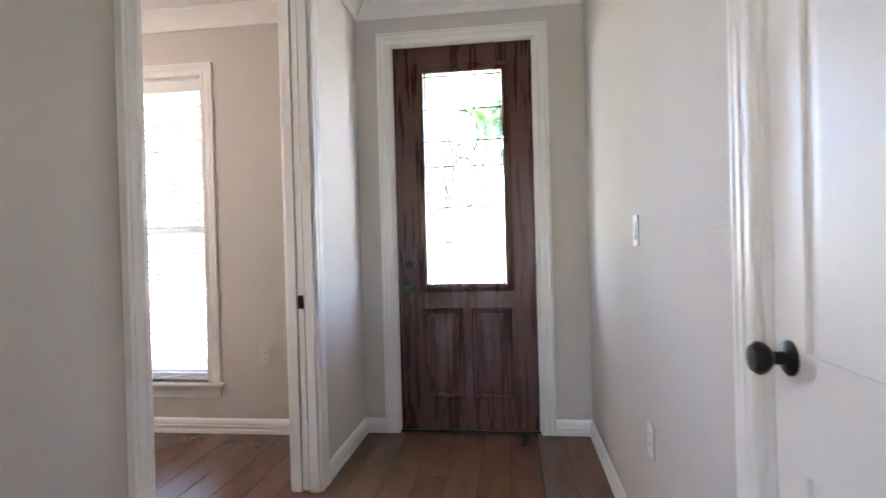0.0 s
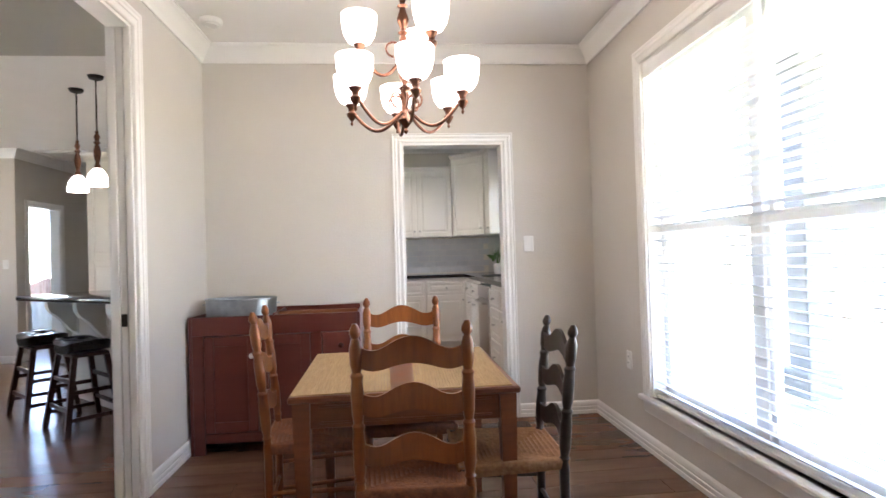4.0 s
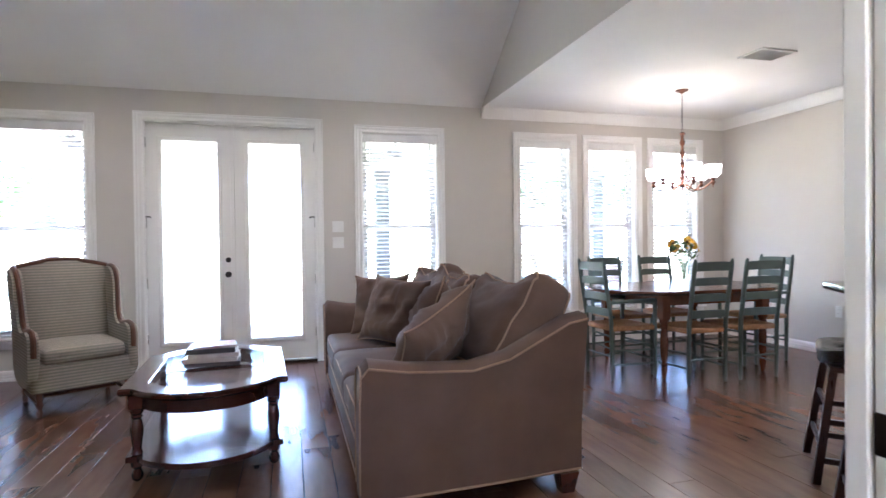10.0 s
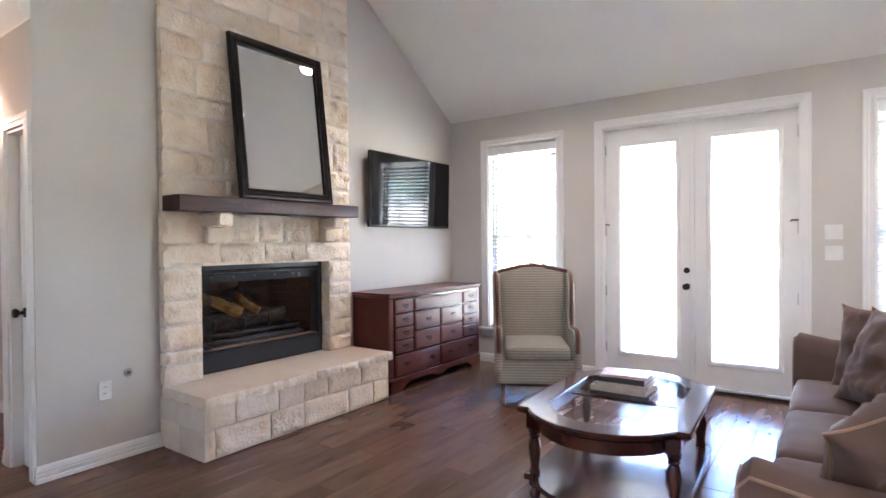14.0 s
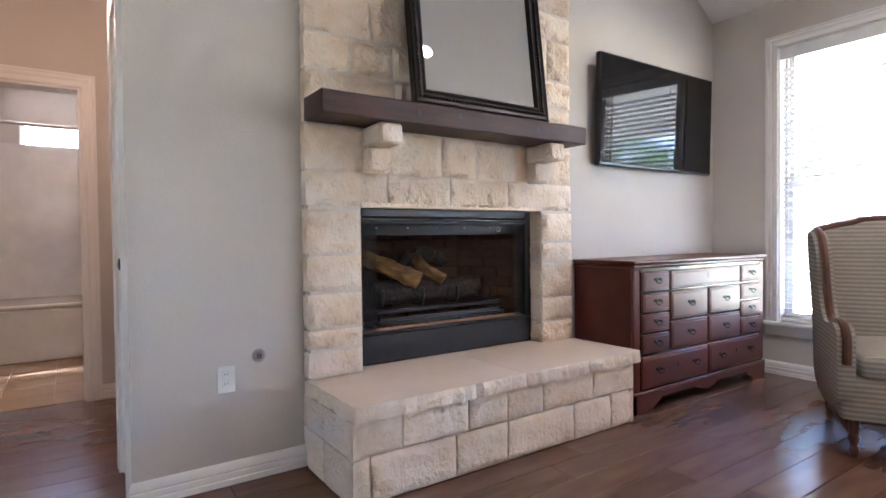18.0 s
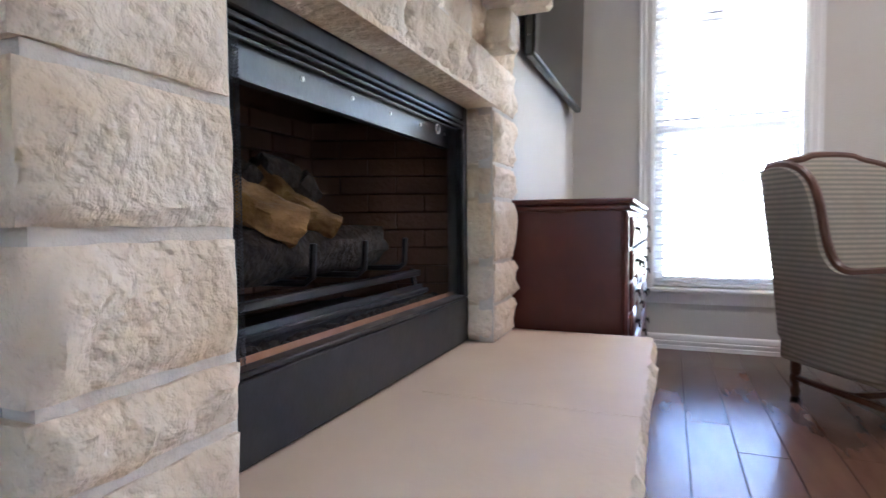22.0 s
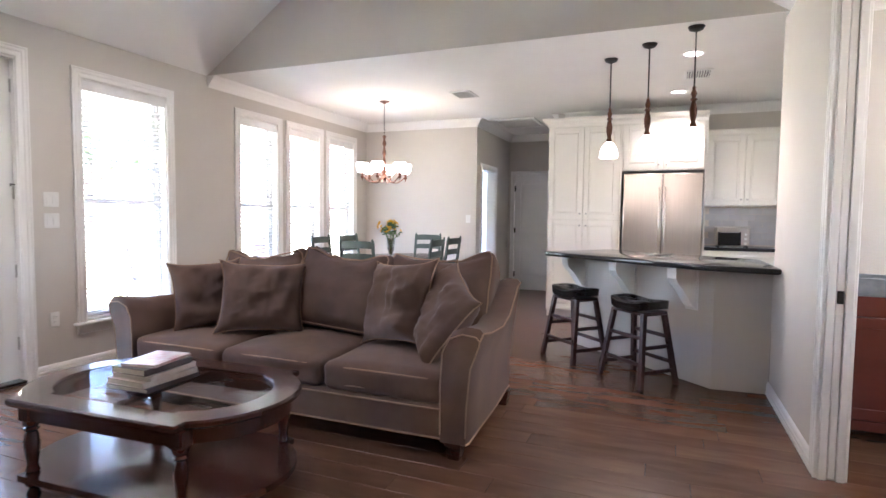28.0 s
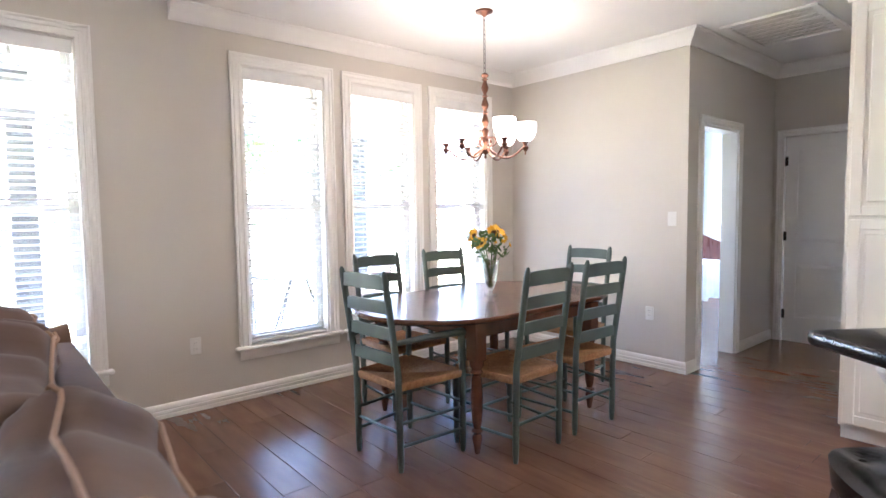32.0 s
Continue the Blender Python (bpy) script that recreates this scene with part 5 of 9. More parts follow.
for ya, yb in ((y0 - 0.045, y0 - 0.135), (y1 + 0.12, y1 + 0.045)):
    tagged(part("mesh_screen", mesh_screen(ya, yb), IRON, fb, "drawn black chain mesh screen", 0), kind="stuff")
part("screen_rod", Shape().tube([(0.022, y1 + 0.045, 1.095), (0.022, y0 - 0.045, 1.095)], 0.004, 6), IRON, fb)
part("pull_ring", Shape().tube([(0.0, -1.93 + 0.014 * math.cos(a), 1.065 + 0.014 * math.sin(a)) for a in [k * math.pi / 6 for k in range(12)]], 0.0025, 5, True), NICKEL, fb)

# ---- television ----
tv = thing("television", "black flat television mounted on the wall on a bracket", "television", Matrix.Translation((1.14, -3.365, 1.857)) @ pose(0, 0, 0, 0, -1.5, 0))
part("casing", Shape().bbox(-0.012, 0.03, -0.665, 0.665, -0.372, 0.372, 0.008), TVBODY, tv)
part("screen", Shape().bbox(-0.0145, -0.0115, -0.652, 0.652, -0.352, 0.36, 0.001), TVGLASS, tv, "glossy dark screen")
part("wall_bracket", Shape().bbox(0.03, 0.072, -0.2, 0.2, -0.15, 0.15, 0.003), IRON, tv)

# hearth strip under the insert; unseen box behind the wall shuts out daylight
part("hearth_strip", Shape().box(-0.056, 0.07, OY1 + 0.001, OY0 - 0.001, 0.28, 0.368), SLAB, fp, smooth=0)
s = Shape()
s.box(EL + OUT, EL + 0.95, -2.5, -2.4, 0, 4.6).box(EL + OUT, EL + 0.95, -0.8, -0.7, 0, 4.6).box(EL + 0.85, EL + 0.95, -2.4, -0.8, 0, 4.6).box(EL + OUT, EL + 0.85, -2.4, -0.8, 4.5, 4.6)
structure("chimney_chase", s, STONE, "unseen box outside the wall that keeps daylight out of the firebox", "chimney", 0)


# ---- dresser ----
def pull(x, y, z):
    """A brass-look swan-neck drawer pull on a face that looks to -x."""
    s = Shape()
    for sy in (-1, 1):
        s.lathe([(0.009, 0), (0.009, 0.003), (0.004, 0.006), (0.004, 0.014), (0.006, 0.018)], 8, pose(x, y + sy * 0.022, z + 0.012, 0, -90, 0))
    s.tube([(x - 0.014, y - 0.03, z + 0.012), (x - 0.017, y - 0.024, z - 0.006), (x - 0.018, y - 0.008, z - 0.012), (x - 0.018, y, z - 0.006), (x - 0.018, y + 0.008, z - 0.012), (x - 0.017, y + 0.024, z - 0.006), (x - 0.014, y + 0.03, z + 0.012)], 0.0032, 6)
    s.bbox(x - 0.002, x, y - 0.034, y + 0.034, z + 0.002, z + 0.022, 0.001)
    return s


dz = thing("dresser", "wide dark cherry dresser with fourteen drawers and bail pulls", "dresser", pose(0.748, -2.52, 0))
L, D, T = 1.53, 0.455, 0.87
part("carcass", Shape().box(0.012, D, -L + 0.012, -0.012, 0.12, T - 0.045), CHERRY, dz, smooth=0)
part("top", Shape().bbox(-0.022, D, -L - 0.012, 0.012, T - 0.02, T, 0.005).bbox(-0.012, D, -L - 0.006, 0.006, T - 0.045, T - 0.02, 0.008), CHERRY, dz, "polished cherry top with a moulded edge")
s = Shape()
pl = [(0.0, 0), (0.0, 0.105), (-L, 0.105), (-L, 0), (-L + 0.17, 0), (-L + 0.19, 0.03), (-L + 0.235, 0.045), (-L + 0.26, 0.07), (-L / 2 - 0.12, 0.07), (-L / 2 - 0.08, 0.05), (-L / 2, 0.035), (-L / 2 + 0.08, 0.05), (-L / 2 + 0.12, 0.07), (-0.26, 0.07), (-0.235, 0.045), (-0.19, 0.03), (-0.17, 0)]
s.prism([(y, z) for y, z in pl], -0.012, 0.012, "x")
part("plinth", s, CHERRY, dz, "scalloped bracket base", 0)
for y in (-L + 0.0, -0.02):
    s = Shape()
    s.prism([(-0.012, 0), (0.12, 0), (0.17, 0.06), (D - 0.17, 0.06), (D - 0.12, 0), (D, 0), (D, 0.105), (-0.012, 0.105)], y, y + 0.02, "y")
    part("plinth_side", s, CHERRY, dz, smooth=0)
part("base_moulding", Shape().bbox(-0.016, D, -L - 0.006, 0.006, 0.105, 0.122, 0.006), CHERRY, dz)
part("face_frame", Shape().box(0.0, 0.012, -L + 0.02, -0.02, 0.122, T - 0.046), CHERRYD, dz, smooth=0)
for y in (-0.034, -L + 0.034):
    part("corner_post", Shape().bbox(-0.004, 0.02, y - 0.034, y + 0.034, 0.122, T - 0.046, 0.01), CHERRY, dz)
cols = [(-0.075, -0.34), (-0.355, -0.765), (-0.78, -1.175), (-1.19, -1.455)]
zt = [0.33, 0.45, 0.565, 0.685, 0.81]
drawers = []
for c in (0, 3):
    drawers += [(cols[c][0], cols[c][1], zt[k] + 0.006, zt[k + 1] - 0.006, 1) for k in range(4)]
drawers += [(cols[1][0], cols[2][1], zt[3] + 0.006, zt[4] - 0.006, 0)]
for c in (1, 2):
    drawers += [(cols[c][0], cols[c][1], 0.51, 0.68, 1), (cols[c][0], cols[c][1], 0.336, 0.498, 1)]
drawers += [(-0.075, -0.765, 0.135, 0.318, 2), (-0.78, -1.455, 0.135, 0.318, 2)]
for a, b, z0, z1, kind in drawers:
    d = part("drawer", Shape().bbox(-0.016, 0.004, b, a, z0, z1, 0.006).bbox(-0.019, -0.01, b + 0.014, a - 0.014, z0 + 0.014, z1 - 0.014, 0.004), CHERRY, dz)
    for y in ([(a + b) / 2] if kind == 1 else [a - 0.15, b + 0.15] if kind == 2 else []):
        part("drawer_pull", pull(-0.019, y, (z0 + z1) / 2), DKMETAL, d, "dark metal bail pull")
    if kind != 1:
        part("keyhole", Shape().bbox(-0.021, -0.018, (a + b) / 2 - 0.006, (a + b) / 2 + 0.006, (z0 + z1) / 2 + 0.0, (z0 + z1) / 2 + 0.03, 0.002), DKMETAL, d)


# ---- striped wing chair ----
def striped(name, a, b, gap):
    m = surf(name, a, tuple(c * 0.8 for c in a), 40, 0.92, 0.4, 200)
    nt = m.node_tree
    p = nt.nodes["Principled BSDF"]
    old = p.inputs["Base Color"].links[0].from_socket
    tc = nt.nodes.new("ShaderNodeTexCoord")
    wv = nt.nodes.new("ShaderNodeTexWave")
    wv.wave_type, wv.bands_direction = "BANDS", "X"
    wv.inputs["Scale"].default_value, wv.inputs["Distortion"].default_value = gap, 0.25
    sep, geo, nsep = nt.nodes.new("ShaderNodeSeparateXYZ"), nt.nodes.new("ShaderNodeNewGeometry"), nt.nodes.new("ShaderNodeSeparateXYZ")
    nt.links.new(tc.outputs["Object"], sep.inputs[0])
    nt.links.new(geo.outputs["Normal"], nsep.inputs[0])
    flat_ = nt.nodes.new("ShaderNodeMath")
    flat_.operation, flat_.inputs[1].default_value = "GREATER_THAN", 0.6
    nt.links.new(nsep.outputs["Z"], flat_.inputs[0])
    pick = nt.nodes.new("ShaderNodeMix")
    pick.data_type = "FLOAT"
    nt.links.new(flat_.outputs[0], pick.inputs["Factor"])
    nt.links.new(sep.outputs["Z"], pick.inputs["A"])
    nt.links.new(sep.outputs["Y"], pick.inputs["B"])
    nt.links.new(pick.outputs["Result"], wv.inputs["Vector"])
    mx = nt.nodes.new("ShaderNodeMix")
    mx.data_type = "RGBA"
    nt.links.new(wv.outputs["Fac"], mx.inputs["Factor"])
    nt.links.new(old, mx.inputs["A"])
    mx.inputs["B"].default_value = (*b, 1)
    nt.links.new(mx.outputs["Result"], p.inputs["Base Color"])
    return m


STRIPE = striped("striped_chair_fabric", (0.42, 0.37, 0.30), (0.23, 0.21, 0.175), 14)
wc = thing("wing_chair", "grey-beige striped wingback armchair with carved wooden trim", "armchair", pose(-0.335, -3.25, 0, 0, 0, 30))
smooth_part("seat_box", soft_box(0.345, 0.325, 0.10, 0.02, 6, pose(0, 0.0, 0.265)), STRIPE, wc)
smooth_part("seat_cushion", soft_box(0.275, 0.305, 0.06, 0.045, 8, pose(0, 0.03, 0.415), puff=0.025), STRIPE, wc, "plump striped seat cushion")


def curved(pts, rounds=2, closed=False):
    """Corner-cutting, for soft outlines."""
    for _ in range(rounds):
        k = len(pts)
        q = [] if closed else [pts[0]]
        for i in range(k if closed else k - 1):
            a, b = pts[i], pts[(i + 1) % k]
            q += [tuple(0.75 * u + 0.25 * w for u, w in zip(a, b)), tuple(0.25 * u + 0.75 * w for u, w in zip(a, b))]
        pts = q if closed else q + [pts[-1]]
    return pts


def wing_side(sx):
    """Arm and wing in one upholstered panel; an outline (y, z) with thickness in x."""
    out = [(-0.30, 0.18), (0.32, 0.18), (0.33, 0.42), (0.335, 0.53), (0.30, 0.585), (0.22, 0.60), (0.12, 0.585), (0.03, 0.575), (-0.03, 0.60), (-0.075, 0.66), (-0.10, 0.76), (-0.125, 0.88), (-0.17, 0.97), (-0.25, 1.02), (-0.34, 1.035), (-0.43, 1.02), (-0.40, 0.80), (-0.34, 0.45)]
    trim = curved(out[2:16])
    out = curved(out, 2, True)
    s = Shape()
    k = len(out)
    rings = []
    for x, inset in ((-0.036, 0.012), (-0.028, 0.0), (0.028, 0.0), (0.036, 0.012)):
        c = Vector((0, -0.1, 0.6))
        rings.append([(sx * (0.325 + 0.02 * max(0, z - 0.55) / 0.5) + sx * x, y + (c.y - y) * inset, z + (c.z - z) * inset) for y, z in out])
    pts = [p for q in rings for p in q]
    f = [tuple(range(k)), tuple(3 * k + i for i in range(k))] + [(r * k + i, r * k + (i + 1) % k, (r + 1) * k + (i + 1) % k, (r + 1) * k + i) for r in range(3) for i in range(k)]
    s.add(pts, f)
    part("arm_wing", s, STRIPE, wc, smooth=40)
    part("wood_trim", Shape().tube([(sx * (0.325 + 0.02 * max(0, z - 0.55) / 0.5), y + 0.006, z + 0.006) for y, z in trim], 0.02, 8), WALNUT, wc, "carved walnut edge trim")


wing_side(-1)
wing_side(1)
n = 12
s = Shape()
front, back = [], []
for i in range(n + 1):
    for j in range(11):
        u, v = 2 * i / n - 1, j / 10
        top = 1.03 + 0.045 * (1 - u * u) + (0.012 if abs(u) < 0.4 else 0)
        z = 0.30 + (top - 0.30) * v
        y = -0.235 - 0.17 * v ** 1.3
        front.append((u * 0.31, y + 0.04 * (1 - u ** 4) * (1 - (2 * v - 1) ** 6), z))
        back.append((u * 0.345, y - 0.075, z - 0.004))
k = len(front)
f = [(i * 11 + j, (i + 1) * 11 + j, (i + 1) * 11 + j + 1, i * 11 + j + 1) for i in range(n) for j in range(10)]
f2 = [tuple(k + q for q in t) for t in f]
ring = [j for j in range(11)] + [i * 11 + 10 for i in range(1, n + 1)] + [n * 11 + j for j in range(9, -1, -1)] + [i * 11 for i in range(n - 1, 0, -1)]
s.add(front + back, f + f2 + [(ring[q], ring[(q + 1) % len(ring)], k + ring[(q + 1) % len(ring)], k + ring[q]) for q in range(len(ring))])
part("backrest", s, STRIPE, wc, smooth=50)
crest = []
for i in range(n + 1):
    u = 2 * i / n - 1
    crest.append((u * 0.335, -0.425, 1.038 + 0.047 * (1 - u * u) + (0.012 if abs(u) < 0.4 else 0)))
part("crest_rail", Shape().tube(crest, 0.02, 8), WALNUT, wc, "carved walnut crest rail")
LEGP = [(0.016, 0), (0.02, 0.012), (0.024, 0.03), (0.018, 0.045), (0.016, 0.055), (0.024, 0.075), (0.026, 0.09), (0.018, 0.105), (0.022, 0.115), (0.024, 0.17)]
for x in (-0.29, 0.29):
    for y in (-0.28, 0.29):
        part("leg", Shape().lathe(LEGP, 10, pose(x, y, 0)), WALNUT, wc)
for x in (-0.29, 0.29):
    part("stretcher", Shape().bbox(x - 0.014, x + 0.014, -0.28, 0.29, 0.075, 0.1, 0.006), WALNUT, wc)
part("stretcher", Shape().bbox(-0.29, 0.29, 0.0, 0.028, 0.075, 0.1, 0.006), WALNUT, wc)


# ---- coffee table ----
def ct_outline(hx, hy, bulge, notch=0.03, n=12, scale=1.0):
    """Rectangle with bowed ends, counter-clockwise."""
    pts = []
    half = hx - notch
    r = (half * half + bulge * bulge) / (2 * bulge)
    a = math.asin(half / r)
    for sg in (1, -1):
        pts += [(sg * hx, -sg * hy * 1.0), (sg * hx, sg * hy)]
        for i in range(n + 1):
            an = a - 2 * a * i / n
            pts.append((sg * r * math.sin(an), sg * (hy + bulge - r + r * math.cos(an))))
    return [(x * scale, y * scale) for x, y in pts]


ct = thing("coffee_table", "dark cherry coffee table with bowed ends and a glass inset", "coffee table", pose(-1.535, -1.885, 0, 0, 0, 3))
o1 = ct_outline(0.425, 0.475, 0.215, 0.06)
o2 = ct_outline(0.305, 0.36, 0.20, 0.025)
k = len(o1)


def ring_slab(outer, inner, z0, z1, lip=0.012):
    s = Shape()
    def lerp(p, t):
        return (p[0] * t, p[1] * t)
    rings = [[(*lerp(p, 0.975), z0) for p in outer], [(*p, z0 + lip) for p in outer], [(*p, z1 - lip * 0.7) for p in outer], [(*lerp(p, 0.985), z1) for p in outer],
             [(*p, z1) for p in inner], [(*lerp(p, 0.985), z1 - 0.006) for p in inner], [(*lerp(p, 0.985), z0) for p in inner]]
    pts = [q for r in rings for q in r]
    c = len(outer)
    m = len(rings)
    s.add(pts, [(r * c + i, r * c + (i + 1) % c, ((r + 1) % m) * c + (i + 1) % c, ((r + 1) % m) * c + i) for r in range(m) for i in range(c)])
    return s


part("tabletop", ring_slab(o1, o2, 0.425, 0.46), CHERRYD, ct, "polished dark cherry rim", 30)
part("glass_inset", Shape().prism([(x * 0.982, y * 0.982) for x, y in o2], 0.448, 0.456), GLASS, ct, "bevelled clear glass", 0)
part("centre_bar", Shape().bbox(-0.29, 0.29, -0.02, 0.02, 0.43, 0.447, 0.003), CHERRYD, ct)
a1, a2 = ct_outline(0.375, 0.44, 0.205, 0.05), ct_outline(0.35, 0.42, 0.2, 0.05)
part("apron", ring_slab(a1, a2, 0.355, 0.425, 0.004), CHERRYD, ct, smooth=30)
part("shelf", Shape().prism(ct_outline(0.395, 0.46, 0.205, 0.055), 0.10, 0.128), CHERRYD, ct, "polished lower shelf", 30)
TL = [(0.022, 0.128), (0.03, 0.135), (0.024, 0.15), (0.022, 0.165), (0.03, 0.215), (0.034, 0.25), (0.028, 0.29), (0.022, 0.305), (0.032, 0.315), (0.024, 0.325), (0.034, 0.335), (0.036, 0.355)]
for x in (-0.345, 0.345):
    for y in (-0.43, 0.43):
        lg = part("leg", Shape().lathe(TL, 14, pose(x, y, 0)).bbox(x - 0.036, x + 0.036, y - 0.036, y + 0.036, 0.352, 0.426, 0.006), CHERRYD, ct)
        part("foot", Shape().lathe([(0.012, 0), (0.026, 0.012), (0.03, 0.03), (0.024, 0.05), (0.016, 0.06), (0.032, 0.075), (0.034, 0.1)], 12, pose(x, y, 0)), CHERRYD, lg)

# books on the table
zb = 0.461
for k, (w, d, h, mat, rz, dx, dy, lab) in enumerate(((0.32, 0.25, 0.022, COVERB, 8, 0, 0, "thin dark book at the bottom of a stack"), (0.31, 0.24, 0.028, COVERA, 4, 0.005, 0.0, "pale hardback book in a stack"),
                                                     (0.29, 0.225, 0.024, COVERA, 10, -0.004, 0.004, "cream hardback book in a stack"), (0.28, 0.21, 0.03, COVERB, 6, 0.006, 0.0, "black-spined book in a stack"), (0.25, 0.19, 0.014, PINK, 14, -0.008, 0.006, "rose-coloured magazine on a stack"))):
    b = thing("book", lab, "book", pose(-1.53 + dx, -1.95 + dy, zb, 0, 0, rz - 5), group="books on the coffee table")
    part("page_block", Shape().box(-w / 2 + 0.004, w / 2 - 0.004, -d / 2, d / 2 - 0.005, 0.002, h - 0.002), PAPER, b, smooth=0)
    part("cover", Shape().bbox(-w / 2, w / 2, -d / 2 - 0.003, d / 2, 0, 0.0025, 0.0008).bbox(-w / 2, w / 2, -d / 2 - 0.003, d / 2, h - 0.0025, h, 0.0008).bbox(-w / 2, w / 2, d / 2 - 0.004, d / 2, 0, h, 0.0008), mat, b)
    zb += h

# ---- sofa ----
so = thing("sofa", "three-seat brown microsuede sofa with flared arms and scatter cushions", "sofa", pose(-2.805, -1.90, 0))
SX = 0.52   # front


def sofa_arm(sg):
    """sg 1: north arm. Lofted along x from the front to the back."""
    st = [(SX, 0.665, 0.0), (SX - 0.03, 0.70, 0.01), (SX - 0.2, 0.672, 0.0), (SX - 0.5, 0.655, -0.015), (SX - 0.68, 0.69, -0.025), (SX - 0.85, 0.765, -0.04), (SX - 1.0, 0.83, -0.055), (SX - 1.1, 0.845, -0.06)]
    s = Shape()
    rings = []
    for x, zt, dy in st:
        q = [(1.30, 0.10), (1.305, 0.30), (1.325, 0.50), (1.37, zt - 0.05), (1.375, zt - 0.02), (1.355, zt), (1.28, zt + 0.008), (1.205, zt - 0.02), (1.165, zt - 0.10), (1.155, 0.40), (1.155, 0.10)]
        rings.append([(x, sg * (y + dy), z) for y, z in q])
    c = len(rings[0])
    pts = [p for r in rings for p in r]
    f = [(i * c + j, i * c + (j + 1) % c, (i + 1) * c + (j + 1) % c, (i + 1) * c + j) for i in range(len(rings) - 1) for j in range(c)]
    f += [tuple(range(c)), tuple((len(rings) - 1) * c + j for j in range(c))]
    s.add(pts, f)
    part("arm", s, SUEDE, so, smooth=50)
    part("piping", Shape().tube([(r[4][0], r[4][1] + sg * 0.002, r[4][2]) for r in rings], 0.0055, 6), PIPING, so, "tan welt piping")
    part("piping", Shape().tube([(SX + 0.002, sg * y, z) for y, z in ((1.155, 0.14), (1.155, 0.40), (1.165, 0.57), (1.205, 0.645), (1.28, 0.673), (1.355, 0.665), (1.375, 0.645), (1.37, 0.615), (1.325, 0.5), (1.305, 0.3), (1.30, 0.14))], 0.0045, 6), PIPING, so)
    part("piping", Shape().tube([(r[0][0], r[0][1] + sg * 0.002, 0.105) for r in rings], 0.0055, 6), PIPING, so)


sofa_arm(1)
sofa_arm(-1)
part("base", Shape().bbox(-0.55, SX - 0.02, -1.155, 1.155, 0.10, 0.285, 0.012), SUEDE, so)
part("piping", Shape().tube([(SX - 0.016, -1.155, 0.265), (SX - 0.016, 1.155, 0.265)], 0.005, 6), PIPING, so)
part("piping", Shape().tube([(SX - 0.012, -1.155, 0.112), (SX - 0.012, 1.155, 0.112)], 0.005, 6), PIPING, so)
s = Shape()
s.prism([(-0.58, 0.10), (-0.30, 0.10), (-0.34, 0.45), (-0.42, 0.78), (-0.47, 0.80), (-0.58, 0.79)], -1.165, 1.165, "y")
part("back", s, SUEDE, so, smooth=30)
for k, y in enumerate((-0.775, 0.0, 0.775)):
    c = smooth_part("seat_cushion", soft_box(0.435, 0.383, 0.082, 0.05, 20, pose(0.075, y, 0.362), puff=0.034, wrinkle=0.009, seed=k * 3.1), SUEDE, so)
    for z in (0.415, 0.318):
        part("piping", Shape().tube([(0.495, y - 0.345, z), (0.503, y - 0.2, z + 0.004), (0.505, y, z + 0.006), (0.503, y + 0.2, z + 0.004), (0.495, y + 0.345, z)], 0.0045, 6), PIPING, c)


def cushion(label, x, y, z, w, h, t, lean, turn, roll, sd, name="scatter_cushion", grp="sofa scatter cushions"):
    """A pillow whose middle is at x, y, z (world); lean: back from upright; turn: about z from facing east."""
    m = Matrix.Translation((x, y, z)) @ pose(0, 0, 0, 0, 0, turn + 90) @ pose(0, 0, 0, 90 - lean, 0, 0) @ pose(0, 0, 0, 0, 0, roll)
    c = thing(name, label, "cushion", m, group=grp)
    s, edge = pillow(w, h, t, Matrix(), sd)
    smooth_part("cover", s, SUEDE, c)
    part("piping", Shape().tube(edge, 0.005, 6, True), PIPING, c, "tan welt piping")
    return c


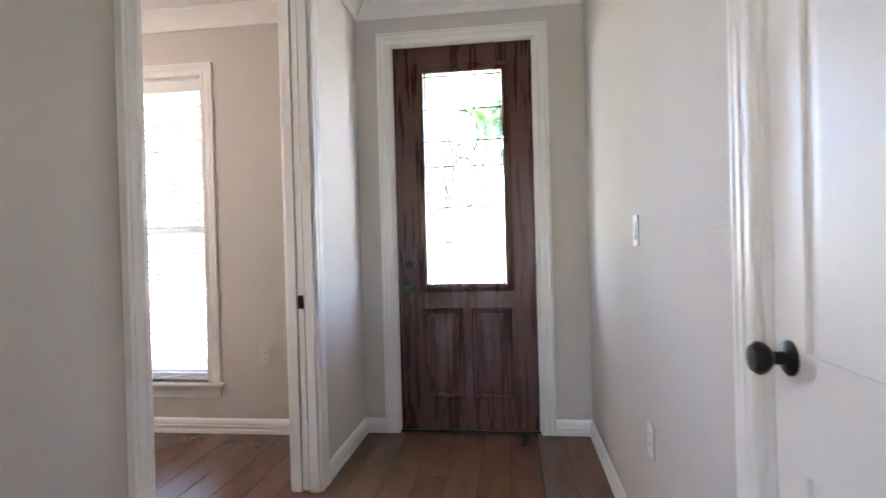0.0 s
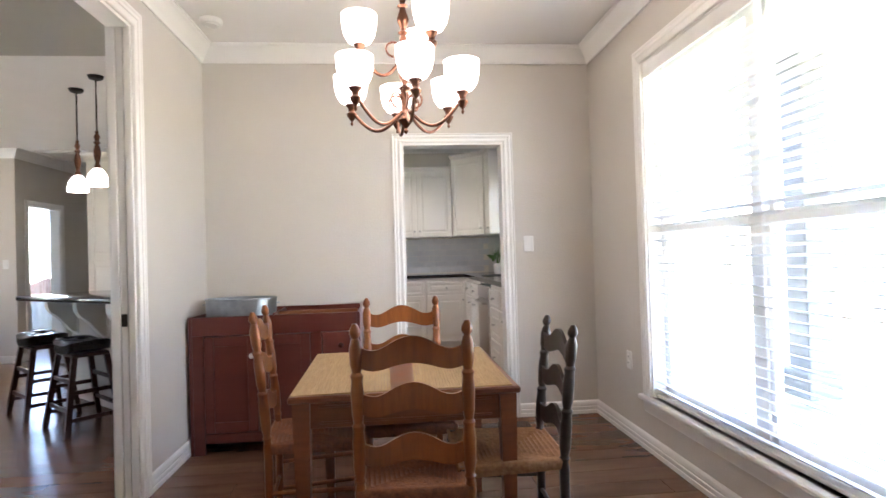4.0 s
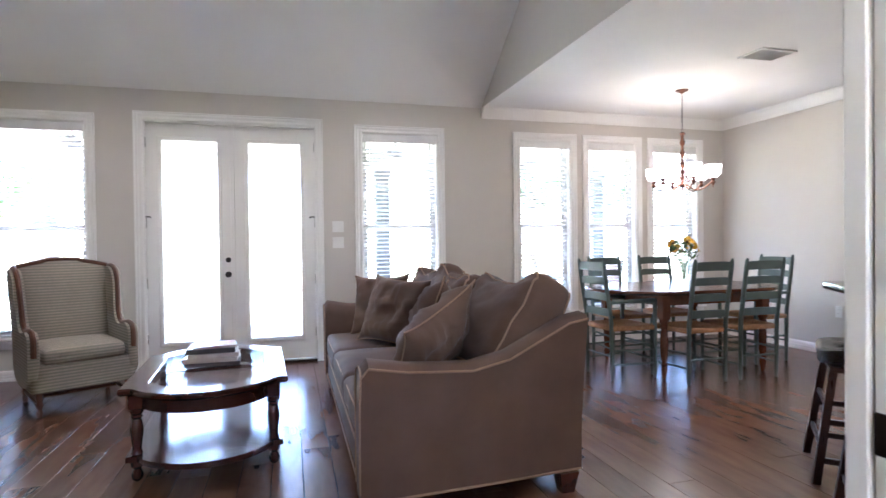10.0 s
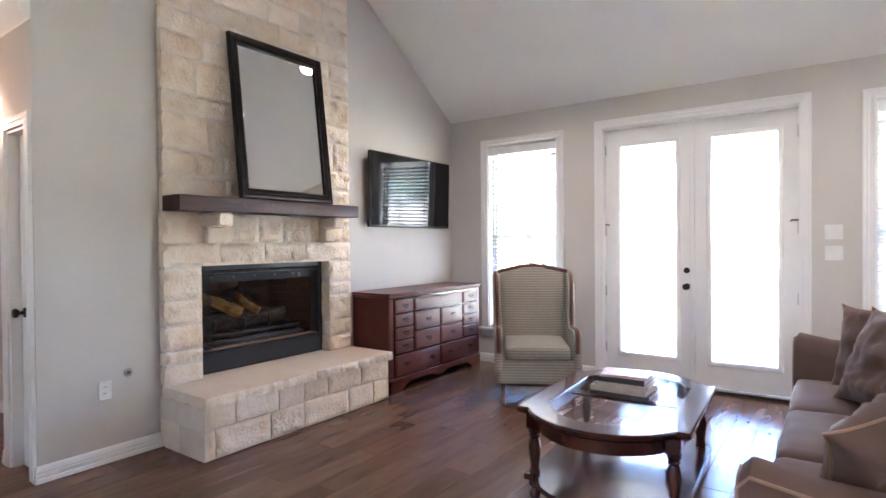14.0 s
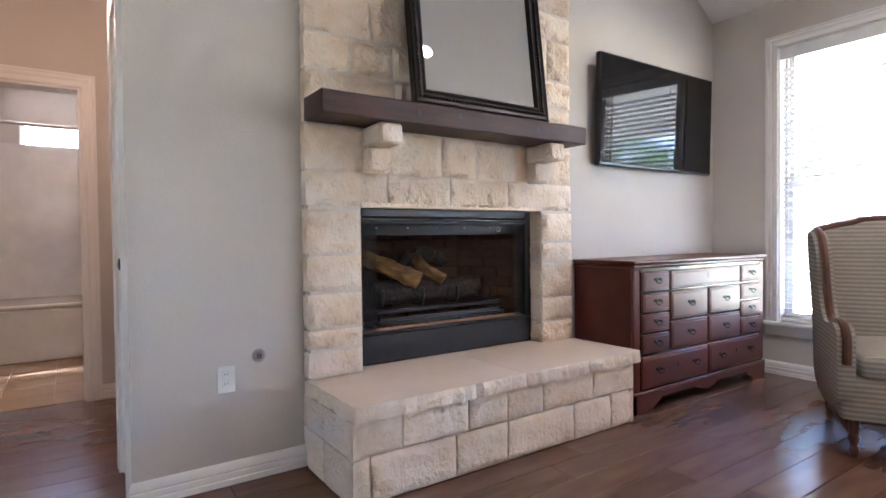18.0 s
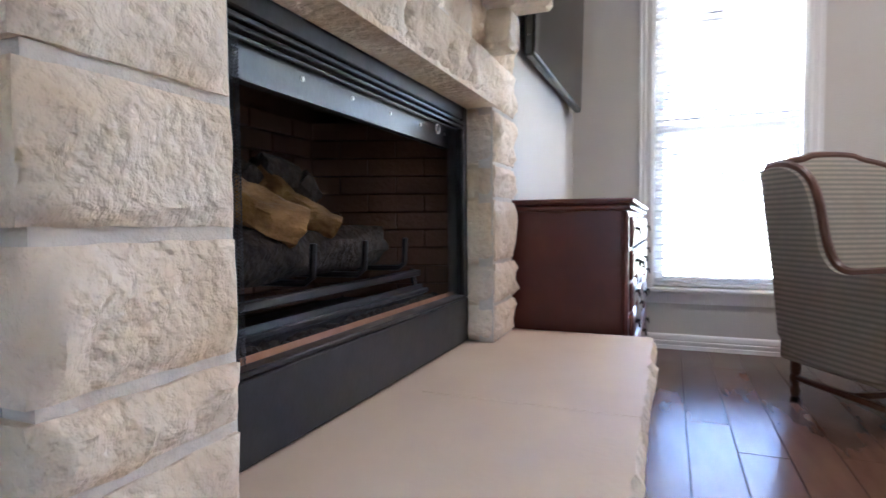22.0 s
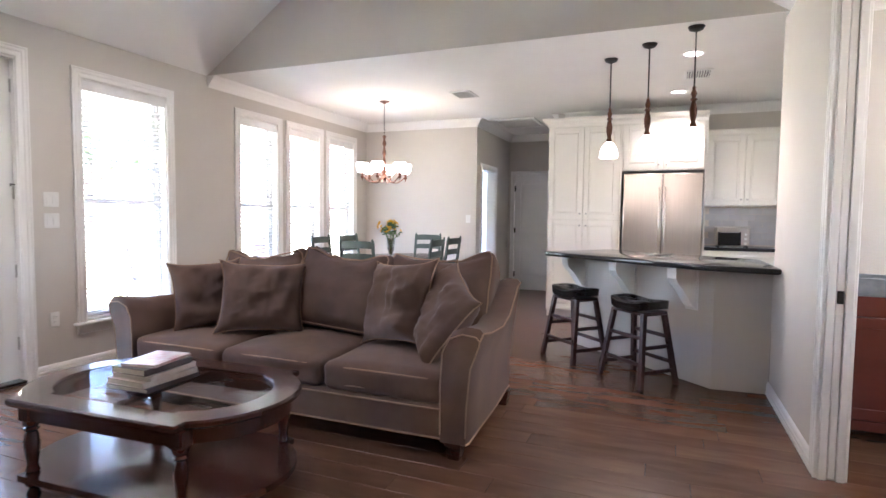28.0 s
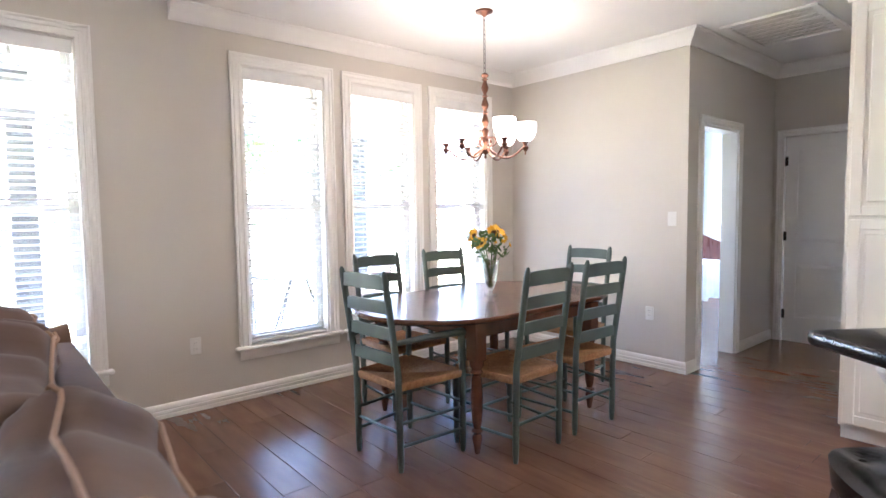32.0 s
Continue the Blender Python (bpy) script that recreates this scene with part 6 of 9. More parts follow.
def back_cushion(label, x, y, z, w, h, t, lean, turn, roll, sd):
    """A slouching boxed cushion: round edges, soft ears at the top corners, folds, piping along both edges."""
    m = Matrix.Translation((x, y, z)) @ pose(0, 0, 0, 0, 0, turn + 90) @ pose(0, 0, 0, 90 - lean, 0, 0) @ pose(0, 0, 0, 0, 0, roll)
    c = thing("back_cushion", label, "cushion", m, group="sofa back cushions")
    s = soft_box(w / 2, h / 2, t / 2, 0.085, 22, None, puff=0.05, wrinkle=0.0, seed=sd)

    def slump(p):
        u, v = 2 * p[0] / w, 2 * p[1] / h
        ear = 0.075 * max(0.0, abs(u) - 0.55) / 0.45 * max(0.0, v)
        fold = 0.016 * noise.noise(Vector((u * 2.2 + sd, v * 3.5, sd))) + 0.011 * noise.noise(Vector((u * 3 + v * 6, v * 2 - sd, p[2] * 9)))
        crease = 0.014 * noise.noise(Vector((u * 1.5 - sd, v * 9 + 3 * u, sd * 2))) * max(0.0, v + 0.5)
        return (p[0] * (1 - 0.03 * v), p[1] + ear - 0.03 * (1 - u * u) * max(0.0, v) + crease, p[2] * (1 - 0.16 * max(0.0, v)) + fold + crease)
    s.v = [slump(p) for p in s.v]
    smooth_part("cover", s, SUEDE, c)
    for sg in (1, -1):
        q = []
        hx, hy, r = w / 2 - 0.014, h / 2 - 0.014, 0.075
        for cx, cy, a0 in ((hx - r, hy - r, 0), (-hx + r, hy - r, 90), (-hx + r, -hy + r, 180), (hx - r, -hy + r, 270)):
            q += [(cx + r * math.cos(radians(a0 + 22.5 * k)), cy + r * math.sin(radians(a0 + 22.5 * k)), sg * (t / 2 - 0.026)) for k in range(5)]
        q = [p2 for p1, p3 in zip(q, q[1:] + q[:1]) for p2 in [tuple(p1[i] + (p3[i] - p1[i]) * k / 4 for i in range(3)) for k in range(4)]]
        part("piping", Shape().tube([slump(p) for p in q], 0.0055, 6, True), PIPING, c, "tan welt piping")
    return c


# loose back cushions and scatter cushions
BC, SC = "large brown boxed back cushion slouching on the sofa", "square brown scatter cushion with tan piping"
back_cushion(BC, -3.10, -2.58, 0.705, 0.76, 0.53, 0.24, 17, 0, 3, 1.0)
back_cushion(BC, -3.07, -1.84, 0.715, 0.76, 0.56, 0.24, 18, 0, -4, 2.0)
back_cushion("large brown boxed back cushion slumped over the sofa arm", -3.13, -1.10, 0.722, 0.80, 0.55, 0.29, 33, 0, 3, 3.0)
cushion(SC, -2.72, -2.80, 0.685, 0.50, 0.50, 0.17, 16, 52, 3, 4.0)
cushion(SC, -2.76, -2.33, 0.69, 0.60, 0.52, 0.19, 22, 34, -2, 5.0)
cushion(SC, -2.76, -1.23, 0.73, 0.54, 0.54, 0.20, 20, -20, 6, 6.0)
cushion("square brown scatter cushion tilted in the sofa corner", -2.68, -0.90, 0.69, 0.54, 0.52, 0.20, 30, -42, -24, 7.0)
for x in (0.45, -0.5):
    for y in (-1.22, 1.22):
        part("leg", Shape().add([(x - 0.05, y - 0.05, 0.1), (x + 0.05, y - 0.05, 0.1), (x + 0.05, y + 0.05, 0.1), (x - 0.05, y + 0.05, 0.1), (x - 0.032, y - 0.032, 0), (x + 0.032, y - 0.032, 0), (x + 0.032, y + 0.032, 0), (x - 0.032, y + 0.032, 0)],
                                [(3, 2, 1, 0), (4, 5, 6, 7), (0, 1, 5, 4), (1, 2, 6, 5), (2, 3, 7, 6), (3, 0, 4, 7)]), CHERRYD, so, "dark tapered block foot", 0)


# ---- lamps ----
def shade_profile(r, h):
    return [(r * 0.34, 0), (r * 0.62, h * 0.08), (r * 0.85, h * 0.3), (r * 0.97, h * 0.62), (r, h), (r * 0.97, h), (r * 0.93, h * 0.62), (r * 0.8, h * 0.32), (r * 0.55, h * 0.12), (r * 0.3, h * 0.06)]


def arm_unit(parent, ang, r, z0, zc, sr, sh):
    """A curved arm with a cup, finial and glass shade."""
    c, s_ = math.cos(ang), math.sin(ang)
    pts = []
    for k in range(13):
        t = k / 12
        q = r * (0.08 + 0.92 * t)
        z = z0 - 0.075 * math.sin(math.pi * min(1, t * 1.05)) + (zc - 0.035 - z0) * t ** 2
        pts.append((c * q, s_ * q, z))
    a = part("arm", Shape().tube(pts, 0.0075, 8), BRONZE, parent, "curved copper-bronze arm")
    curl = [(c * (0.045 + 0.032 * math.cos(b)) , s_ * (0.045 + 0.032 * math.cos(b)), z0 + 0.045 + 0.032 * math.sin(b)) for b in [k * 0.42 - 1.6 for k in range(13)]]
    part("scroll", Shape().tube(curl, 0.005, 6), BRONZE, a)
    m = pose(c * r, s_ * r, zc)
    part("cup", Shape().lathe([(0.003, -0.09), (0.007, -0.082), (0.004, -0.07), (0.012, -0.062), (0.022, -0.045), (0.024, -0.036), (0.014, -0.026), (0.016, -0.012), (0.026, 0), (0.028, 0.006), (0.02, 0.008)], 14, m), BRONZE, a)
    part("shade", Shape().lathe(shade_profile(sr, sh), 20, m @ pose(0, 0, 0.004), caps=False), SHADE, a, "glowing frosted glass bowl shade", 60)


def chandelier(label, x, y, tiers, top, chain_to, canopy=H, drop=0.10):
    """Column from the lowest tier up to top, then a chain to the canopy."""
    t = thing("chandelier", label, "chandelier", pose(x, y, 0))
    zb = tiers[0][2] - drop
    prof = [(0.003, zb), (0.012, zb + 0.012), (0.006, zb + 0.024), (0.024, zb + 0.045), (0.034, zb + 0.06), (0.018, zb + 0.08), (0.013, zb + 0.12), (0.02, zb + 0.18), (0.028, zb + 0.2), (0.012, zb + 0.215)]
    z = zb + 0.215
    while z < top - 0.08:
        prof += [(0.012, z + 0.01), (0.022, z + 0.03), (0.027, z + 0.05), (0.016, z + 0.085), (0.012, z + 0.1), (0.024, z + 0.108), (0.012, z + 0.116)]
        z += 0.118
    prof += [(0.03, top - 0.02), (0.02, top - 0.005), (0.006, top)]
    part("column", Shape().lathe(prof, 16), BRONZE, t, "turned copper-bronze column")
    for n, r, zc, sr, sh, off in tiers:
        for k in range(n):
            arm_unit(t, 2 * math.pi * k / n + off, r, zc - 0.03 - 0.5 * (drop - 0.10), zc, sr, sh)
    zz = top
    k = 0
    while zz < chain_to - 0.02:
        ln = [(0.009 * math.cos(a), 0, 0.02 * math.sin(a)) for a in [q * math.pi / 6 for q in range(12)]]
        s = Shape().tube([(pose(0, 0, zz + 0.02, 0, 0, 90 * (k % 2)) @ Vector(p)) for p in ln], 0.002, 5, True)
        part("chain_link", s, DKMETAL, t)
        zz += 0.033
        k += 1
    part("canopy", Shape().lathe([(0.006, chain_to - 0.02), (0.03, chain_to), (0.06, canopy - 0.012), (0.064, canopy - 0.001)], 18), BRONZE, t)
    return t


chandelier("nine-light copper-bronze chandelier with lit frosted bowls", -2.264, 2.625, [(6, 0.258, 1.872, 0.077, 0.128, 0.13), (3, 0.19, 2.10, 0.077, 0.128, 0.62)], 2.45, 2.72, drop=0.15)
chandelier("six-light copper-bronze chandelier with lit frosted bowls", -5.915, -3.03, [(6, 0.285, 1.815, 0.078, 0.13, 0.2)], 2.31, 2.72, drop=0.11)
for x, y, z, w in ((-2.264, 2.625, 1.98, 0.55), (-2.264, 2.625, 2.22, 0.33), (-5.915, -3.03, 1.86, 0.6)):
    point_lamp("chandelier_light", x, y, z, w, radius=0.24)
for x, y in ((-4.94, -0.16), (-4.59, 0.18), (-4.26, 0.52)):
    t = thing("pendant_lamp", "bronze rod pendant with a lit frosted bell shade", "pendant lamp", pose(x, y, 0), group="pendants over the bar")
    part("canopy", Shape().lathe([(0.012, 2.7), (0.05, 2.715), (0.062, 2.739)], 18), DKMETAL, t)
    part("rod", Shape().tube([(0, 0, 2.29), (0, 0, 2.715)], 0.006, 8), DKMETAL, t)
    part("turned_stem", Shape().lathe([(0.008, 1.980), (0.026, 1.985), (0.024, 2.005), (0.016, 2.025), (0.026, 2.080), (0.028, 2.120), (0.02, 2.160), (0.014, 2.180), (0.028, 2.195), (0.014, 2.210), (0.024, 2.240), (0.012, 2.270), (0.016, 2.285), (0.006, 2.295)], 16), BRONZE, t)
    part("shade", Shape().lathe([(0.083, 1.840), (0.081, 1.880), (0.07, 1.925), (0.045, 1.965), (0.022, 1.985), (0.02, 1.980), (0.042, 1.960), (0.066, 1.922), (0.078, 1.880), (0.08, 1.840)], 20, caps=False), SHADE, t, "glowing frosted bell shade", 60)
    point_lamp("pendant_light", x, y, 1.77, 0.13, radius=0.06)


def recessed(x, y, z, ax=0.0):
    t = thing("recessed_light", "round white recessed ceiling light, lit", "ceiling light", Matrix.Translation((x, y, z)) @ pose(0, 0, 0, ax), group="recessed lights")
    part("trim_ring", Shape().lathe([(0.095, -0.001), (0.093, -0.006), (0.075, -0.006), (0.07, 0.002)], 24, caps=False), TRIM, t)
    part("lens", Shape().lathe([(0.072, -0.004), (0.04, -0.006), (0.004, -0.006)], 24), LENS, t)


slope = -math.degrees(math.atan(SLOPE))
for x in (-3.0, -1.33, 0.01):
    y = -2.98
    recessed(x, y, H + SLOPE * (y - S) - 0.001, -slope)
    sp = new("recessed_spot", bpy.data.lights.new("recessed_spot", "SPOT"))
    sp.data.energy, sp.data.color, sp.data.spot_size, sp.data.spot_blend, sp.data.shadow_soft_size = 1.9, (1, 0.86, 0.68), radians(120), 0.8, 0.06
    sp.matrix_world = look((x, y, H + SLOPE * (y - S) - 0.04), (x, y, 0))
for x, y in ((-4.995, 0.53), (-6.55, 0.44), (-6.2, 2.6)):
    recessed(x, y, H - 0.001)
    sp = new("recessed_spot", bpy.data.lights.new("recessed_spot", "SPOT"))
    sp.data.energy, sp.data.color, sp.data.spot_size, sp.data.spot_blend, sp.data.shadow_soft_size = 1.6, (1, 0.86, 0.68), radians(130), 0.8, 0.06
    sp.matrix_world = look((x, y, H - 0.04), (x, y, 0))


# ---- ladder-back chairs ----
def slat_shape(w, z, y, h, wave):
    """A shaped back slat between posts; the profile runs in x."""
    s = Shape()
    n = 18
    top, bot = [], []
    for i in range(n + 1):
        u = 2 * i / n - 1
        a = abs(u)
        if wave:
            up = 0.034 * math.cos(min(1, a / 0.55) * math.pi / 2) if a < 0.55 else -0.010 * math.sin((a - 0.55) / 0.45 * math.pi)
            dn = 0.016 * math.cos(min(1, a / 0.5) * math.pi / 2) if a < 0.5 else -0.008 * math.sin((a - 0.5) / 0.5 * math.pi)
        else:
            up = 0.008 * (1 - u ** 4) - (0.012 if a > 0.93 else 0)
            dn = 0.004 * (1 - u * u)
        bow = -0.016 * (1 - u * u)
        top.append((u * w / 2, y + bow, z + h / 2 + up))
        bot.append((u * w / 2, y + bow, z - h / 2 + dn))
    k = n + 1
    off = lambda L, d: [(p[0], p[1] + d, p[2]) for p in L]
    v = off(top, -0.007) + off(bot, -0.007) + off(top, 0.007) + off(bot, 0.007)
    f = []
    for i in range(n):
        f += [(i, i + 1, k + i + 1, k + i), (2 * k + i, 3 * k + i, 3 * k + i + 1, 2 * k + i + 1), (i, 2 * k + i, 2 * k + i + 1, i + 1), (k + i, k + i + 1, 3 * k + i + 1, 3 * k + i)]
    f += [(0, k, 3 * k, 2 * k), (n, 2 * k + n, 3 * k + n, k + n)]
    return s.add(v, f)


def rush_seat(wf, wb, d, z, mat, parent, label):
    """Four woven triangles meeting in the middle, with strands."""
    s = Shape()
    n = 12
    corners = [Vector((-wb / 2, -d / 2, 0)), Vector((wb / 2, -d / 2, 0)), Vector((wf / 2, d / 2, 0)), Vector((-wf / 2, d / 2, 0))]
    mid = Vector((0, 0, 0))
    for a in range(4):
        p, q = corners[a], corners[(a + 1) % 4]
        for k in range(n):
            t0, t1 = k / n, (k + 1) / n
            tm = (t0 + t1) / 2
            def at(t, e, up):
                b = (p.lerp(mid, t)).lerp(q.lerp(mid, t), e)
                return (b.x, b.y, z + up - 0.022 * (1 - (1 - t) ** 2) + 0.012 * (1 - abs(2 * e - 1)) * 0)
            v = [at(t0, 0, 0.0), at(t0, 1, 0.0), at(tm, 1, 0.006), at(tm, 0, 0.006), at(t1, 1, 0.0), at(t1, 0, 0.0)]
            s.add(v, [(0, 1, 2, 3), (3, 2, 4, 5)])
    v = [(c.x, c.y, z) for c in corners] + [(c.x * 0.98, c.y * 0.98, z - 0.035) for c in corners]
    s.add(v, [(4, 5, 6, 7), (0, 1, 5, 4), (1, 2, 6, 5), (2, 3, 7, 6), (3, 0, 4, 7)])
    joined(part("seat", s, mat, parent, label, 20).data, 0.0006)


def post(x, y, lean, prof, parent, mat, name="post"):
    """A turned post; lean: how far its top goes back."""
    s = Shape().lathe(prof, 10)
    zt = prof[-1][1]
    s.v = [(p[0] + x, p[1] + y - lean * max(0, (p[2] - 0.42) / (zt - 0.42)) ** 1.2 if zt > 0.6 else p[1] + y, p[2]) for p in s.v]
    part(name, s, mat, parent)


OAKP = [(0.013, 0), (0.017, 0.02), (0.018, 0.4), (0.019, 0.44), (0.015, 0.47), (0.02, 0.48), (0.015, 0.49), (0.021, 0.52), (0.022, 0.60), (0.018, 0.64), (0.022, 0.655), (0.015, 0.665), (0.02, 0.69), (0.022, 0.76), (0.018, 0.80), (0.022, 0.815), (0.015, 0.825), (0.021, 0.85), (0.022, 0.90), (0.015, 0.925), (0.011, 0.932), (0.019, 0.945), (0.018, 0.958), (0.008, 0.978)]
OAKF = [(0.013, 0), (0.018, 0.02), (0.019, 0.30), (0.015, 0.32), (0.021, 0.335), (0.02, 0.42), (0.016, 0.45)]


def oak_chair(m, wood, seat, label, h=1.0):
    """Back posts at y = -0.19, front at +0.19; it faces +y."""
    c = thing("dining_chair", label, "chair", m, group="chairs round the small table")
    for x in (-0.18, 0.18):
        post(x, -0.19, 0.05, [(r, z * h) for r, z in OAKP], c, wood, "back_post")
        post(x * 1.2, 0.19, 0, OAKF, c, wood, "front_leg")
    for k, z in enumerate((0.565, 0.725, 0.87)):
        part("back_slat", slat_shape(0.33, z * h, -0.19 - 0.05 * ((z * h - 0.42) / 0.56) ** 1.2, 0.065, True), wood, c)
    rush_seat(0.46, 0.38, 0.42, 0.45, seat, c, "woven rush seat")
    for z in (0.14, 0.26):
        for x in (-1, 1):
            part("side_rung", Shape().tube([(x * 0.18, -0.19, z), (x * 0.216, 0.19, z)], [0.009, 0.011], 8), wood, c)
        part("front_rung", Shape().tube([(-0.216, 0.19, z + 0.03), (0, 0.19, z + 0.03), (0.216, 0.19, z + 0.03)], [0.009, 0.014, 0.009], 8), wood, c)
    part("back_rung", Shape().tube([(-0.18, -0.19, 0.2), (0.18, -0.19, 0.2)], 0.009, 8), wood, c)
    return c


oak_chair(pose(-1.885, 2.615, 0, 0, 0, 87), OAK, RUSHD, "honey oak ladder-back chair with a dark rush seat")
oak_chair(pose(-2.395, 2.195, 0, 0, 0, 5), OAK, RUSHD, "honey oak ladder-back chair with a reddish rush seat")
oak_chair(pose(-2.53, 2.59, 0, 0, 0, -90), OAK, RUSHD, "honey oak ladder-back chair pushed in at the table")
oak_chair(pose(-2.04, 2.97, 0, 0, 0, 179), DARKCH, RUSH, "dark stained spool-turned ladder-back chair with a pale rush seat", 0.94)

# small square table
dt = thing("dining_table", "square reddish wooden table with straight legs", "table", pose(-2.31, 2.585, 0))
part("tabletop", Shape().bbox(-0.45, 0.45, -0.42, 0.42, 0.678, 0.702, 0.006), TABLEW, dt)
for a, b, c, d in ((-0.40, 0.40, -0.385, -0.365), (-0.40, 0.40, 0.365, 0.385), (-0.415, -0.395, -0.365, 0.365), (0.395, 0.415, -0.365, 0.365)):
    ap = part("apron", Shape().bbox(a, b, c, d, 0.585, 0.678, 0.003), TABLEW, dt)
    q = Shape()
    if b - a > 0.5:
        sy = -1 if c < 0 else 1
        yy = c if c < 0 else d
        q.bbox(a + 0.06, b - 0.06, yy - 0.004, yy + 0.004, 0.60, 0.608, 0.002).bbox(a + 0.06, b - 0.06, yy - 0.004, yy + 0.004, 0.655, 0.663, 0.002)
    else:
        xx = a if a < 0 else b
        q.bbox(xx - 0.004, xx + 0.004, c + 0.05, d - 0.05, 0.60, 0.608, 0.002).bbox(xx - 0.004, xx + 0.004, c + 0.05, d - 0.05, 0.655, 0.663, 0.002)
    part("apron_moulding", q, TABLEW, ap)
for x in (-0.405, 0.405):
    for y in (-0.375, 0.375):
        s = Shape()
        s.add([(x + sx * w, y + sy * w, z) for z, w in ((0, 0.017), (0.56, 0.029), (0.678, 0.031)) for sx, sy in ((-1, -1), (1, -1), (1, 1), (-1, 1))],
              [(3, 2, 1, 0), (8, 9, 10, 11)] + [(r * 4 + i, r * 4 + (i + 1) % 4, r * 4 + 4 + (i + 1) % 4, r * 4 + 4 + i) for r in range(2) for i in range(4)])
        part("leg", s, TABLEW, dt, smooth=0)
for y, rz in ((-0.24, 1), (0.22, -1)):
    r = thing("placemat", "rectangular woven straw mat on the table", "placemat", pose(-2.31, 2.585 + y, 0.7025, 0, 0, rz), group="straw mats")
    s = Shape()
    ny, hgt = 30, 0.36
    for k in range(ny):
        y0, y1 = -hgt / 2 + hgt * k / ny, -hgt / 2 + hgt * (k + 0.9) / ny
        s.box(-0.43, 0.43, y0, y1, 0, 0.0035)
    part("weave", s, RUNNER, r, smooth=0)

# ---- dry sink cabinet ----
hu = thing("dry_sink", "reddish-brown wooden dry sink cabinet with an open tray top", "cabinet", pose(-3.93, 1.25, 0))
W, Dp = 1.08, 0.43
for nm, bx in (("side_panel", (0, Dp, 0, 0.02, 0, 0.84)), ("side_panel", (0, Dp, W - 0.02, W, 0, 0.84)), ("back_panel", (0, 0.016, 0.02, W - 0.02, 0.08, 0.86)), ("tray_floor", (0.016, Dp - 0.018, 0.02, W - 0.02, 0.70, 0.716)),
               ("front_board", (Dp - 0.018, Dp, 0.02, W - 0.02, 0.725, 0.84)), ("cabinet_floor", (0.016, Dp - 0.02, 0.02, W - 0.02, 0.09, 0.106)), ("divider", (0.016, Dp - 0.02, 0.79, 0.81, 0.106, 0.70)), ("tray_divider", (0.016, Dp - 0.018, 0.52, 0.535, 0.716, 0.85)),
               ("stile", (Dp - 0.02, Dp, 0.02, 0.09, 0.0, 0.725)), ("stile", (Dp - 0.02, Dp, 0.76, 0.83, 0.0, 0.725)), ("stile", (Dp - 0.02, Dp, W - 0.06, W - 0.02, 0.0, 0.725)), ("bottom_rail", (Dp - 0.02, Dp, 0.09, 0.76, 0.07, 0.13)), ("drawer_rail", (Dp - 0.02, Dp, 0.83, W - 0.06, 0.52, 0.55))):
    part(nm, Shape().bbox(*bx, 0.003), CHERRY, hu)
for a, b in ((0.095, 0.423), (0.43, 0.756)):
    d = part("door", Shape().bbox(Dp - 0.016, Dp + 0.002, a, b, 0.135, 0.72, 0.003), CHERRY, hu)
    s = Shape()
    for c0, c1, z0, z1 in ((a, a + 0.06, 0.135, 0.72), (b - 0.06, b, 0.135, 0.72), (a + 0.06, b - 0.06, 0.135, 0.20), (a + 0.06, b - 0.06, 0.66, 0.72)):
        s.bbox(Dp, Dp + 0.012, c0, c1, z0, z1, 0.003)
    part("door_frame", s, CHERRY, d)
    ky = b - 0.03 if a < 0.2 else a + 0.03
    part("knob", Shape().lathe([(0.006, 0), (0.006, 0.01), (0.015, 0.016), (0.017, 0.024), (0.012, 0.032), (0.003, 0.034)], 12, pose(Dp + 0.012, ky, 0.60, 0, 90, 0)), CERAMIC, d, "white porcelain knob")
d = part("drawer", Shape().bbox(Dp - 0.016, Dp + 0.004, 0.835, W - 0.065, 0.555, 0.72, 0.004), CHERRY, hu)
part("knob", Shape().lathe([(0.006, 0), (0.006, 0.01), (0.015, 0.016), (0.016, 0.024), (0.003, 0.032)], 12, pose(Dp + 0.004, 0.955, 0.64, 0, 90, 0)), CHERRYD, d)
part("front_tray_strip", Shape().bbox(Dp - 0.13, Dp - 0.115, 0.54, W - 0.02, 0.716, 0.853, 0.003), TABLEW, hu, "lighter wooden tray divider")


def oval(s, rx, ry, z0, z1, t=0.004, n=36, flare=1.0):
    p = [(math.cos(2 * math.pi * i / n), math.sin(2 * math.pi * i / n)) for i in range(n)]
    rings = [[(c * (rx - t), d * (ry - t), z0 + t) for c, d in p], [(c * (rx * flare - t), d * (ry * flare - t), z1) for c, d in p], [(c * rx * flare, d * ry * flare, z1) for c, d in p], [(c * rx, d * ry, z0) for c, d in p]]
    v = [q for r in rings for q in r]
    return s.add(v, [(r * n + i, r * n + (i + 1) % n, (r + 1) * n + (i + 1) % n, (r + 1) * n + i) for r in range(3) for i in range(n)] + [tuple(range(n)), tuple(3 * n + i for i in range(n))[::-1]])


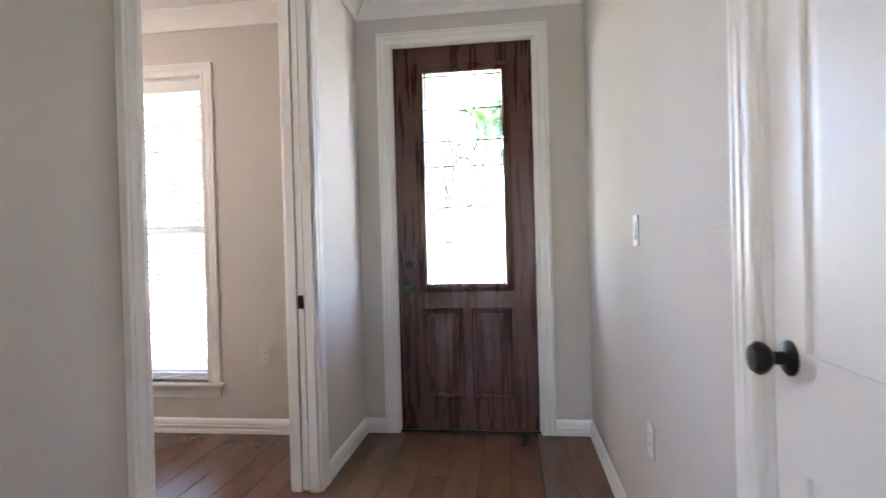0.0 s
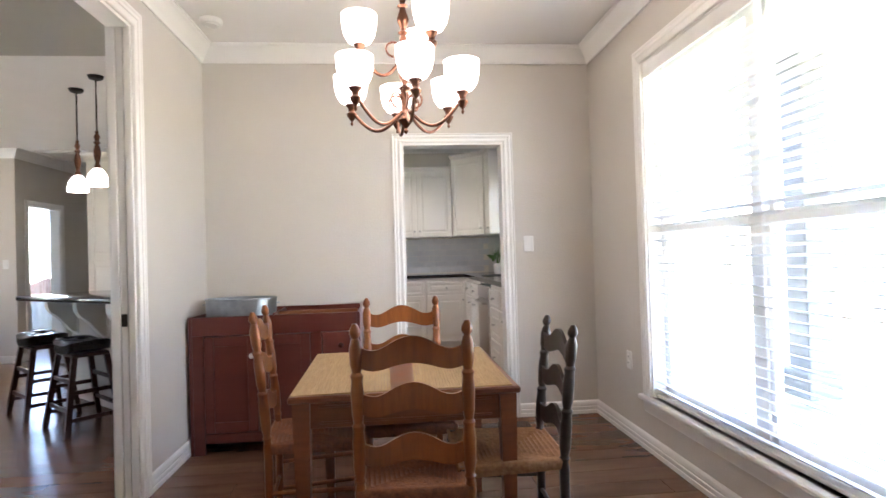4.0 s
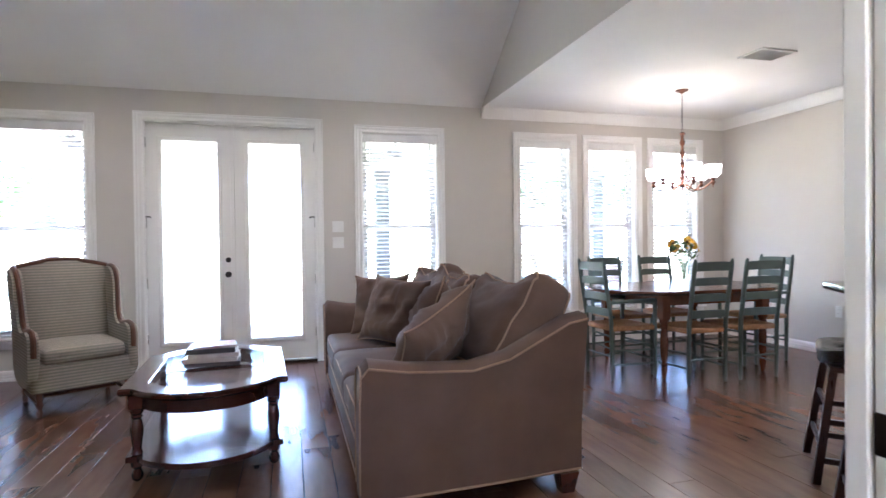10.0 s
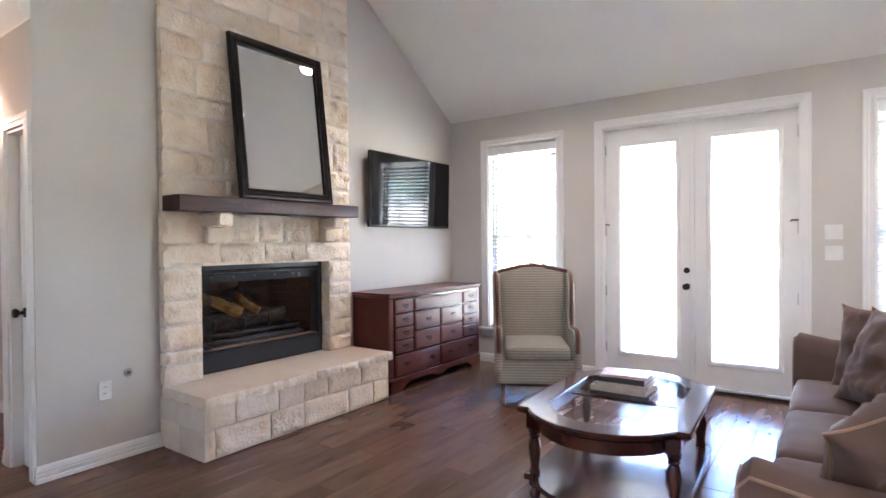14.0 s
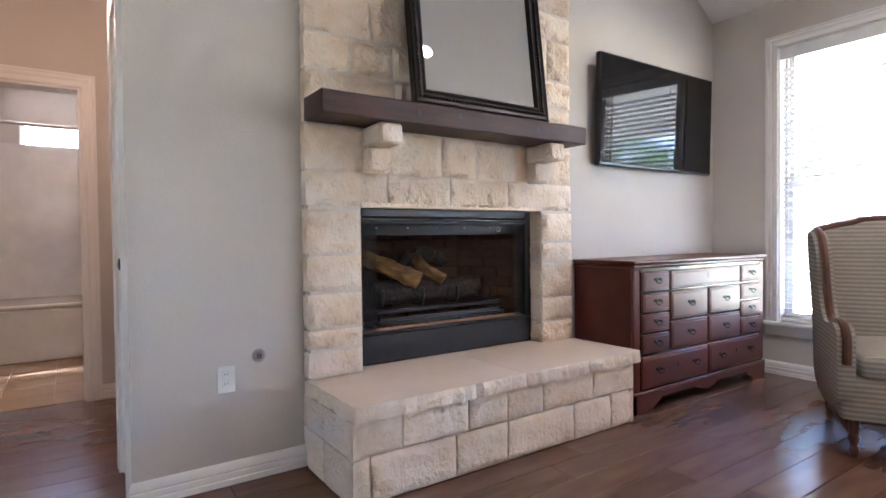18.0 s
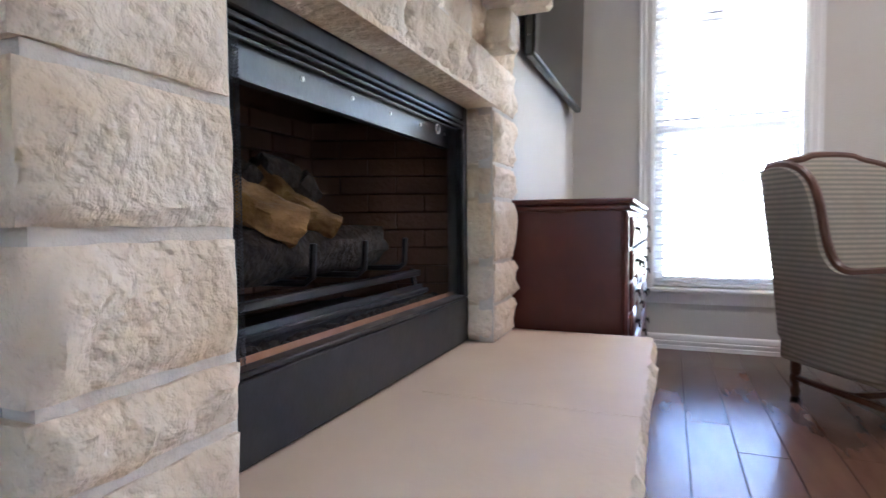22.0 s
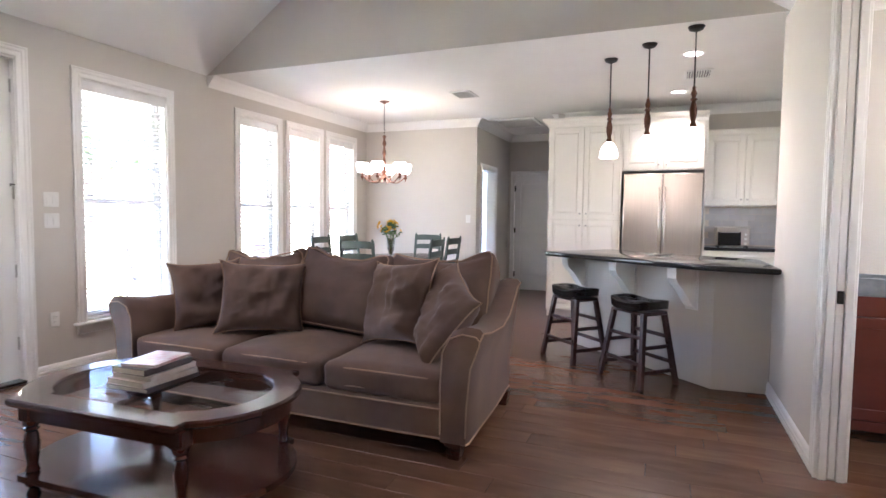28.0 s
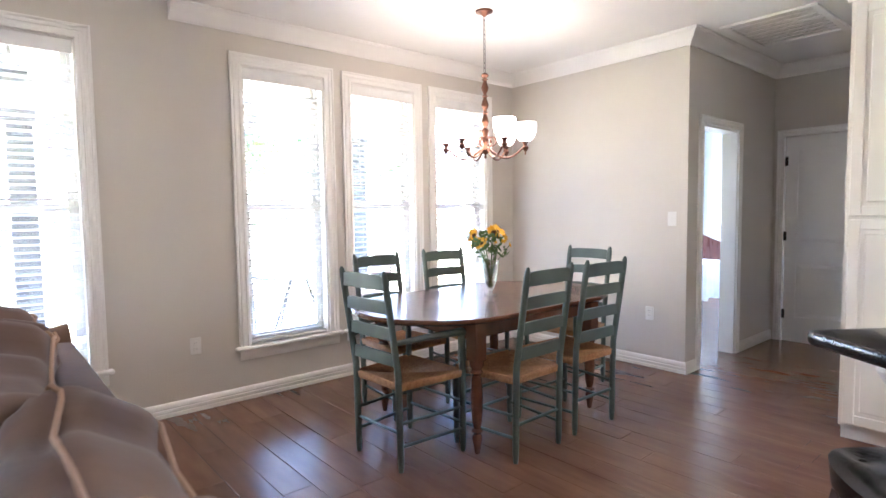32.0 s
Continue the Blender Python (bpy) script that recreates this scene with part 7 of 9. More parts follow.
tb = thing("tin_tub", "oval galvanised tin tub on a straw ring", "tub", pose(-3.70, 1.53, 0.716))
part("straw_ring", Shape().tube([(0.165 * math.cos(a), 0.235 * math.sin(a), 0.045) for a in [k * math.pi / 18 for k in range(36)]], 0.028, 8, True).prism([(0.15 * math.cos(a), 0.22 * math.sin(a)) for a in [k * math.pi / 18 for k in range(36)]], 0, 0.06), WICKER, tb, "coiled straw ring")
body = part("tub_wall", oval(Shape(), 0.155, 0.225, 0.07, 0.225, flare=1.03), GALV, tb, "dull galvanised metal")
part("rim", Shape().tube([(0.16 * math.cos(a), 0.232 * math.sin(a), 0.225) for a in [k * math.pi / 18 for k in range(36)]], 0.005, 6, True), GALV, body)
for sg in (-1, 1):
    part("side_loop", Shape().tube([(0.03 * math.cos(a), sg * (0.236 + 0.014 * math.sin(a)), 0.19) for a in [k * math.pi / 6 for k in range(7)]], 0.004, 6), GALV, body)


# ---- sage ladder-back chairs and oval table ----
def green_chair(m, label, arms=False):
    """Faces +y; back posts at y = -0.21."""
    c = thing("nook_chair", label, "chair", m, group="chairs round the oval table")
    bp = [(0.013, 0), (0.018, 0.05), (0.019, 0.5), (0.019, 0.98), (0.014, 1.02), (0.006, 1.035)]
    fpz = 0.66 if arms else 0.46
    fl = [(0.013, 0), (0.018, 0.05), (0.019, 0.42), (0.018, fpz - 0.01), (0.012, fpz)]
    for x in (-0.19, 0.19):
        post(x, -0.21, 0.09, bp, c, GREEN, "back_post")
        s = Shape().lathe(fl, 10, pose(x * 1.24, 0.21, 0))
        part("front_leg", s, GREEN, c)
    for k, z in enumerate((0.575, 0.71, 0.845, 0.97)):
        part("back_slat", slat_shape(0.36, z, -0.21 - 0.09 * ((z - 0.42) / 0.6) ** 1.2, 0.06 if k < 3 else 0.07, False), GREEN, c)
    rush_seat(0.50, 0.41, 0.44, 0.455, RUSH, c, "woven rush seat")
    for z in (0.13, 0.25):
        for x in (-1, 1):
            part("side_rung", Shape().tube([(x * 0.19, -0.21, z), (x * 0.236, 0.21, z)], 0.009, 8), GREEN, c)
        part("front_rung", Shape().tube([(-0.236, 0.21, z + 0.03), (0.236, 0.21, z + 0.03)], 0.009, 8), GREEN, c)
    part("back_rung", Shape().tube([(-0.19, -0.21, 0.2), (0.19, -0.21, 0.2)], 0.009, 8), GREEN, c)
    if arms:
        for x in (-1, 1):
            part("armrest", Shape().tube([(x * 0.19, -0.225, 0.665), (x * 0.215, -0.05, 0.672), (x * 0.24, 0.2, 0.668), (x * 0.245, 0.255, 0.655)], [0.014, 0.017, 0.022, 0.016], 8), GREEN, c)
    return c


GC = "sage-green painted ladder-back chair with a rush seat"
green_chair(pose(-4.93, -2.69, 0, 0, 0, 93), "sage-green ladder-back armchair at the table end", True)
green_chair(pose(-5.44, -2.37, 0, 0, 0, 181), GC)
green_chair(pose(-6.0, -2.375, 0, 0, 0, 178), GC)
green_chair(pose(-5.36, -3.32, 0, 0, 0, 2), GC)
green_chair(pose(-5.98, -3.32, 0, 0, 0, -3), GC)
green_chair(pose(-6.62, -2.84, 0, 0, 0, -90), "sage-green ladder-back armchair at the table end", True)
ot = thing("oval_table", "oval brown wooden dining table with turned legs", "table", pose(-5.73, -2.84, 0))
o = [((0.42 + 0.56 * math.cos(a) if math.cos(a) > 0 else -0.42 + 0.56 * math.cos(a)), 0.56 * math.sin(a)) for a in [k * 2 * math.pi / 48 for k in range(48)]]
s = Shape()
k = len(o)
rings = [[(x * 0.975, y * 0.965, 0.715) for x, y in o], [(x, y, 0.728) for x, y in o], [(x, y, 0.74) for x, y in o], [(x * 0.99, y * 0.985, 0.748) for x, y in o]]
s.add([p for r in rings for p in r], [tuple(range(k))[::-1], tuple(3 * k + i for i in range(k))] + [(r * k + i, r * k + (i + 1) % k, (r + 1) * k + (i + 1) % k, (r + 1) * k + i) for r in range(3) for i in range(k)])
part("tabletop", s, OVALW, ot, "polished oval wooden top", 30)
part("apron", Shape().bbox(-0.55, 0.55, -0.44, -0.415, 0.62, 0.716, 0.004).bbox(-0.55, 0.55, 0.415, 0.44, 0.62, 0.716, 0.004).bbox(-0.57, -0.545, -0.415, 0.415, 0.62, 0.716, 0.004).bbox(0.545, 0.57, -0.415, 0.415, 0.62, 0.716, 0.004), OVALW, ot)
OT = [(0.014, 0), (0.02, 0.03), (0.03, 0.09), (0.02, 0.11), (0.034, 0.125), (0.02, 0.14), (0.03, 0.18), (0.036, 0.30), (0.03, 0.40), (0.024, 0.43), (0.038, 0.445), (0.026, 0.46), (0.04, 0.48), (0.042, 0.51)]
for x in (-0.535, 0.545):
    for y in (-0.46, 0.455):
        part("leg", Shape().lathe(OT, 14, pose(x, y, 0)).bbox(x - 0.042, x + 0.042, y - 0.042, y + 0.042, 0.508, 0.716, 0.005), OVALW, ot)

# vase of flowers
va = thing("vase", "footed clear glass vase with flower stems", "vase", pose(-5.79, -2.865, 0.748))
VP = [(0.048, 0), (0.046, 0.008), (0.014, 0.016), (0.012, 0.035), (0.022, 0.05), (0.04, 0.09), (0.05, 0.15), (0.055, 0.22), (0.062, 0.245)]
part("glass_body", Shape().lathe(VP + [(r - 0.004, z + 0.002) for r, z in VP[:3:-1]], 24, caps=False), VASEG, va, "cut clear glass", 60)
fl = thing("bouquet", "sunflowers and white daisies with green leaves in a vase", "flowers", pose(-5.79, -2.865, 0.748))
rf = random.Random(4)
for k in range(16):
    a, r = k * 2.4, 0.055 + 0.10 * rf.random()
    tip = Vector((r * math.cos(a), r * math.sin(a), 0.33 + 0.1 * rf.random() + 0.05 * (1 - r / 0.13)))
    part("stem", Shape().tube([(0.015 * math.cos(a + 2), 0.015 * math.sin(a + 2), 0.06), (0.03 * math.cos(a), 0.03 * math.sin(a), 0.22), tuple(tip)], 0.0025, 5), STEM, fl)
    tiltm = Matrix.Translation(tip) @ Vector((tip.x, tip.y, 0.05)).to_track_quat("Z", "Y").to_matrix().to_4x4()
    sun_like = k % 2 == 0 and k < 14
    R = 0.062 if sun_like else 0.036
    if k % 5 == 3:
        s = Shape()
        for q in range(40):
            p = Vector((rf.gauss(0, 1), rf.gauss(0, 1), rf.gauss(0, 1))).normalized() * 0.026
            s.lathe([(0.007, -0.004), (0.008, 0.002), (0.002, 0.007)], 5, tiltm @ Matrix.Translation(p))
        part("green_bloom", s, STEM, fl)
        continue
    s = Shape()
    n = 16 if sun_like else 12
    for q in range(n):
        m = tiltm @ pose(0, 0, 0.002 * (q % 2), 0, -8 - 10 * rf.random(), 360 / n * q)
        s.add([m @ Vector(p) for p in ((0.012, 0, 0), (R * 0.55, 0.014, 0.003), (R, 0, 0.006), (R * 0.55, -0.014, 0.003))], [(0, 1, 2, 3)])
    part("petal_ring", s, PETAL if sun_like else WHITEP, fl, smooth=0)
    part("flower_disc", Shape().lathe([(0.018, -0.004), (0.017, 0.004), (0.006, 0.008)], 12, tiltm), SEEDC if sun_like else PETAL, fl)
s = Shape()
for q in range(70):
    p = Vector((rf.gauss(0, 0.055), rf.gauss(0, 0.055), 0.27 + rf.random() * 0.13))
    m = Matrix.Translation(p) @ pose(0, 0, 0, rf.uniform(-60, 60), rf.uniform(-60, 60), rf.uniform(0, 360))
    s.add([m @ Vector(v) for v in ((-0.03, 0, 0), (0, 0.012, 0.004), (0.03, 0, 0), (0, -0.012, 0.004))], [(0, 1, 2, 3)])
tagged(part("leaves", s, STEM, fl, smooth=0), kind="stuff")


# ---- kitchen cabinets ----
def cab_door(parent, m, w, h, knob=None, name="door", knob_mat=None):
    """Raised-panel front in local x (width) and z (height), looking to -y."""
    st = 0.055 if min(w, h) > 0.22 else 0.03
    s = Shape()
    s.bbox(0, st, -0.02, 0, 0, h, 0.003, m).bbox(w - st, w, -0.02, 0, 0, h, 0.003, m)
    s.bbox(st, w - st, -0.02, 0, 0, st, 0.003, m).bbox(st, w - st, -0.02, 0, h - st, h, 0.003, m)
    s.box(st - 0.001, w - st + 0.001, -0.010, -0.002, st - 0.001, h - st + 0.001, m)
    d = part(name, s, CABIN, parent, "raised-panel front", 0)
    part("raised_panel", Shape().bbox(st + 0.022, w - st - 0.022, -0.018, -0.006, st + 0.022, h - st - 0.022, 0.010, m), CABIN, d, smooth=0)
    if knob:
        part("knob", Shape().lathe([(0.008, 0), (0.006, 0.006), (0.005, 0.014), (0.012, 0.02), (0.013, 0.026), (0.007, 0.030)], 10, m @ pose(knob[0], -0.02, knob[1], 90, 0, 0)), NICKEL, d, "round nickel knob")
    return d


def cabinet(label, m, w, d, z0, z1, fronts, toe=0.0, name="kitchen_cabinet", group="kitchen cabinets"):
    """fronts: (x0, x1, z0, z1, knob) in local x and z."""
    t = thing(name, label, "cabinet", m, group=group)
    s = Shape().box(0, w, 0, d, z0 + toe, z1)
    if toe:
        s.box(0.001, w - 0.001, 0.06, d, z0, z0 + toe)
    part("body", s, CABIN, t, smooth=0)
    for a, b, c, e, k in fronts:
        cab_door(t, pose(a + 0.002, -0.001, c), b - a - 0.004, e - c, (k[0] - a - 0.002, k[1] - c) if k else None, "drawer" if e - c < 0.3 else "door")
    return t


FXK = -6.88
CT = 0.945         # height of the worktops
west = lambda x, y: pose(x, y, 0, 0, 0, 90)
# tall pantry beside the fridge
w = 0.92
cabinet("tall white pantry cabinet with four raised-panel doors", west(FXK, -1.10), w, 0.60, 0.0, 2.47,
        [(0.02, 0.455, 1.29, 2.44, (0.42, 1.35)), (0.465, 0.90, 1.29, 2.44, (0.50, 1.35)), (0.02, 0.455, 0.11, 1.27, (0.42, 1.20)), (0.465, 0.90, 0.11, 1.27, (0.50, 1.20))], 0.09, "pantry_cabinet")
cabinet("white cabinet above the refrigerator", west(FXK, -0.178), 0.955, 0.60, 1.87, 2.47, [(0.02, 0.47, 1.89, 2.44, (0.43, 1.94)), (0.48, 0.935, 1.89, 2.44, (0.52, 1.94))])
part_gap = thing("fridge_side_panel", "white panel beside the refrigerator", "panel", pose(-7.50, 0.767, 0))
part("panel", Shape().bbox(0, 0.62, 0, 0.02, 0, 2.47, 0.002), CABIN, part_gap)
# crown along the top of the tall cabinets
s = Shape()
PROF = [(0, 0), (0, 0.012), (0.03, 0.022), (0.055, 0.06), (0.085, 0.075), (0.10, 0.075), (0.10, 0)]
s.sweep([(-7.5, -1.104, 2.46), (FXK - 0.0, -1.104, 2.46), (FXK - 0.0, 0.79, 2.46)], [(-b, a) for a, b in PROF], (0, 0, 1))
cr = thing("cabinet_crown", "white crown moulding along the tall cabinets", "moulding")
part("moulding", s, CABIN, cr, smooth=0)

fr = thing("refrigerator", "stainless steel french-door refrigerator", "refrigerator", west(FXK + 0.0, -0.155))
part("body", Shape().bbox(0.01, 0.905, 0.0, 0.6, 0.02, 1.80, 0.006), IRON, fr)
for a, b in ((0.005, 0.456), (0.460, 0.911)):
    part("door", Shape().bbox(a, b, -0.055, -0.002, 0.66, 1.835, 0.012), STEEL, fr, "brushed stainless door")
part("freezer_drawer", Shape().bbox(0.005, 0.911, -0.055, -0.002, 0.06, 0.645, 0.012), STEEL, fr, "brushed stainless drawer")
for x in (0.425, 0.491):
    part("handle", Shape().tube([(x, -0.055, 0.86), (x, -0.10, 0.90), (x, -0.10, 1.62), (x, -0.055, 1.66)], 0.012, 10), STEEL, fr)
part("handle", Shape().tube([(0.1, -0.055, 0.58), (0.14, -0.10, 0.58), (0.77, -0.10, 0.58), (0.81, -0.055, 0.58)], 0.012, 10), STEEL, fr)
part("kick_plate", Shape().bbox(0.01, 0.905, -0.03, 0.0, 0.0, 0.055, 0.003), IRON, fr)

# base run along the west wall
FB = -6.93
def base(label, m, w, drawers=False):
    if drawers:
        fr_ = [(0.01, w - 0.01, 0.70, 0.86, (w / 2, 0.78)), (0.01, w - 0.01, 0.41, 0.69, (w / 2, 0.55)), (0.01, w - 0.01, 0.12, 0.40, (w / 2, 0.26))]
    elif w < 0.55:
        fr_ = [(0.01, w - 0.01, 0.70, 0.86, (w / 2, 0.78)), (0.01, w - 0.01, 0.12, 0.69, (w - 0.05, 0.63))]
    else:
        fr_ = [(0.01, w - 0.01, 0.70, 0.86, (w / 2, 0.78)), (0.01, w / 2 - 0.002, 0.12, 0.69, (w / 2 - 0.05, 0.63)), (w / 2 + 0.002, w - 0.01, 0.12, 0.69, (w / 2 + 0.05, 0.63))]
    return cabinet(label, m, w, 0.57, 0.0, CT - 0.041, fr_, 0.1, "base_cabinet")


base("white base cabinet under the black counter", west(FB, 0.79), 0.85)
base("white drawer base cabinet under the black counter", west(FB, 2.42), 0.55, True)
base("white base cabinet beside the corner", west(FB, 2.975), 0.524)
base("white sink base cabinet under the window", pose(-6.42, 3.50, 0), 0.62)
base("white narrow base cabinet in the corner", pose(-6.91, 3.50, 0), 0.485)
base("white base cabinet beside the dishwasher", pose(-5.16, 3.50, 0), 0.5, True)
base("white base cabinet beside the dining room wall", pose(-4.655, 3.50, 0), 0.55)
dw = thing("dishwasher", "stainless steel dishwasher under the counter", "dishwasher", pose(-5.79, 3.50, 0))
part("body", Shape().box(0.005, 0.615, 0.0, 0.56, 0.1, 0.875), IRON, dw, smooth=0)
part("door", Shape().bbox(0.01, 0.61, -0.03, -0.002, 0.11, 0.74, 0.006), STEEL, dw, "stainless door")
part("control_panel", Shape().bbox(0.01, 0.61, -0.032, -0.002, 0.75, 0.87, 0.006), STEEL, dw)
part("handle", Shape().tube([(0.06, -0.03, 0.71), (0.08, -0.07, 0.71), (0.54, -0.07, 0.71), (0.56, -0.03, 0.71)], 0.011, 8), STEEL, dw)
# counters
wt = thing("worktop", "polished black granite worktop along two kitchen walls", "worktop")
s = Shape()
s.bbox(-7.50, FB + 0.03, 0.79, 1.63, CT - 0.04, CT, 0.008)
part("slab", s, GRANITE, wt)
part("slab", Shape().prism([(-7.50, 2.41), (FB + 0.03, 2.41), (FB + 0.03, 3.47), (-4.10, 3.47), (-4.10, 4.07), (-7.50, 4.07)], CT - 0.04, CT), GRANITE, wt, smooth=0)
sk = thing("kitchen_sink", "dark undermount sink under the window", "sink", pose(-6.1, 3.80, CT))
part("rim", Shape().lathe([(0.20, 0), (0.22, 0.006), (0.235, 0.004), (0.235, 0), (0.2, 0)], 20), IRON, sk)
tp = part("tap", Shape().tube([(0, 0.2, 0), (0, 0.2, 0.28), (0, 0.17, 0.36), (0, 0.09, 0.38), (0, 0.03, 0.34), (0, 0.02, 0.28)], 0.012, 10), NICKEL, sk, "curved nickel tap")
part("lever", Shape().tube([(0.0, 0.2, 0.09), (0.08, 0.19, 0.13)], 0.007, 8), NICKEL, tp)
# upper cabinets
FU = -7.19
cabinet("white wall cabinet over the toaster oven", west(FU, 0.80), 0.85, 0.30, 1.44, 2.32, [(0.01, 0.422, 1.45, 2.30, (0.39, 1.52)), (0.428, 0.84, 1.45, 2.30, (0.46, 1.52))])
cabinet("white wall cabinet above the microwave", west(FU, 1.655), 0.76, 0.30, 1.86, 2.32, [(0.01, 0.378, 1.87, 2.30, (0.35, 1.92)), (0.382, 0.75, 1.87, 2.30, (0.41, 1.92))])
cabinet("white wall cabinet beside the corner", west(FU, 2.42), 0.95, 0.30, 1.44, 2.32, [(0.01, 0.472, 1.45, 2.30, (0.44, 1.52)), (0.478, 0.94, 1.45, 2.30, (0.51, 1.52))])
cc = thing("corner_cabinet", "tall white diagonal corner wall cabinet", "cabinet", group="kitchen cabinets")
part("body", Shape().prism([(-7.5, 3.375), (-7.19, 3.375), (-6.82, 3.765), (-6.82, 4.07), (-7.5, 4.07)], 1.44, 2.46), CABIN, cc, smooth=0)
cab_door(cc, pose(-7.172, 3.375, 1.45, 0, 0, 46.5) @ pose(0.015, -0.004, 0), 0.50, 0.99, (0.46, 0.08))
cabinet("white wall cabinet beside the kitchen window", pose(-6.815, 3.77, 0), 0.32, 0.30, 1.44, 2.46, [(0.01, 0.31, 1.45, 2.44, (0.28, 1.52))])
cabinet("white wall cabinet beside the dining room wall", pose(-4.95, 3.77, 0), 0.84, 0.30, 1.44, 2.32, [(0.01, 0.418, 1.45, 2.30, (0.39, 1.52)), (0.422, 0.83, 1.45, 2.30, (0.45, 1.52))])
s = Shape()
s.sweep([(FU, 0.80, 2.318), (FU, 3.36, 2.318)], [(-b * 0.6, a * 0.6) for a, b in PROF], (0, 0, 1))
cr = thing("cabinet_crown", "white crown moulding along the wall cabinets", "moulding")
part("moulding", s, CABIN, cr, smooth=0)
s = Shape().sweep([(-7.19, 3.372, 2.458), (-6.82, 3.762, 2.458), (-6.5, 3.765, 2.458)], [(-b * 0.6, a * 0.6) for a, b in PROF], (0, 0, 1))
cr = thing("cabinet_crown", "white crown moulding along the corner cabinet", "moulding")
part("moulding", s, CABIN, cr, smooth=0)
# tiled splashback
bs = thing("wall_splashback", "white glossy subway tile splashback over the worktop", "tiles", kind="structure")
part("grout", Shape().box(KX + 0.001, KX + 0.004, 0.79, 3.9, CT, 1.44).box(-7.4, DW - TW - 0.001, DN - 0.004, DN - 0.001, CT, 1.1), MORTAR, bs, smooth=0)
tw_, th_ = 0.152, 0.0775
tile_w = Shape().bbox(0, 0.008, -tw_ / 2 + 0.0015, tw_ / 2 - 0.0015, -th_ / 2 + 0.0015, th_ / 2 - 0.0015, 0.0015).mesh("tile", TILE, 0)
tile_n = Shape().bbox(-tw_ / 2 + 0.0015, tw_ / 2 - 0.0015, -0.008, 0, -th_ / 2 + 0.0015, th_ / 2 - 0.0015, 0.0015).mesh("tile", TILE, 0)
for row in range(6):
    z = CT + 0.012 + th_ * (row + 0.5)
    for k in range(20):
        y = 0.87 + tw_ * (k + 0.5 * (row % 2))
        if y < 3.95 and z < 1.43:
            part("tile", tile_w, TILE, bs).location = (KX + 0.002, y, z)
    for k in range(21):
        x = -7.3 + tw_ * (k + 0.5 * (row % 2))
        if x < -4.2 and z < 1.06:
            part("tile", tile_n, TILE, bs).location = (x, DN - 0.002, z)
window("window_7", -6.3, -5.2, 1.1, 2.1, DN, -1)
# range and microwave
rg = thing("range", "black and stainless cooking range", "range", west(-6.90, 1.645))
part("body", Shape().bbox(0.005, 0.755, 0.0, 0.58, 0.02, 0.92, 0.004), IRON, rg)
part("cooktop", Shape().bbox(0.0, 0.76, -0.01, 0.58, 0.921, 0.955, 0.006), TVGLASS, rg, "black glass cooktop")
part("oven_door", Shape().bbox(0.02, 0.74, -0.03, -0.002, 0.27, 0.80, 0.006), STEEL, rg)
part("oven_handle", Shape().tube([(0.08, -0.03, 0.75), (0.1, -0.07, 0.75), (0.66, -0.07, 0.75), (0.68, -0.03, 0.75)], 0.011, 8), STEEL, rg)
part("drawer", Shape().bbox(0.02, 0.74, -0.03, -0.002, 0.06, 0.255, 0.006), STEEL, rg)
part("control_panel", Shape().bbox(0.02, 0.74, -0.03, -0.002, 0.81, 0.905, 0.006), STEEL, rg)
mw = thing("microwave", "stainless over-range microwave under the wall cabinet", "microwave", west(-7.10, 1.66))
part("body", Shape().bbox(0.0, 0.75, 0.0, 0.39, 1.42, 1.855, 0.004), IRON, mw)
part("door", Shape().bbox(0.005, 0.56, -0.03, -0.002, 1.43, 1.85, 0.006), STEEL, mw)
part("control_panel", Shape().bbox(0.565, 0.745, -0.03, -0.002, 1.43, 1.85, 0.006), TVBODY, mw)
part("handle", Shape().tube([(0.53, -0.03, 1.5), (0.53, -0.06, 1.52), (0.53, -0.06, 1.76), (0.53, -0.03, 1.78)], 0.01, 8), STEEL, mw)
# toaster oven
to = thing("toaster_oven", "small stainless toaster oven on the black counter", "toaster oven", west(-7.08, 0.93))
part("body", Shape().bbox(0.0, 0.37, 0.0, 0.28, CT + 0.015, 1.185, 0.012), STEEL, to)
part("glass_door", Shape().bbox(0.02, 0.27, -0.012, -0.001, 0.965, 1.13, 0.004), TVGLASS, to, "dark glass door")
part("handle", Shape().tube([(0.04, -0.012, 1.125), (0.05, -0.03, 1.125), (0.24, -0.03, 1.125), (0.25, -0.012, 1.125)], 0.006, 8), NICKEL, to)
for z in (0.99, 1.045, 1.10):
    part("dial", Shape().lathe([(0.014, 0), (0.013, 0.012), (0.0, 0.014)], 10, pose(0.32, -0.0, z, 90, 0, 0)), PLASTIC, to)
for x in (0.03, 0.34):
    for y in (0.03, 0.25):
        part("foot", Shape().lathe([(0.012, CT), (0.012, CT + 0.016)], 8, pose(x, y, 0)), IRON, to)
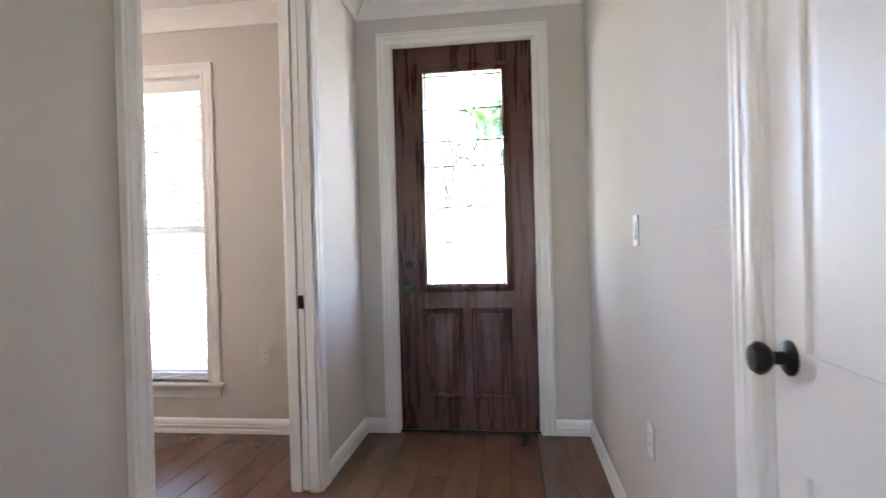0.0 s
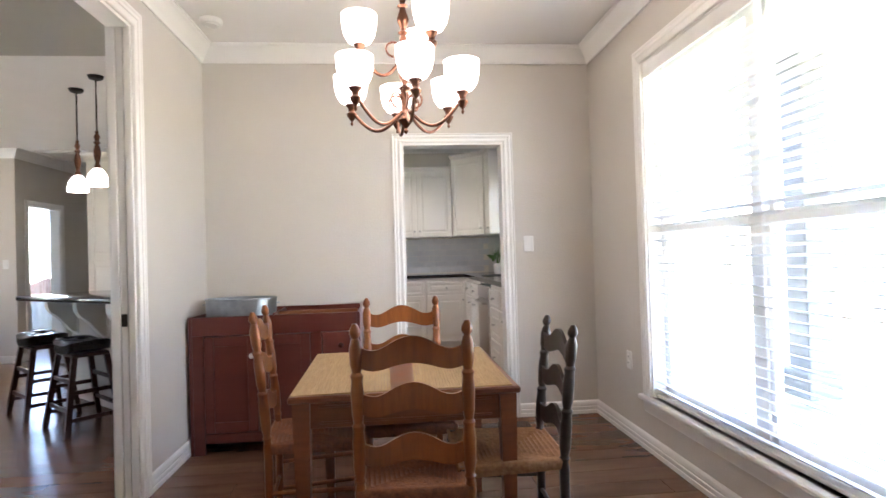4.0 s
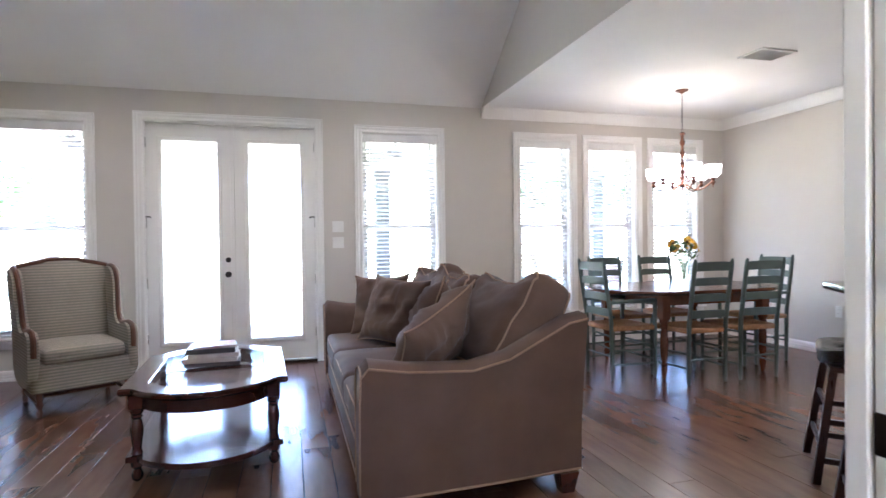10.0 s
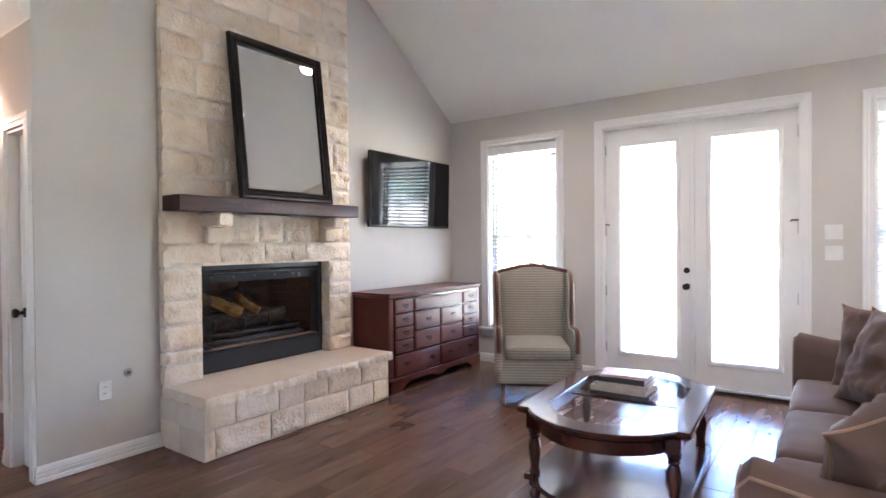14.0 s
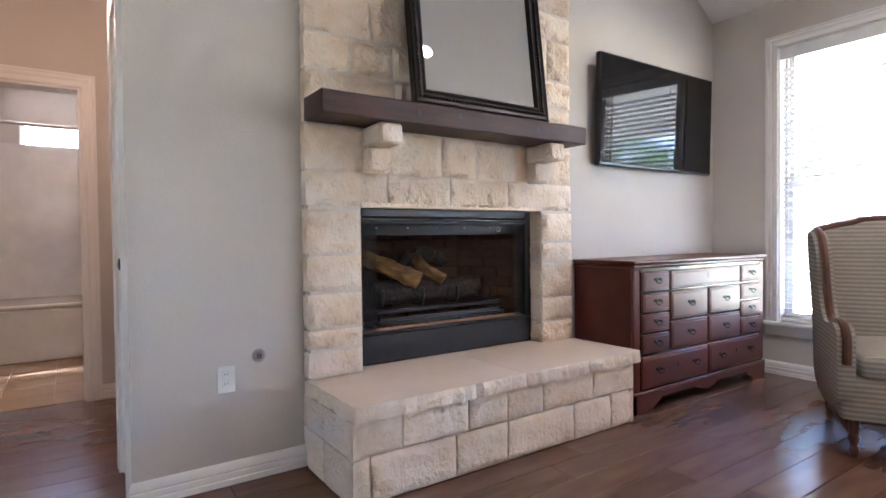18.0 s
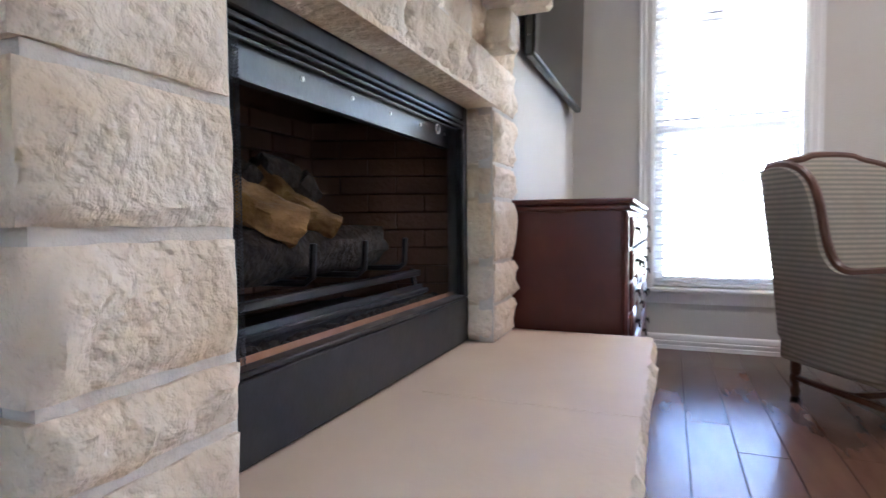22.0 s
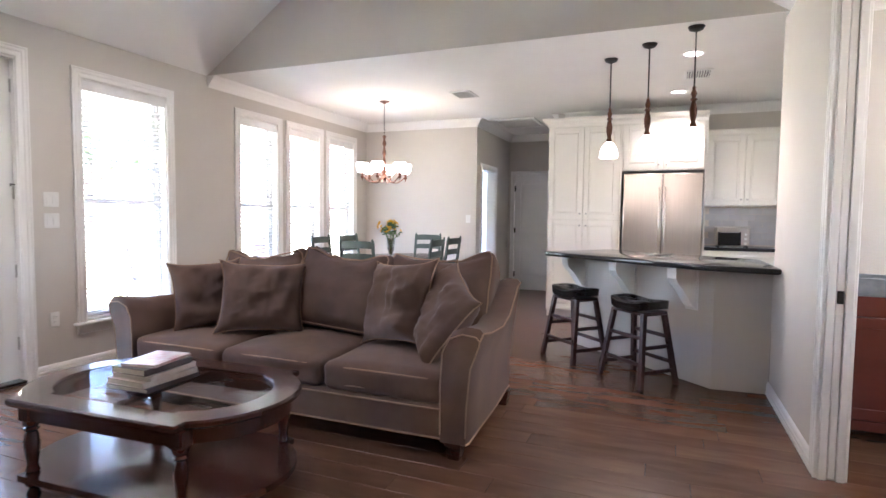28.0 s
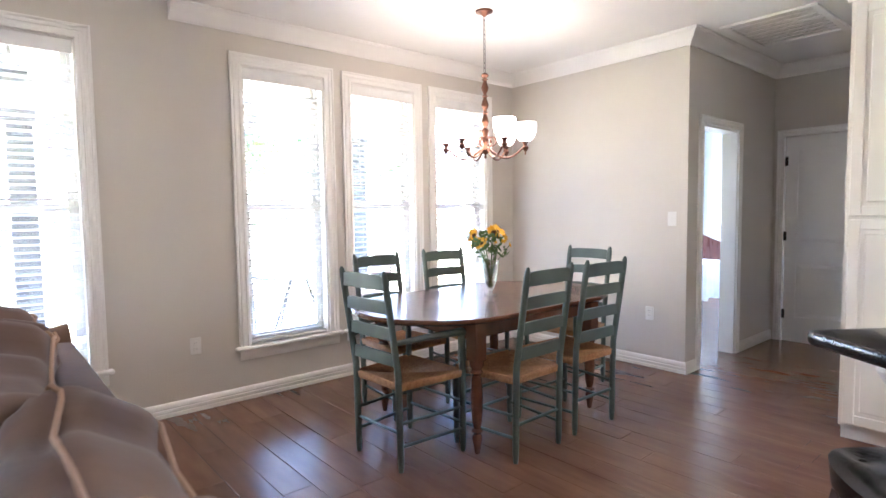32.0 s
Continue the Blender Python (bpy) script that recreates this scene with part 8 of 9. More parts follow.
# potted flowers and tray on the counter
ft = thing("flower_pot", "small vase of white flowers on the worktop", "plant", pose(-6.62, 3.86, CT))
part("pot", Shape().lathe([(0.04, 0), (0.05, 0.03), (0.055, 0.11), (0.045, 0.13), (0.038, 0.12), (0.0, 0.118)], 16), CERAMIC, ft)
rf = random.Random(4)
sv, sp = Shape(), Shape()
for k in range(26):
    a, q = rf.uniform(0, 6.28), rf.uniform(0.01, 0.11)
    z = 0.33 - q * 0.7 + rf.uniform(-0.04, 0.05)
    p0, p1 = Vector((0, 0, 0.11)), Vector((math.cos(a) * q, math.sin(a) * q, z))
    sv.tube([p0, (p0 + p1) / 2 + Vector((0, 0, 0.02)), p1], 0.002, 4)
    d = Vector((math.cos(a), math.sin(a), 0.3)).normalized()
    n_ = d.orthogonal()
    sv.add([p1 * 0.7, p1 * 0.7 + n_ * 0.02 + d * 0.03, p1 * 0.7 + d * 0.075, p1 * 0.7 - n_ * 0.02 + d * 0.03], [(0, 1, 2, 3)])
    if k % 2 == 0:
        for j in range(5):
            b = 1.256 * j
            c = Vector((math.cos(b), math.sin(b), 0.35)) * 0.028
            e = Vector((-math.sin(b), math.cos(b), 0)) * 0.012
            sp.add([p1, p1 + c * 0.6 + e, p1 + c, p1 + c * 0.6 - e], [(0, 1, 2, 3)])
part("foliage", sv, STEM, ft, smooth=0)
part("blossom", sp, WHITEP, ft, "white blossoms", 0)

# ---- breakfast bar ----
A, B = Vector((-4.28, 0.715, 0)), Vector((-5.42, -0.50, 0))
u = (B - A).normalized()
nrm = Vector((-u.y, u.x, 0))
if nrm.x < 0:
    nrm = -nrm
bar = thing("breakfast_bar", "angled breakfast bar with a pale painted base", "bar", kind="")
in1, in2 = B - nrm * 0.5, A - nrm * 0.55
part("base_wall", Shape().prism([(A.x, A.y), (A.x - 0.03, LN), (-4.9, LN), (in2.x, in2.y), (in1.x, in1.y), (B.x, B.y)][::-1], 0, CT - 0.043), WALL, bar, "greige painted base", 0)
for t_ in (0.12, 0.52, 0.93):
    p = A.lerp(B, t_)
    ang = math.degrees(math.atan2(nrm.y, nrm.x))
    m = pose(p.x, p.y, 0, 0, 0, ang)
    s = Shape().prism([(0.0, 0.60), (0.03, 0.595), (0.06, 0.62), (0.10, 0.67), (0.15, 0.73), (0.21, 0.78), (0.235, 0.82), (0.24, CT - 0.044), (0.0, CT - 0.044)], -0.045, 0.045, "y", m)
    s.bbox(-0.001, 0.012, -0.06, 0.06, 0.57, CT - 0.044, 0.003, m)
    part("bracket", s, TRIM, bar, "white curved bracket", 0)
def rounded(poly, r, n=5):
    out = []
    k = len(poly)
    for i, p in enumerate(poly):
        p, a, b = Vector((*p, 0)), Vector((*poly[i - 1], 0)), Vector((*poly[(i + 1) % k], 0))
        e0, e1 = (a - p).normalized() * r, (b - p).normalized() * r
        for j in range(n + 1):
            t = j / n
            out.append(tuple(((1 - t) ** 2 * (p + e0) + 2 * t * (1 - t) * p + t ** 2 * (p + e1))[:2]))
    return out
def slab_top(poly, z0, z1, e):
    """A slab with a rounded edge."""
    s = Shape()
    c = Vector((sum(p[0] for p in poly) / len(poly), sum(p[1] for p in poly) / len(poly)))
    k = len(poly)
    rings = []
    for inset, z in ((e, z0), (e * 0.3, z0 + e * 0.3), (0, z0 + e), (0, z1 - e), (e * 0.3, z1 - e * 0.3), (e, z1)):
        q = []
        for p in poly:
            d = Vector(p) - c
            q.append((p[0] - d.x / d.length * inset, p[1] - d.y / d.length * inset, z))
        rings.append(q)
    pts = [p for r in rings for p in r]
    f = [(r * k + i, r * k + (i + 1) % k, (r + 1) * k + (i + 1) % k, (r + 1) * k + i) for r in range(5) for i in range(k)]
    return s.add(pts, f + [tuple(range(k))[::-1], tuple(5 * k + i for i in range(k))])
BAR_TOP = [(-5.04, -0.77), (-4.06, 0.605), (-3.94, LN - 0.003), (-4.9, LN - 0.003), (-5.8, -0.20)]
bt = thing("granite_slab", "polished black granite bar top with a rounded edge", "worktop")
part("slab", slab_top(rounded(BAR_TOP, 0.05), CT - 0.042, CT, 0.014), GRANITE, bt, smooth=50)
tr = thing("glass_tray", "oval glass tray on the black bar top", "tray", pose(-4.98, 0.30, CT + 0.0005, 0, 0, 45))
part("dish", Shape().lathe([(0.05, 0), (0.10, 0.003), (0.14, 0.016), (0.145, 0.02), (0.136, 0.017), (0.1, 0.007), (0.0, 0.005)], 24), VASEG, tr)


def stool(m, label):
    t = thing("bar_stool", label, "stool", m, group="stools at the bar")
    s = Shape()
    n = 16
    hx, hy = 0.225, 0.155
    top = []
    for i in range(n + 1):
        for j in range(n + 1):
            x, y = (2 * i / n - 1), (2 * j / n - 1)
            r = 4.0
            k = (abs(x) ** r + abs(y) ** r) ** (1 / r)
            sc = max(abs(x), abs(y)) / k if k > 1e-6 else 1
            px, py = x * sc * hx, y * sc * hy
            e = max(abs(x), abs(y))
            z = 0.605 + 0.035 * (px / hx) ** 2 + 0.022 * (1 - e ** 6)
            for bx_, by_ in ((-0.09, 0.03), (0.09, 0.03), (0.0, -0.04), (-0.17, -0.05), (0.17, -0.05)):
                z -= 0.020 * math.exp(-((px - bx_) ** 2 + (py - by_) ** 2) / 0.0011)
            top.append((px, py, z))
    k = len(top)
    low = [(p[0] * 0.97, p[1] * 0.97, 0.548 + 0.03 * (p[0] / hx) ** 2) for p in top]
    f = [(i * (n + 1) + j, (i + 1) * (n + 1) + j, (i + 1) * (n + 1) + j + 1, i * (n + 1) + j + 1) for i in range(n) for j in range(n)]
    ring = [j for j in range(n + 1)] + [i * (n + 1) + n for i in range(1, n + 1)] + [n * (n + 1) + j for j in range(n - 1, -1, -1)] + [i * (n + 1) for i in range(n - 1, 0, -1)]
    s.add(top + low, f + [tuple(k + q for q in t_) for t_ in f] + [(ring[q], ring[(q + 1) % len(ring)], k + ring[(q + 1) % len(ring)], k + ring[q]) for q in range(len(ring))])
    st = part("seat", s, LEATH, t, "black tufted leather saddle seat", 50)
    for x, y in ((-0.09, 0.03), (0.09, 0.03), (0, -0.04), (-0.17, -0.05), (0.17, -0.05)):
        part("button", Shape().lathe([(0.008, 0), (0.006, 0.004), (0, 0.005)], 8, pose(x, y, 0.606 + 0.035 * (x / hx) ** 2)), LEATH, st)
    part("seat_frame", Shape().bbox(-0.19, 0.19, -0.12, 0.12, 0.525, 0.552, 0.006), STOOLW, t)
    def at(sx, sy, z):
        q = z / 0.54
        return Vector((sx * (0.235 - 0.07 * q), sy * (0.185 - 0.08 * q), z))
    for sx in (-1, 1):
        for sy in (-1, 1):
            a, b = at(sx, sy, 0), at(sx, sy, 0.545)
            e = 0.018
            part("leg", Shape().add([(a.x - e, a.y - e, 0), (a.x + e, a.y - e, 0), (a.x + e, a.y + e, 0), (a.x - e, a.y + e, 0), (b.x - e, b.y - e, b.z), (b.x + e, b.y - e, b.z), (b.x + e, b.y + e, b.z), (b.x - e, b.y + e, b.z)],
                                    [(3, 2, 1, 0), (4, 5, 6, 7), (0, 1, 5, 4), (1, 2, 6, 5), (2, 3, 7, 6), (3, 0, 4, 7)]), STOOLW, t, smooth=0)
    for sy, z in ((-1, 0.17), (1, 0.17), (-1, 0.36), (1, 0.36)):
        a, b = at(-1, sy, z), at(1, sy, z)
        part("rung", Shape().bbox(a.x, b.x, a.y - 0.009, a.y + 0.009, z - 0.014, z + 0.014, 0.003), STOOLW, t)
    for sx, z in ((-1, 0.11), (1, 0.11), (-1, 0.29), (1, 0.29)):
        a, b = at(sx, -1, z), at(sx, 1, z)
        part("rung", Shape().bbox(a.x - 0.009, a.x + 0.009, a.y, b.y, z - 0.014, z + 0.014, 0.003), STOOLW, t)


stool(pose(-4.84, -0.42, 0, 0, 0, 46), "saddle bar stool with black tufted leather beside the bar")
stool(pose(-4.33, 0.17, 0, 0, 0, 46), "saddle bar stool with black tufted leather near the wall")


# ---- switches, outlets, vents ----
def plate(label, p, way, w=0.075, h=0.118, style="outlet", gangs=1):
    """A wall plate at p; way: heading in degrees of its face (0 looks to -y)."""
    t = thing("light_switch" if style == "switch" else "outlet", label, "switch" if style == "switch" else "outlet", pose(*p, 0, 0, way), group="wall plates")
    w += 0.046 * (gangs - 1)
    part("plate", Shape().bbox(-w / 2, w / 2, -0.006, 0, -h / 2, h / 2, 0.003), PLASTIC, t)
    for g in range(gangs):
        x = (g - (gangs - 1) / 2) * 0.046
        if style == "switch":
            part("rocker", Shape().prism([(-0.012, -0.033), (-0.0055, -0.033), (-0.0055, 0.033), (-0.008, 0.033)], x - 0.016, x + 0.016, "x"), PLASTIC, t, smooth=0)
        else:
            for z in (-0.02, 0.02):
                so_ = part("socket", Shape().bbox(x - 0.016, x + 0.016, -0.0085, -0.005, z - 0.015, z + 0.015, 0.003), PLASTIC, t)
                for sx in (-0.006, 0.006):
                    part("slot", Shape().box(x + sx - 0.0012, x + sx + 0.0012, -0.0092, -0.0083, z - 0.002, z + 0.006), IRON, so_, smooth=0)


EAST, WEST, NORTH, SOUTH = 270, 90, 0, 180   # the wall that carries the plate
plate("white rocker switch on the greige wall", (DW, 3.58, 1.26), WEST, style="switch")
plate("white outlet low on the greige wall", (-0.88, DN, 0.47), NORTH)
plate("white outlet low on the greige wall", (-3.36, DN, 0.47), NORTH)
plate("white rocker switch on the hall wall", (HE, 2.82, 1.2), EAST, style="switch")
plate("white outlet low on the hall wall", (HE, 2.66, 0.47), EAST)
plate("white double rocker switch beside the french doors", (-2.5, S, 1.385), SOUTH, style="switch", gangs=2)
plate("white double rocker switch beside the french doors", (-2.5, S, 1.215), SOUTH, style="switch", gangs=2)
plate("white outlet low beside the french doors", (-2.5, S, 0.42), SOUTH)
plate("white outlet low between the windows", (-4.22, S, 0.42), SOUTH)
plate("white rocker switch on the nook wall", (BX, -2.43, 1.245), WEST, style="switch")
plate("white outlet low on the nook wall", (BX, -2.62, 0.43), WEST)
plate("white outlet beside the stone fireplace", (EL, -0.36, 0.42), EAST)
gk = thing("gas_key_valve", "round chrome gas key valve on the wall", "valve", pose(EL, -0.5, 0.505, 0, -90, 0))
part("flange", Shape().lathe([(0.028, 0), (0.03, 0.003), (0.026, 0.008), (0.014, 0.009), (0.012, 0.004), (0, 0.004)], 20), NICKEL, gk)
part("socket", Shape().lathe([(0.009, 0.004), (0.009, 0.012), (0.006, 0.012), (0.006, 0.005)], 8, caps=False), BRONZE, gk)
sd = thing("smoke_detector", "round white smoke detector on the ceiling", "smoke detector", pose(-3.49, 1.44, H, 180, 0, 0))
part("body", Shape().lathe([(0.07, 0), (0.07, 0.015), (0.06, 0.03), (0.03, 0.038), (0, 0.038)], 24), PLASTIC, sd)
part("grille", Shape().lathe([(0.045, 0.034), (0.045, 0.040), (0.035, 0.041), (0.035, 0.037)], 24, caps=False), PLASTIC, sd)


def vent(label, x, y, w, d, slats):
    t = thing("ceiling_vent", label, "vent", pose(x, y, H))
    part("backing", Shape().box(-w / 2 + 0.02, w / 2 - 0.02, -d / 2 + 0.02, d / 2 - 0.02, -0.003, -0.001), IRON, t, smooth=0)
    s = Shape()
    for a, b, c, e in ((-w / 2, w / 2, -d / 2, -d / 2 + 0.025), (-w / 2, w / 2, d / 2 - 0.025, d / 2), (-w / 2, -w / 2 + 0.025, -d / 2 + 0.025, d / 2 - 0.025), (w / 2 - 0.025, w / 2, -d / 2 + 0.025, d / 2 - 0.025)):
        s.bbox(a, b, c, e, -0.012, 0, 0.002)
    part("frame", s, PLASTIC, t)
    for k in range(slats):
        yy = -d / 2 + 0.025 + (d - 0.05) * (k + 0.5) / slats
        part("slat", Shape().box(-w / 2 + 0.025, w / 2 - 0.025, -0.009, 0.009, -0.001, 0.001, pose(0, yy, -0.008, 35, 0, 0)), PLASTIC, t, smooth=0)


vent("white ceiling air vent over the nook", -5.86, -1.93, 0.36, 0.26, 9)
vent("white ceiling air vent over the kitchen", -5.76, 0.61, 0.36, 0.26, 9)
rgv = thing("return_air_grille", "large white louvred return grille in the back hall ceiling", "vent", pose(-8.02, -1.80, H))
s = Shape()
for a, b, c, e in ((-0.42, 0.42, -0.33, -0.28), (-0.42, 0.42, 0.28, 0.33), (-0.42, -0.37, -0.28, 0.28), (0.37, 0.42, -0.28, 0.28)):
    s.bbox(a, b, c, e, -0.02, 0, 0.004)
part("frame", s, TRIM, rgv)
part("backing", Shape().box(-0.37, 0.37, -0.28, 0.28, -0.002, -0.0005), TRIM, rgv, smooth=0)
for k in range(8):
    part("slat", Shape().box(-0.038, 0.038, -0.28, 0.28, -0.002, 0.002, pose(-0.37 + 0.74 * (k + 0.5) / 8, 0, -0.014, 0, 18, 0)), TRIM, rgv, smooth=0)
ah = thing("attic_hatch", "white framed attic hatch in the side hall ceiling", "hatch", pose(2.2, 0.42, H))
s = Shape()
for a, b, c, e in ((-0.62, 0.62, -0.33, -0.27), (-0.62, 0.62, 0.27, 0.33), (-0.62, -0.56, -0.27, 0.27), (0.56, 0.62, -0.27, 0.27)):
    s.bbox(a, b, c, e, -0.018, 0, 0.004)
part("frame", s, TRIM, ah)
part("panel", Shape().box(-0.56, 0.56, -0.27, 0.27, -0.008, -0.001), TRIM, ah, smooth=0)
bl = thing("wall_sconce", "bronze wall lamp with a glowing glass bowl", "wall lamp", pose(EC, -0.05, 2.27, 0, 0, -90))
part("back_plate", Shape().lathe([(0.04, 0), (0.04, 0.008), (0.02, 0.014), (0.012, 0.02)], 16, pose(0, 0.0, 0.09, -90, 0, 0)), BRONZE, bl)
part("arm", Shape().tube([(0, 0.01, 0.09), (0, 0.05, 0.13), (0, 0.08, 0.15), (0, 0.115, 0.125), (0, 0.11, 0.085)], 0.008, 8), BRONZE, bl)
part("fitter", Shape().lathe([(0.085, 0.0), (0.09, 0.012), (0.07, 0.04), (0.03, 0.07), (0.01, 0.09)], 20, pose(0, 0.11, 0)), BRONZE, bl)
part("bowl", Shape().lathe([(0.004, -0.085), (0.04, -0.075), (0.07, -0.045), (0.084, -0.002), (0.078, -0.002), (0.064, -0.04), (0.036, -0.068), (0, -0.078)], 24, pose(0, 0.11, 0)), SHADE, bl, "glowing frosted glass bowl", 60)
point_lamp("side_hall_lamp", EC + 0.22, 0.1, 2.1, 0.25, (1, 0.64, 0.37), 0.08)

# closets behind the closed doors
wall("wall_hall_closet", "plain closet walls behind the hall door", ("y", 0.98, 1.9, 2.0, 2.1, 0, H), ("x", HE + OUT, 2.1, 1.9, 2.0, 0, H))
wall("wall_linen_closet", "plain closet walls behind the linen door", ("x", EL + OUT, EC - 0.1, -0.8, -0.7, 0, H))
structure("ceiling_closet", Shape().box(HE + OUT, 2.1, 0.98, 2.0, H - 0.05, H + 0.1).box(EL + OUT + 0.01, EC - 0.11, -0.7, EH - 0.13, H - 0.05, H - 0.01), CEIL, "plain closet ceiling", "ceiling", 0)

# ---- bathroom beyond the side hall ----
BX0, BX1, BY0, BY1 = EX + TW, 5.5, -0.62, 1.6
wall("wall_bath_south", "white painted bathroom wall", ("x", BX0, BX1 + 0.1, BY0 - 0.1, BY0, 0, H))
wall("wall_bath_north", "white painted bathroom wall", ("x", BX0, BX1 + 0.1, BY1, BY1 + 0.1, 0, H))
wall("wall_bath_east", "bathroom wall with a high window", ("y", BY0, BY1, BX1, BX1 + 0.12, 0, H, [(-0.35, 0.55, 1.93, 2.2)]))
wall("wall_bath_west", "bathroom wall beside the side hall", ("y", 1.0, BY1, EX, EX + TW, 0, H))
structure("ceiling_bath", Shape().box(BX0, BX1, BY0, BY1, H - 0.2, H - 0.1), CEIL, "white bathroom ceiling", "ceiling", 0)
bf = thing("floor_bath", "tan square tile bathroom floor", "floor", kind="structure")
part("grout", Shape().box(EX + 0.05, BX1, BY0, BY1, -0.18, FZ - 0.008), MORTAR, bf, smooth=0)
me = Shape().bbox(-0.148, 0.148, -0.148, 0.148, -0.008, 0, 0.002).mesh("tile", BATHTILE, 0)
for i in range(8):
    for j in range(8):
        o = part("tile", me, BATHTILE, bf)
        o.location = (EX + 0.21 + 0.3 * i, BY0 + 0.155 + 0.3 * j, FZ)
bw = thing("window_8", "small high bathroom window with a white frame", "window", kind="structure")
for q in ((-0.35, -0.31, 1.93, 2.2), (0.51, 0.55, 1.93, 2.2), (-0.31, 0.51, 1.93, 1.965), (-0.31, 0.51, 2.165, 2.2), (-0.07, -0.04, 1.965, 2.165)):
    part("window_frame", Shape().bbox(BX1 + 0.03, BX1 + 0.08, *q, 0.003), TRIM, bw)
part("pane", Shape().box(BX1 + 0.05, BX1 + 0.054, -0.31, 0.51, 1.965, 2.165), GLASS, bw, smooth=0).visible_shadow = False
tb = thing("bathtub", "white bathtub with a tiled surround", "bathtub", pose(4.75, BY0, 0))
part("apron", Shape().bbox(0, 0.06, 0.002, 2.3, 0, 0.44, 0.015), CERAMIC, tb)
part("rim", Shape().bbox(-0.012, 0.74, 0.002, 2.3, 0.44, 0.475, 0.012), CERAMIC, tb)
part("surround", Shape().bbox(0.735, 0.748, 0.01, 2.3, 0.48, 1.88, 0.003), CERAMIC, tb, "white shower surround")
part("surround", Shape().bbox(0.06, 0.735, 0.003, 0.015, 0.48, 2.1, 0.003), CERAMIC, tb)
scu = thing("shower_curtain", "taupe shower curtain drawn to one side", "curtain", pose(4.72, BY0, 0))
part("rod", Shape().tube([(0, 0.0, 2.05), (0, 2.3, 2.05)], 0.012, 8), NICKEL, scu)
s = Shape()
nn = 60
pp = [(0.03 * math.sin(k * 0.9), 0.06 + 0.009 * k) for k in range(nn)]
s.add([(x, y, z) for z in (0.3, 2.03) for x, y in pp] + [(x + 0.004, y, z) for z in (0.3, 2.03) for x, y in pp],
      [(k, k + 1, nn + k + 1, nn + k) for k in range(nn - 1)] + [(2 * nn + k, 2 * nn + k + 1, 3 * nn + k + 1, 3 * nn + k) for k in range(nn - 1)])
part("cloth", s, CURTAIN, scu, smooth=60)
tl = thing("toilet", "white ceramic toilet beside the bathtub", "toilet", pose(4.32, BY0 + 0.01, 0, 0, 0, 0))
part("tank", Shape().bbox(-0.2, 0.2, 0.0, 0.18, 0.40, 0.74, 0.02), CERAMIC, tl)
part("tank_lid", Shape().bbox(-0.21, 0.21, 0.0, 0.195, 0.742, 0.775, 0.01), CERAMIC, tl)
ov = [(0.185 * math.cos(a), 0.40 + 0.245 * math.sin(a)) for a in [k * 0.2618 for k in range(24)]]
s = Shape()
for z, sc in ((0.0, 0.55), (0.12, 0.5), (0.25, 0.7), (0.36, 0.97), (0.40, 1.0)):
    s.v += [(x * sc, 0.36 + (y - 0.36) * sc, z) for x, y in ov]
s.f = [(r * 24 + i, r * 24 + (i + 1) % 24, (r + 1) * 24 + (i + 1) % 24, (r + 1) * 24 + i) for r in range(4) for i in range(24)] + [tuple(range(24))[::-1], tuple(96 + i for i in range(24))]
part("bowl", s, CERAMIC, tl, smooth=50)
part("seat_lid", Shape().prism([(x * 1.02, 0.4 + (y - 0.4) * 1.02) for x, y in ov], 0.402, 0.435), CERAMIC, tl, smooth=30)
# lamp added above the doorway's view to fill the bathroom with warm light
vb = thing("bath_fill_fixture", "unseen ceiling lamp with a white shade, added to light the bathroom", "ceiling lamp", pose(3.95, 0.4, H - 0.2))
part("base", Shape().lathe([(0.10, -0.02), (0.11, 0)], 20), NICKEL, vb)
part("globe", Shape().lathe([(0.002, -0.13), (0.08, -0.11), (0.12, -0.06), (0.10, -0.02)], 20), SHADE, vb)
point_lamp("bath_lamp", 3.95, 0.4, 2.36, 0.22, (1, 0.66, 0.4), 0.08)

# ---- bedroom beyond the back hall ----
MX = -12.0
wall("wall_bedroom_west", "pale blue bedroom wall", ("y", S, BY - TW, MX - 0.1, MX, 0, H))
# the south opening is out of view, sized to let light in
wall("wall_bedroom_south", "pale blue bedroom wall with a window", ("x", MX, BX - OUT, S - OUT, S, 0, H, [(-11.6, -9.8, 0.6, 2.3)]))
wall("wall_bedroom_north", "pale blue bedroom wall", ("x", MX, DX - 0.001, BY - TW, BY, 0, H))
structure("ceiling_bedroom", Shape().box(MX - 0.1, DX - TW - 0.002, S - OUT, BY, H, H + 0.1), CEIL, "white bedroom ceiling", "ceiling", 0)
for nm in ("wall_bedroom_west", "wall_bedroom_south", "wall_bedroom_north"):
    bpy.data.objects[nm].data.materials[0] = BLUEW
bd = thing("bed", "wooden bed with turned posts and a white spread", "bed", pose(-10.7, -3.33, 0))
for y in (0.0, -0.84):
    part("post", Shape().lathe([(0.03, 0), (0.035, 0.2), (0.03, 0.5), (0.038, 0.62), (0.026, 0.70), (0.036, 0.80), (0.024, 0.88), (0.034, 0.93), (0.022, 0.97), (0.036, 1.01), (0.03, 1.05), (0.004, 1.07)], 14, pose(0, y, 0)), DOORW, bd)
part("headboard", Shape().prism([(-0.81, 0.45), (-0.03, 0.45), (-0.03, 0.88), (-0.15, 0.92), (-0.30, 0.98), (-0.42, 1.0), (-0.54, 0.98), (-0.69, 0.92), (-0.81, 0.88)], -0.015, 0.015, "x"), DOORW, bd, smooth=0)
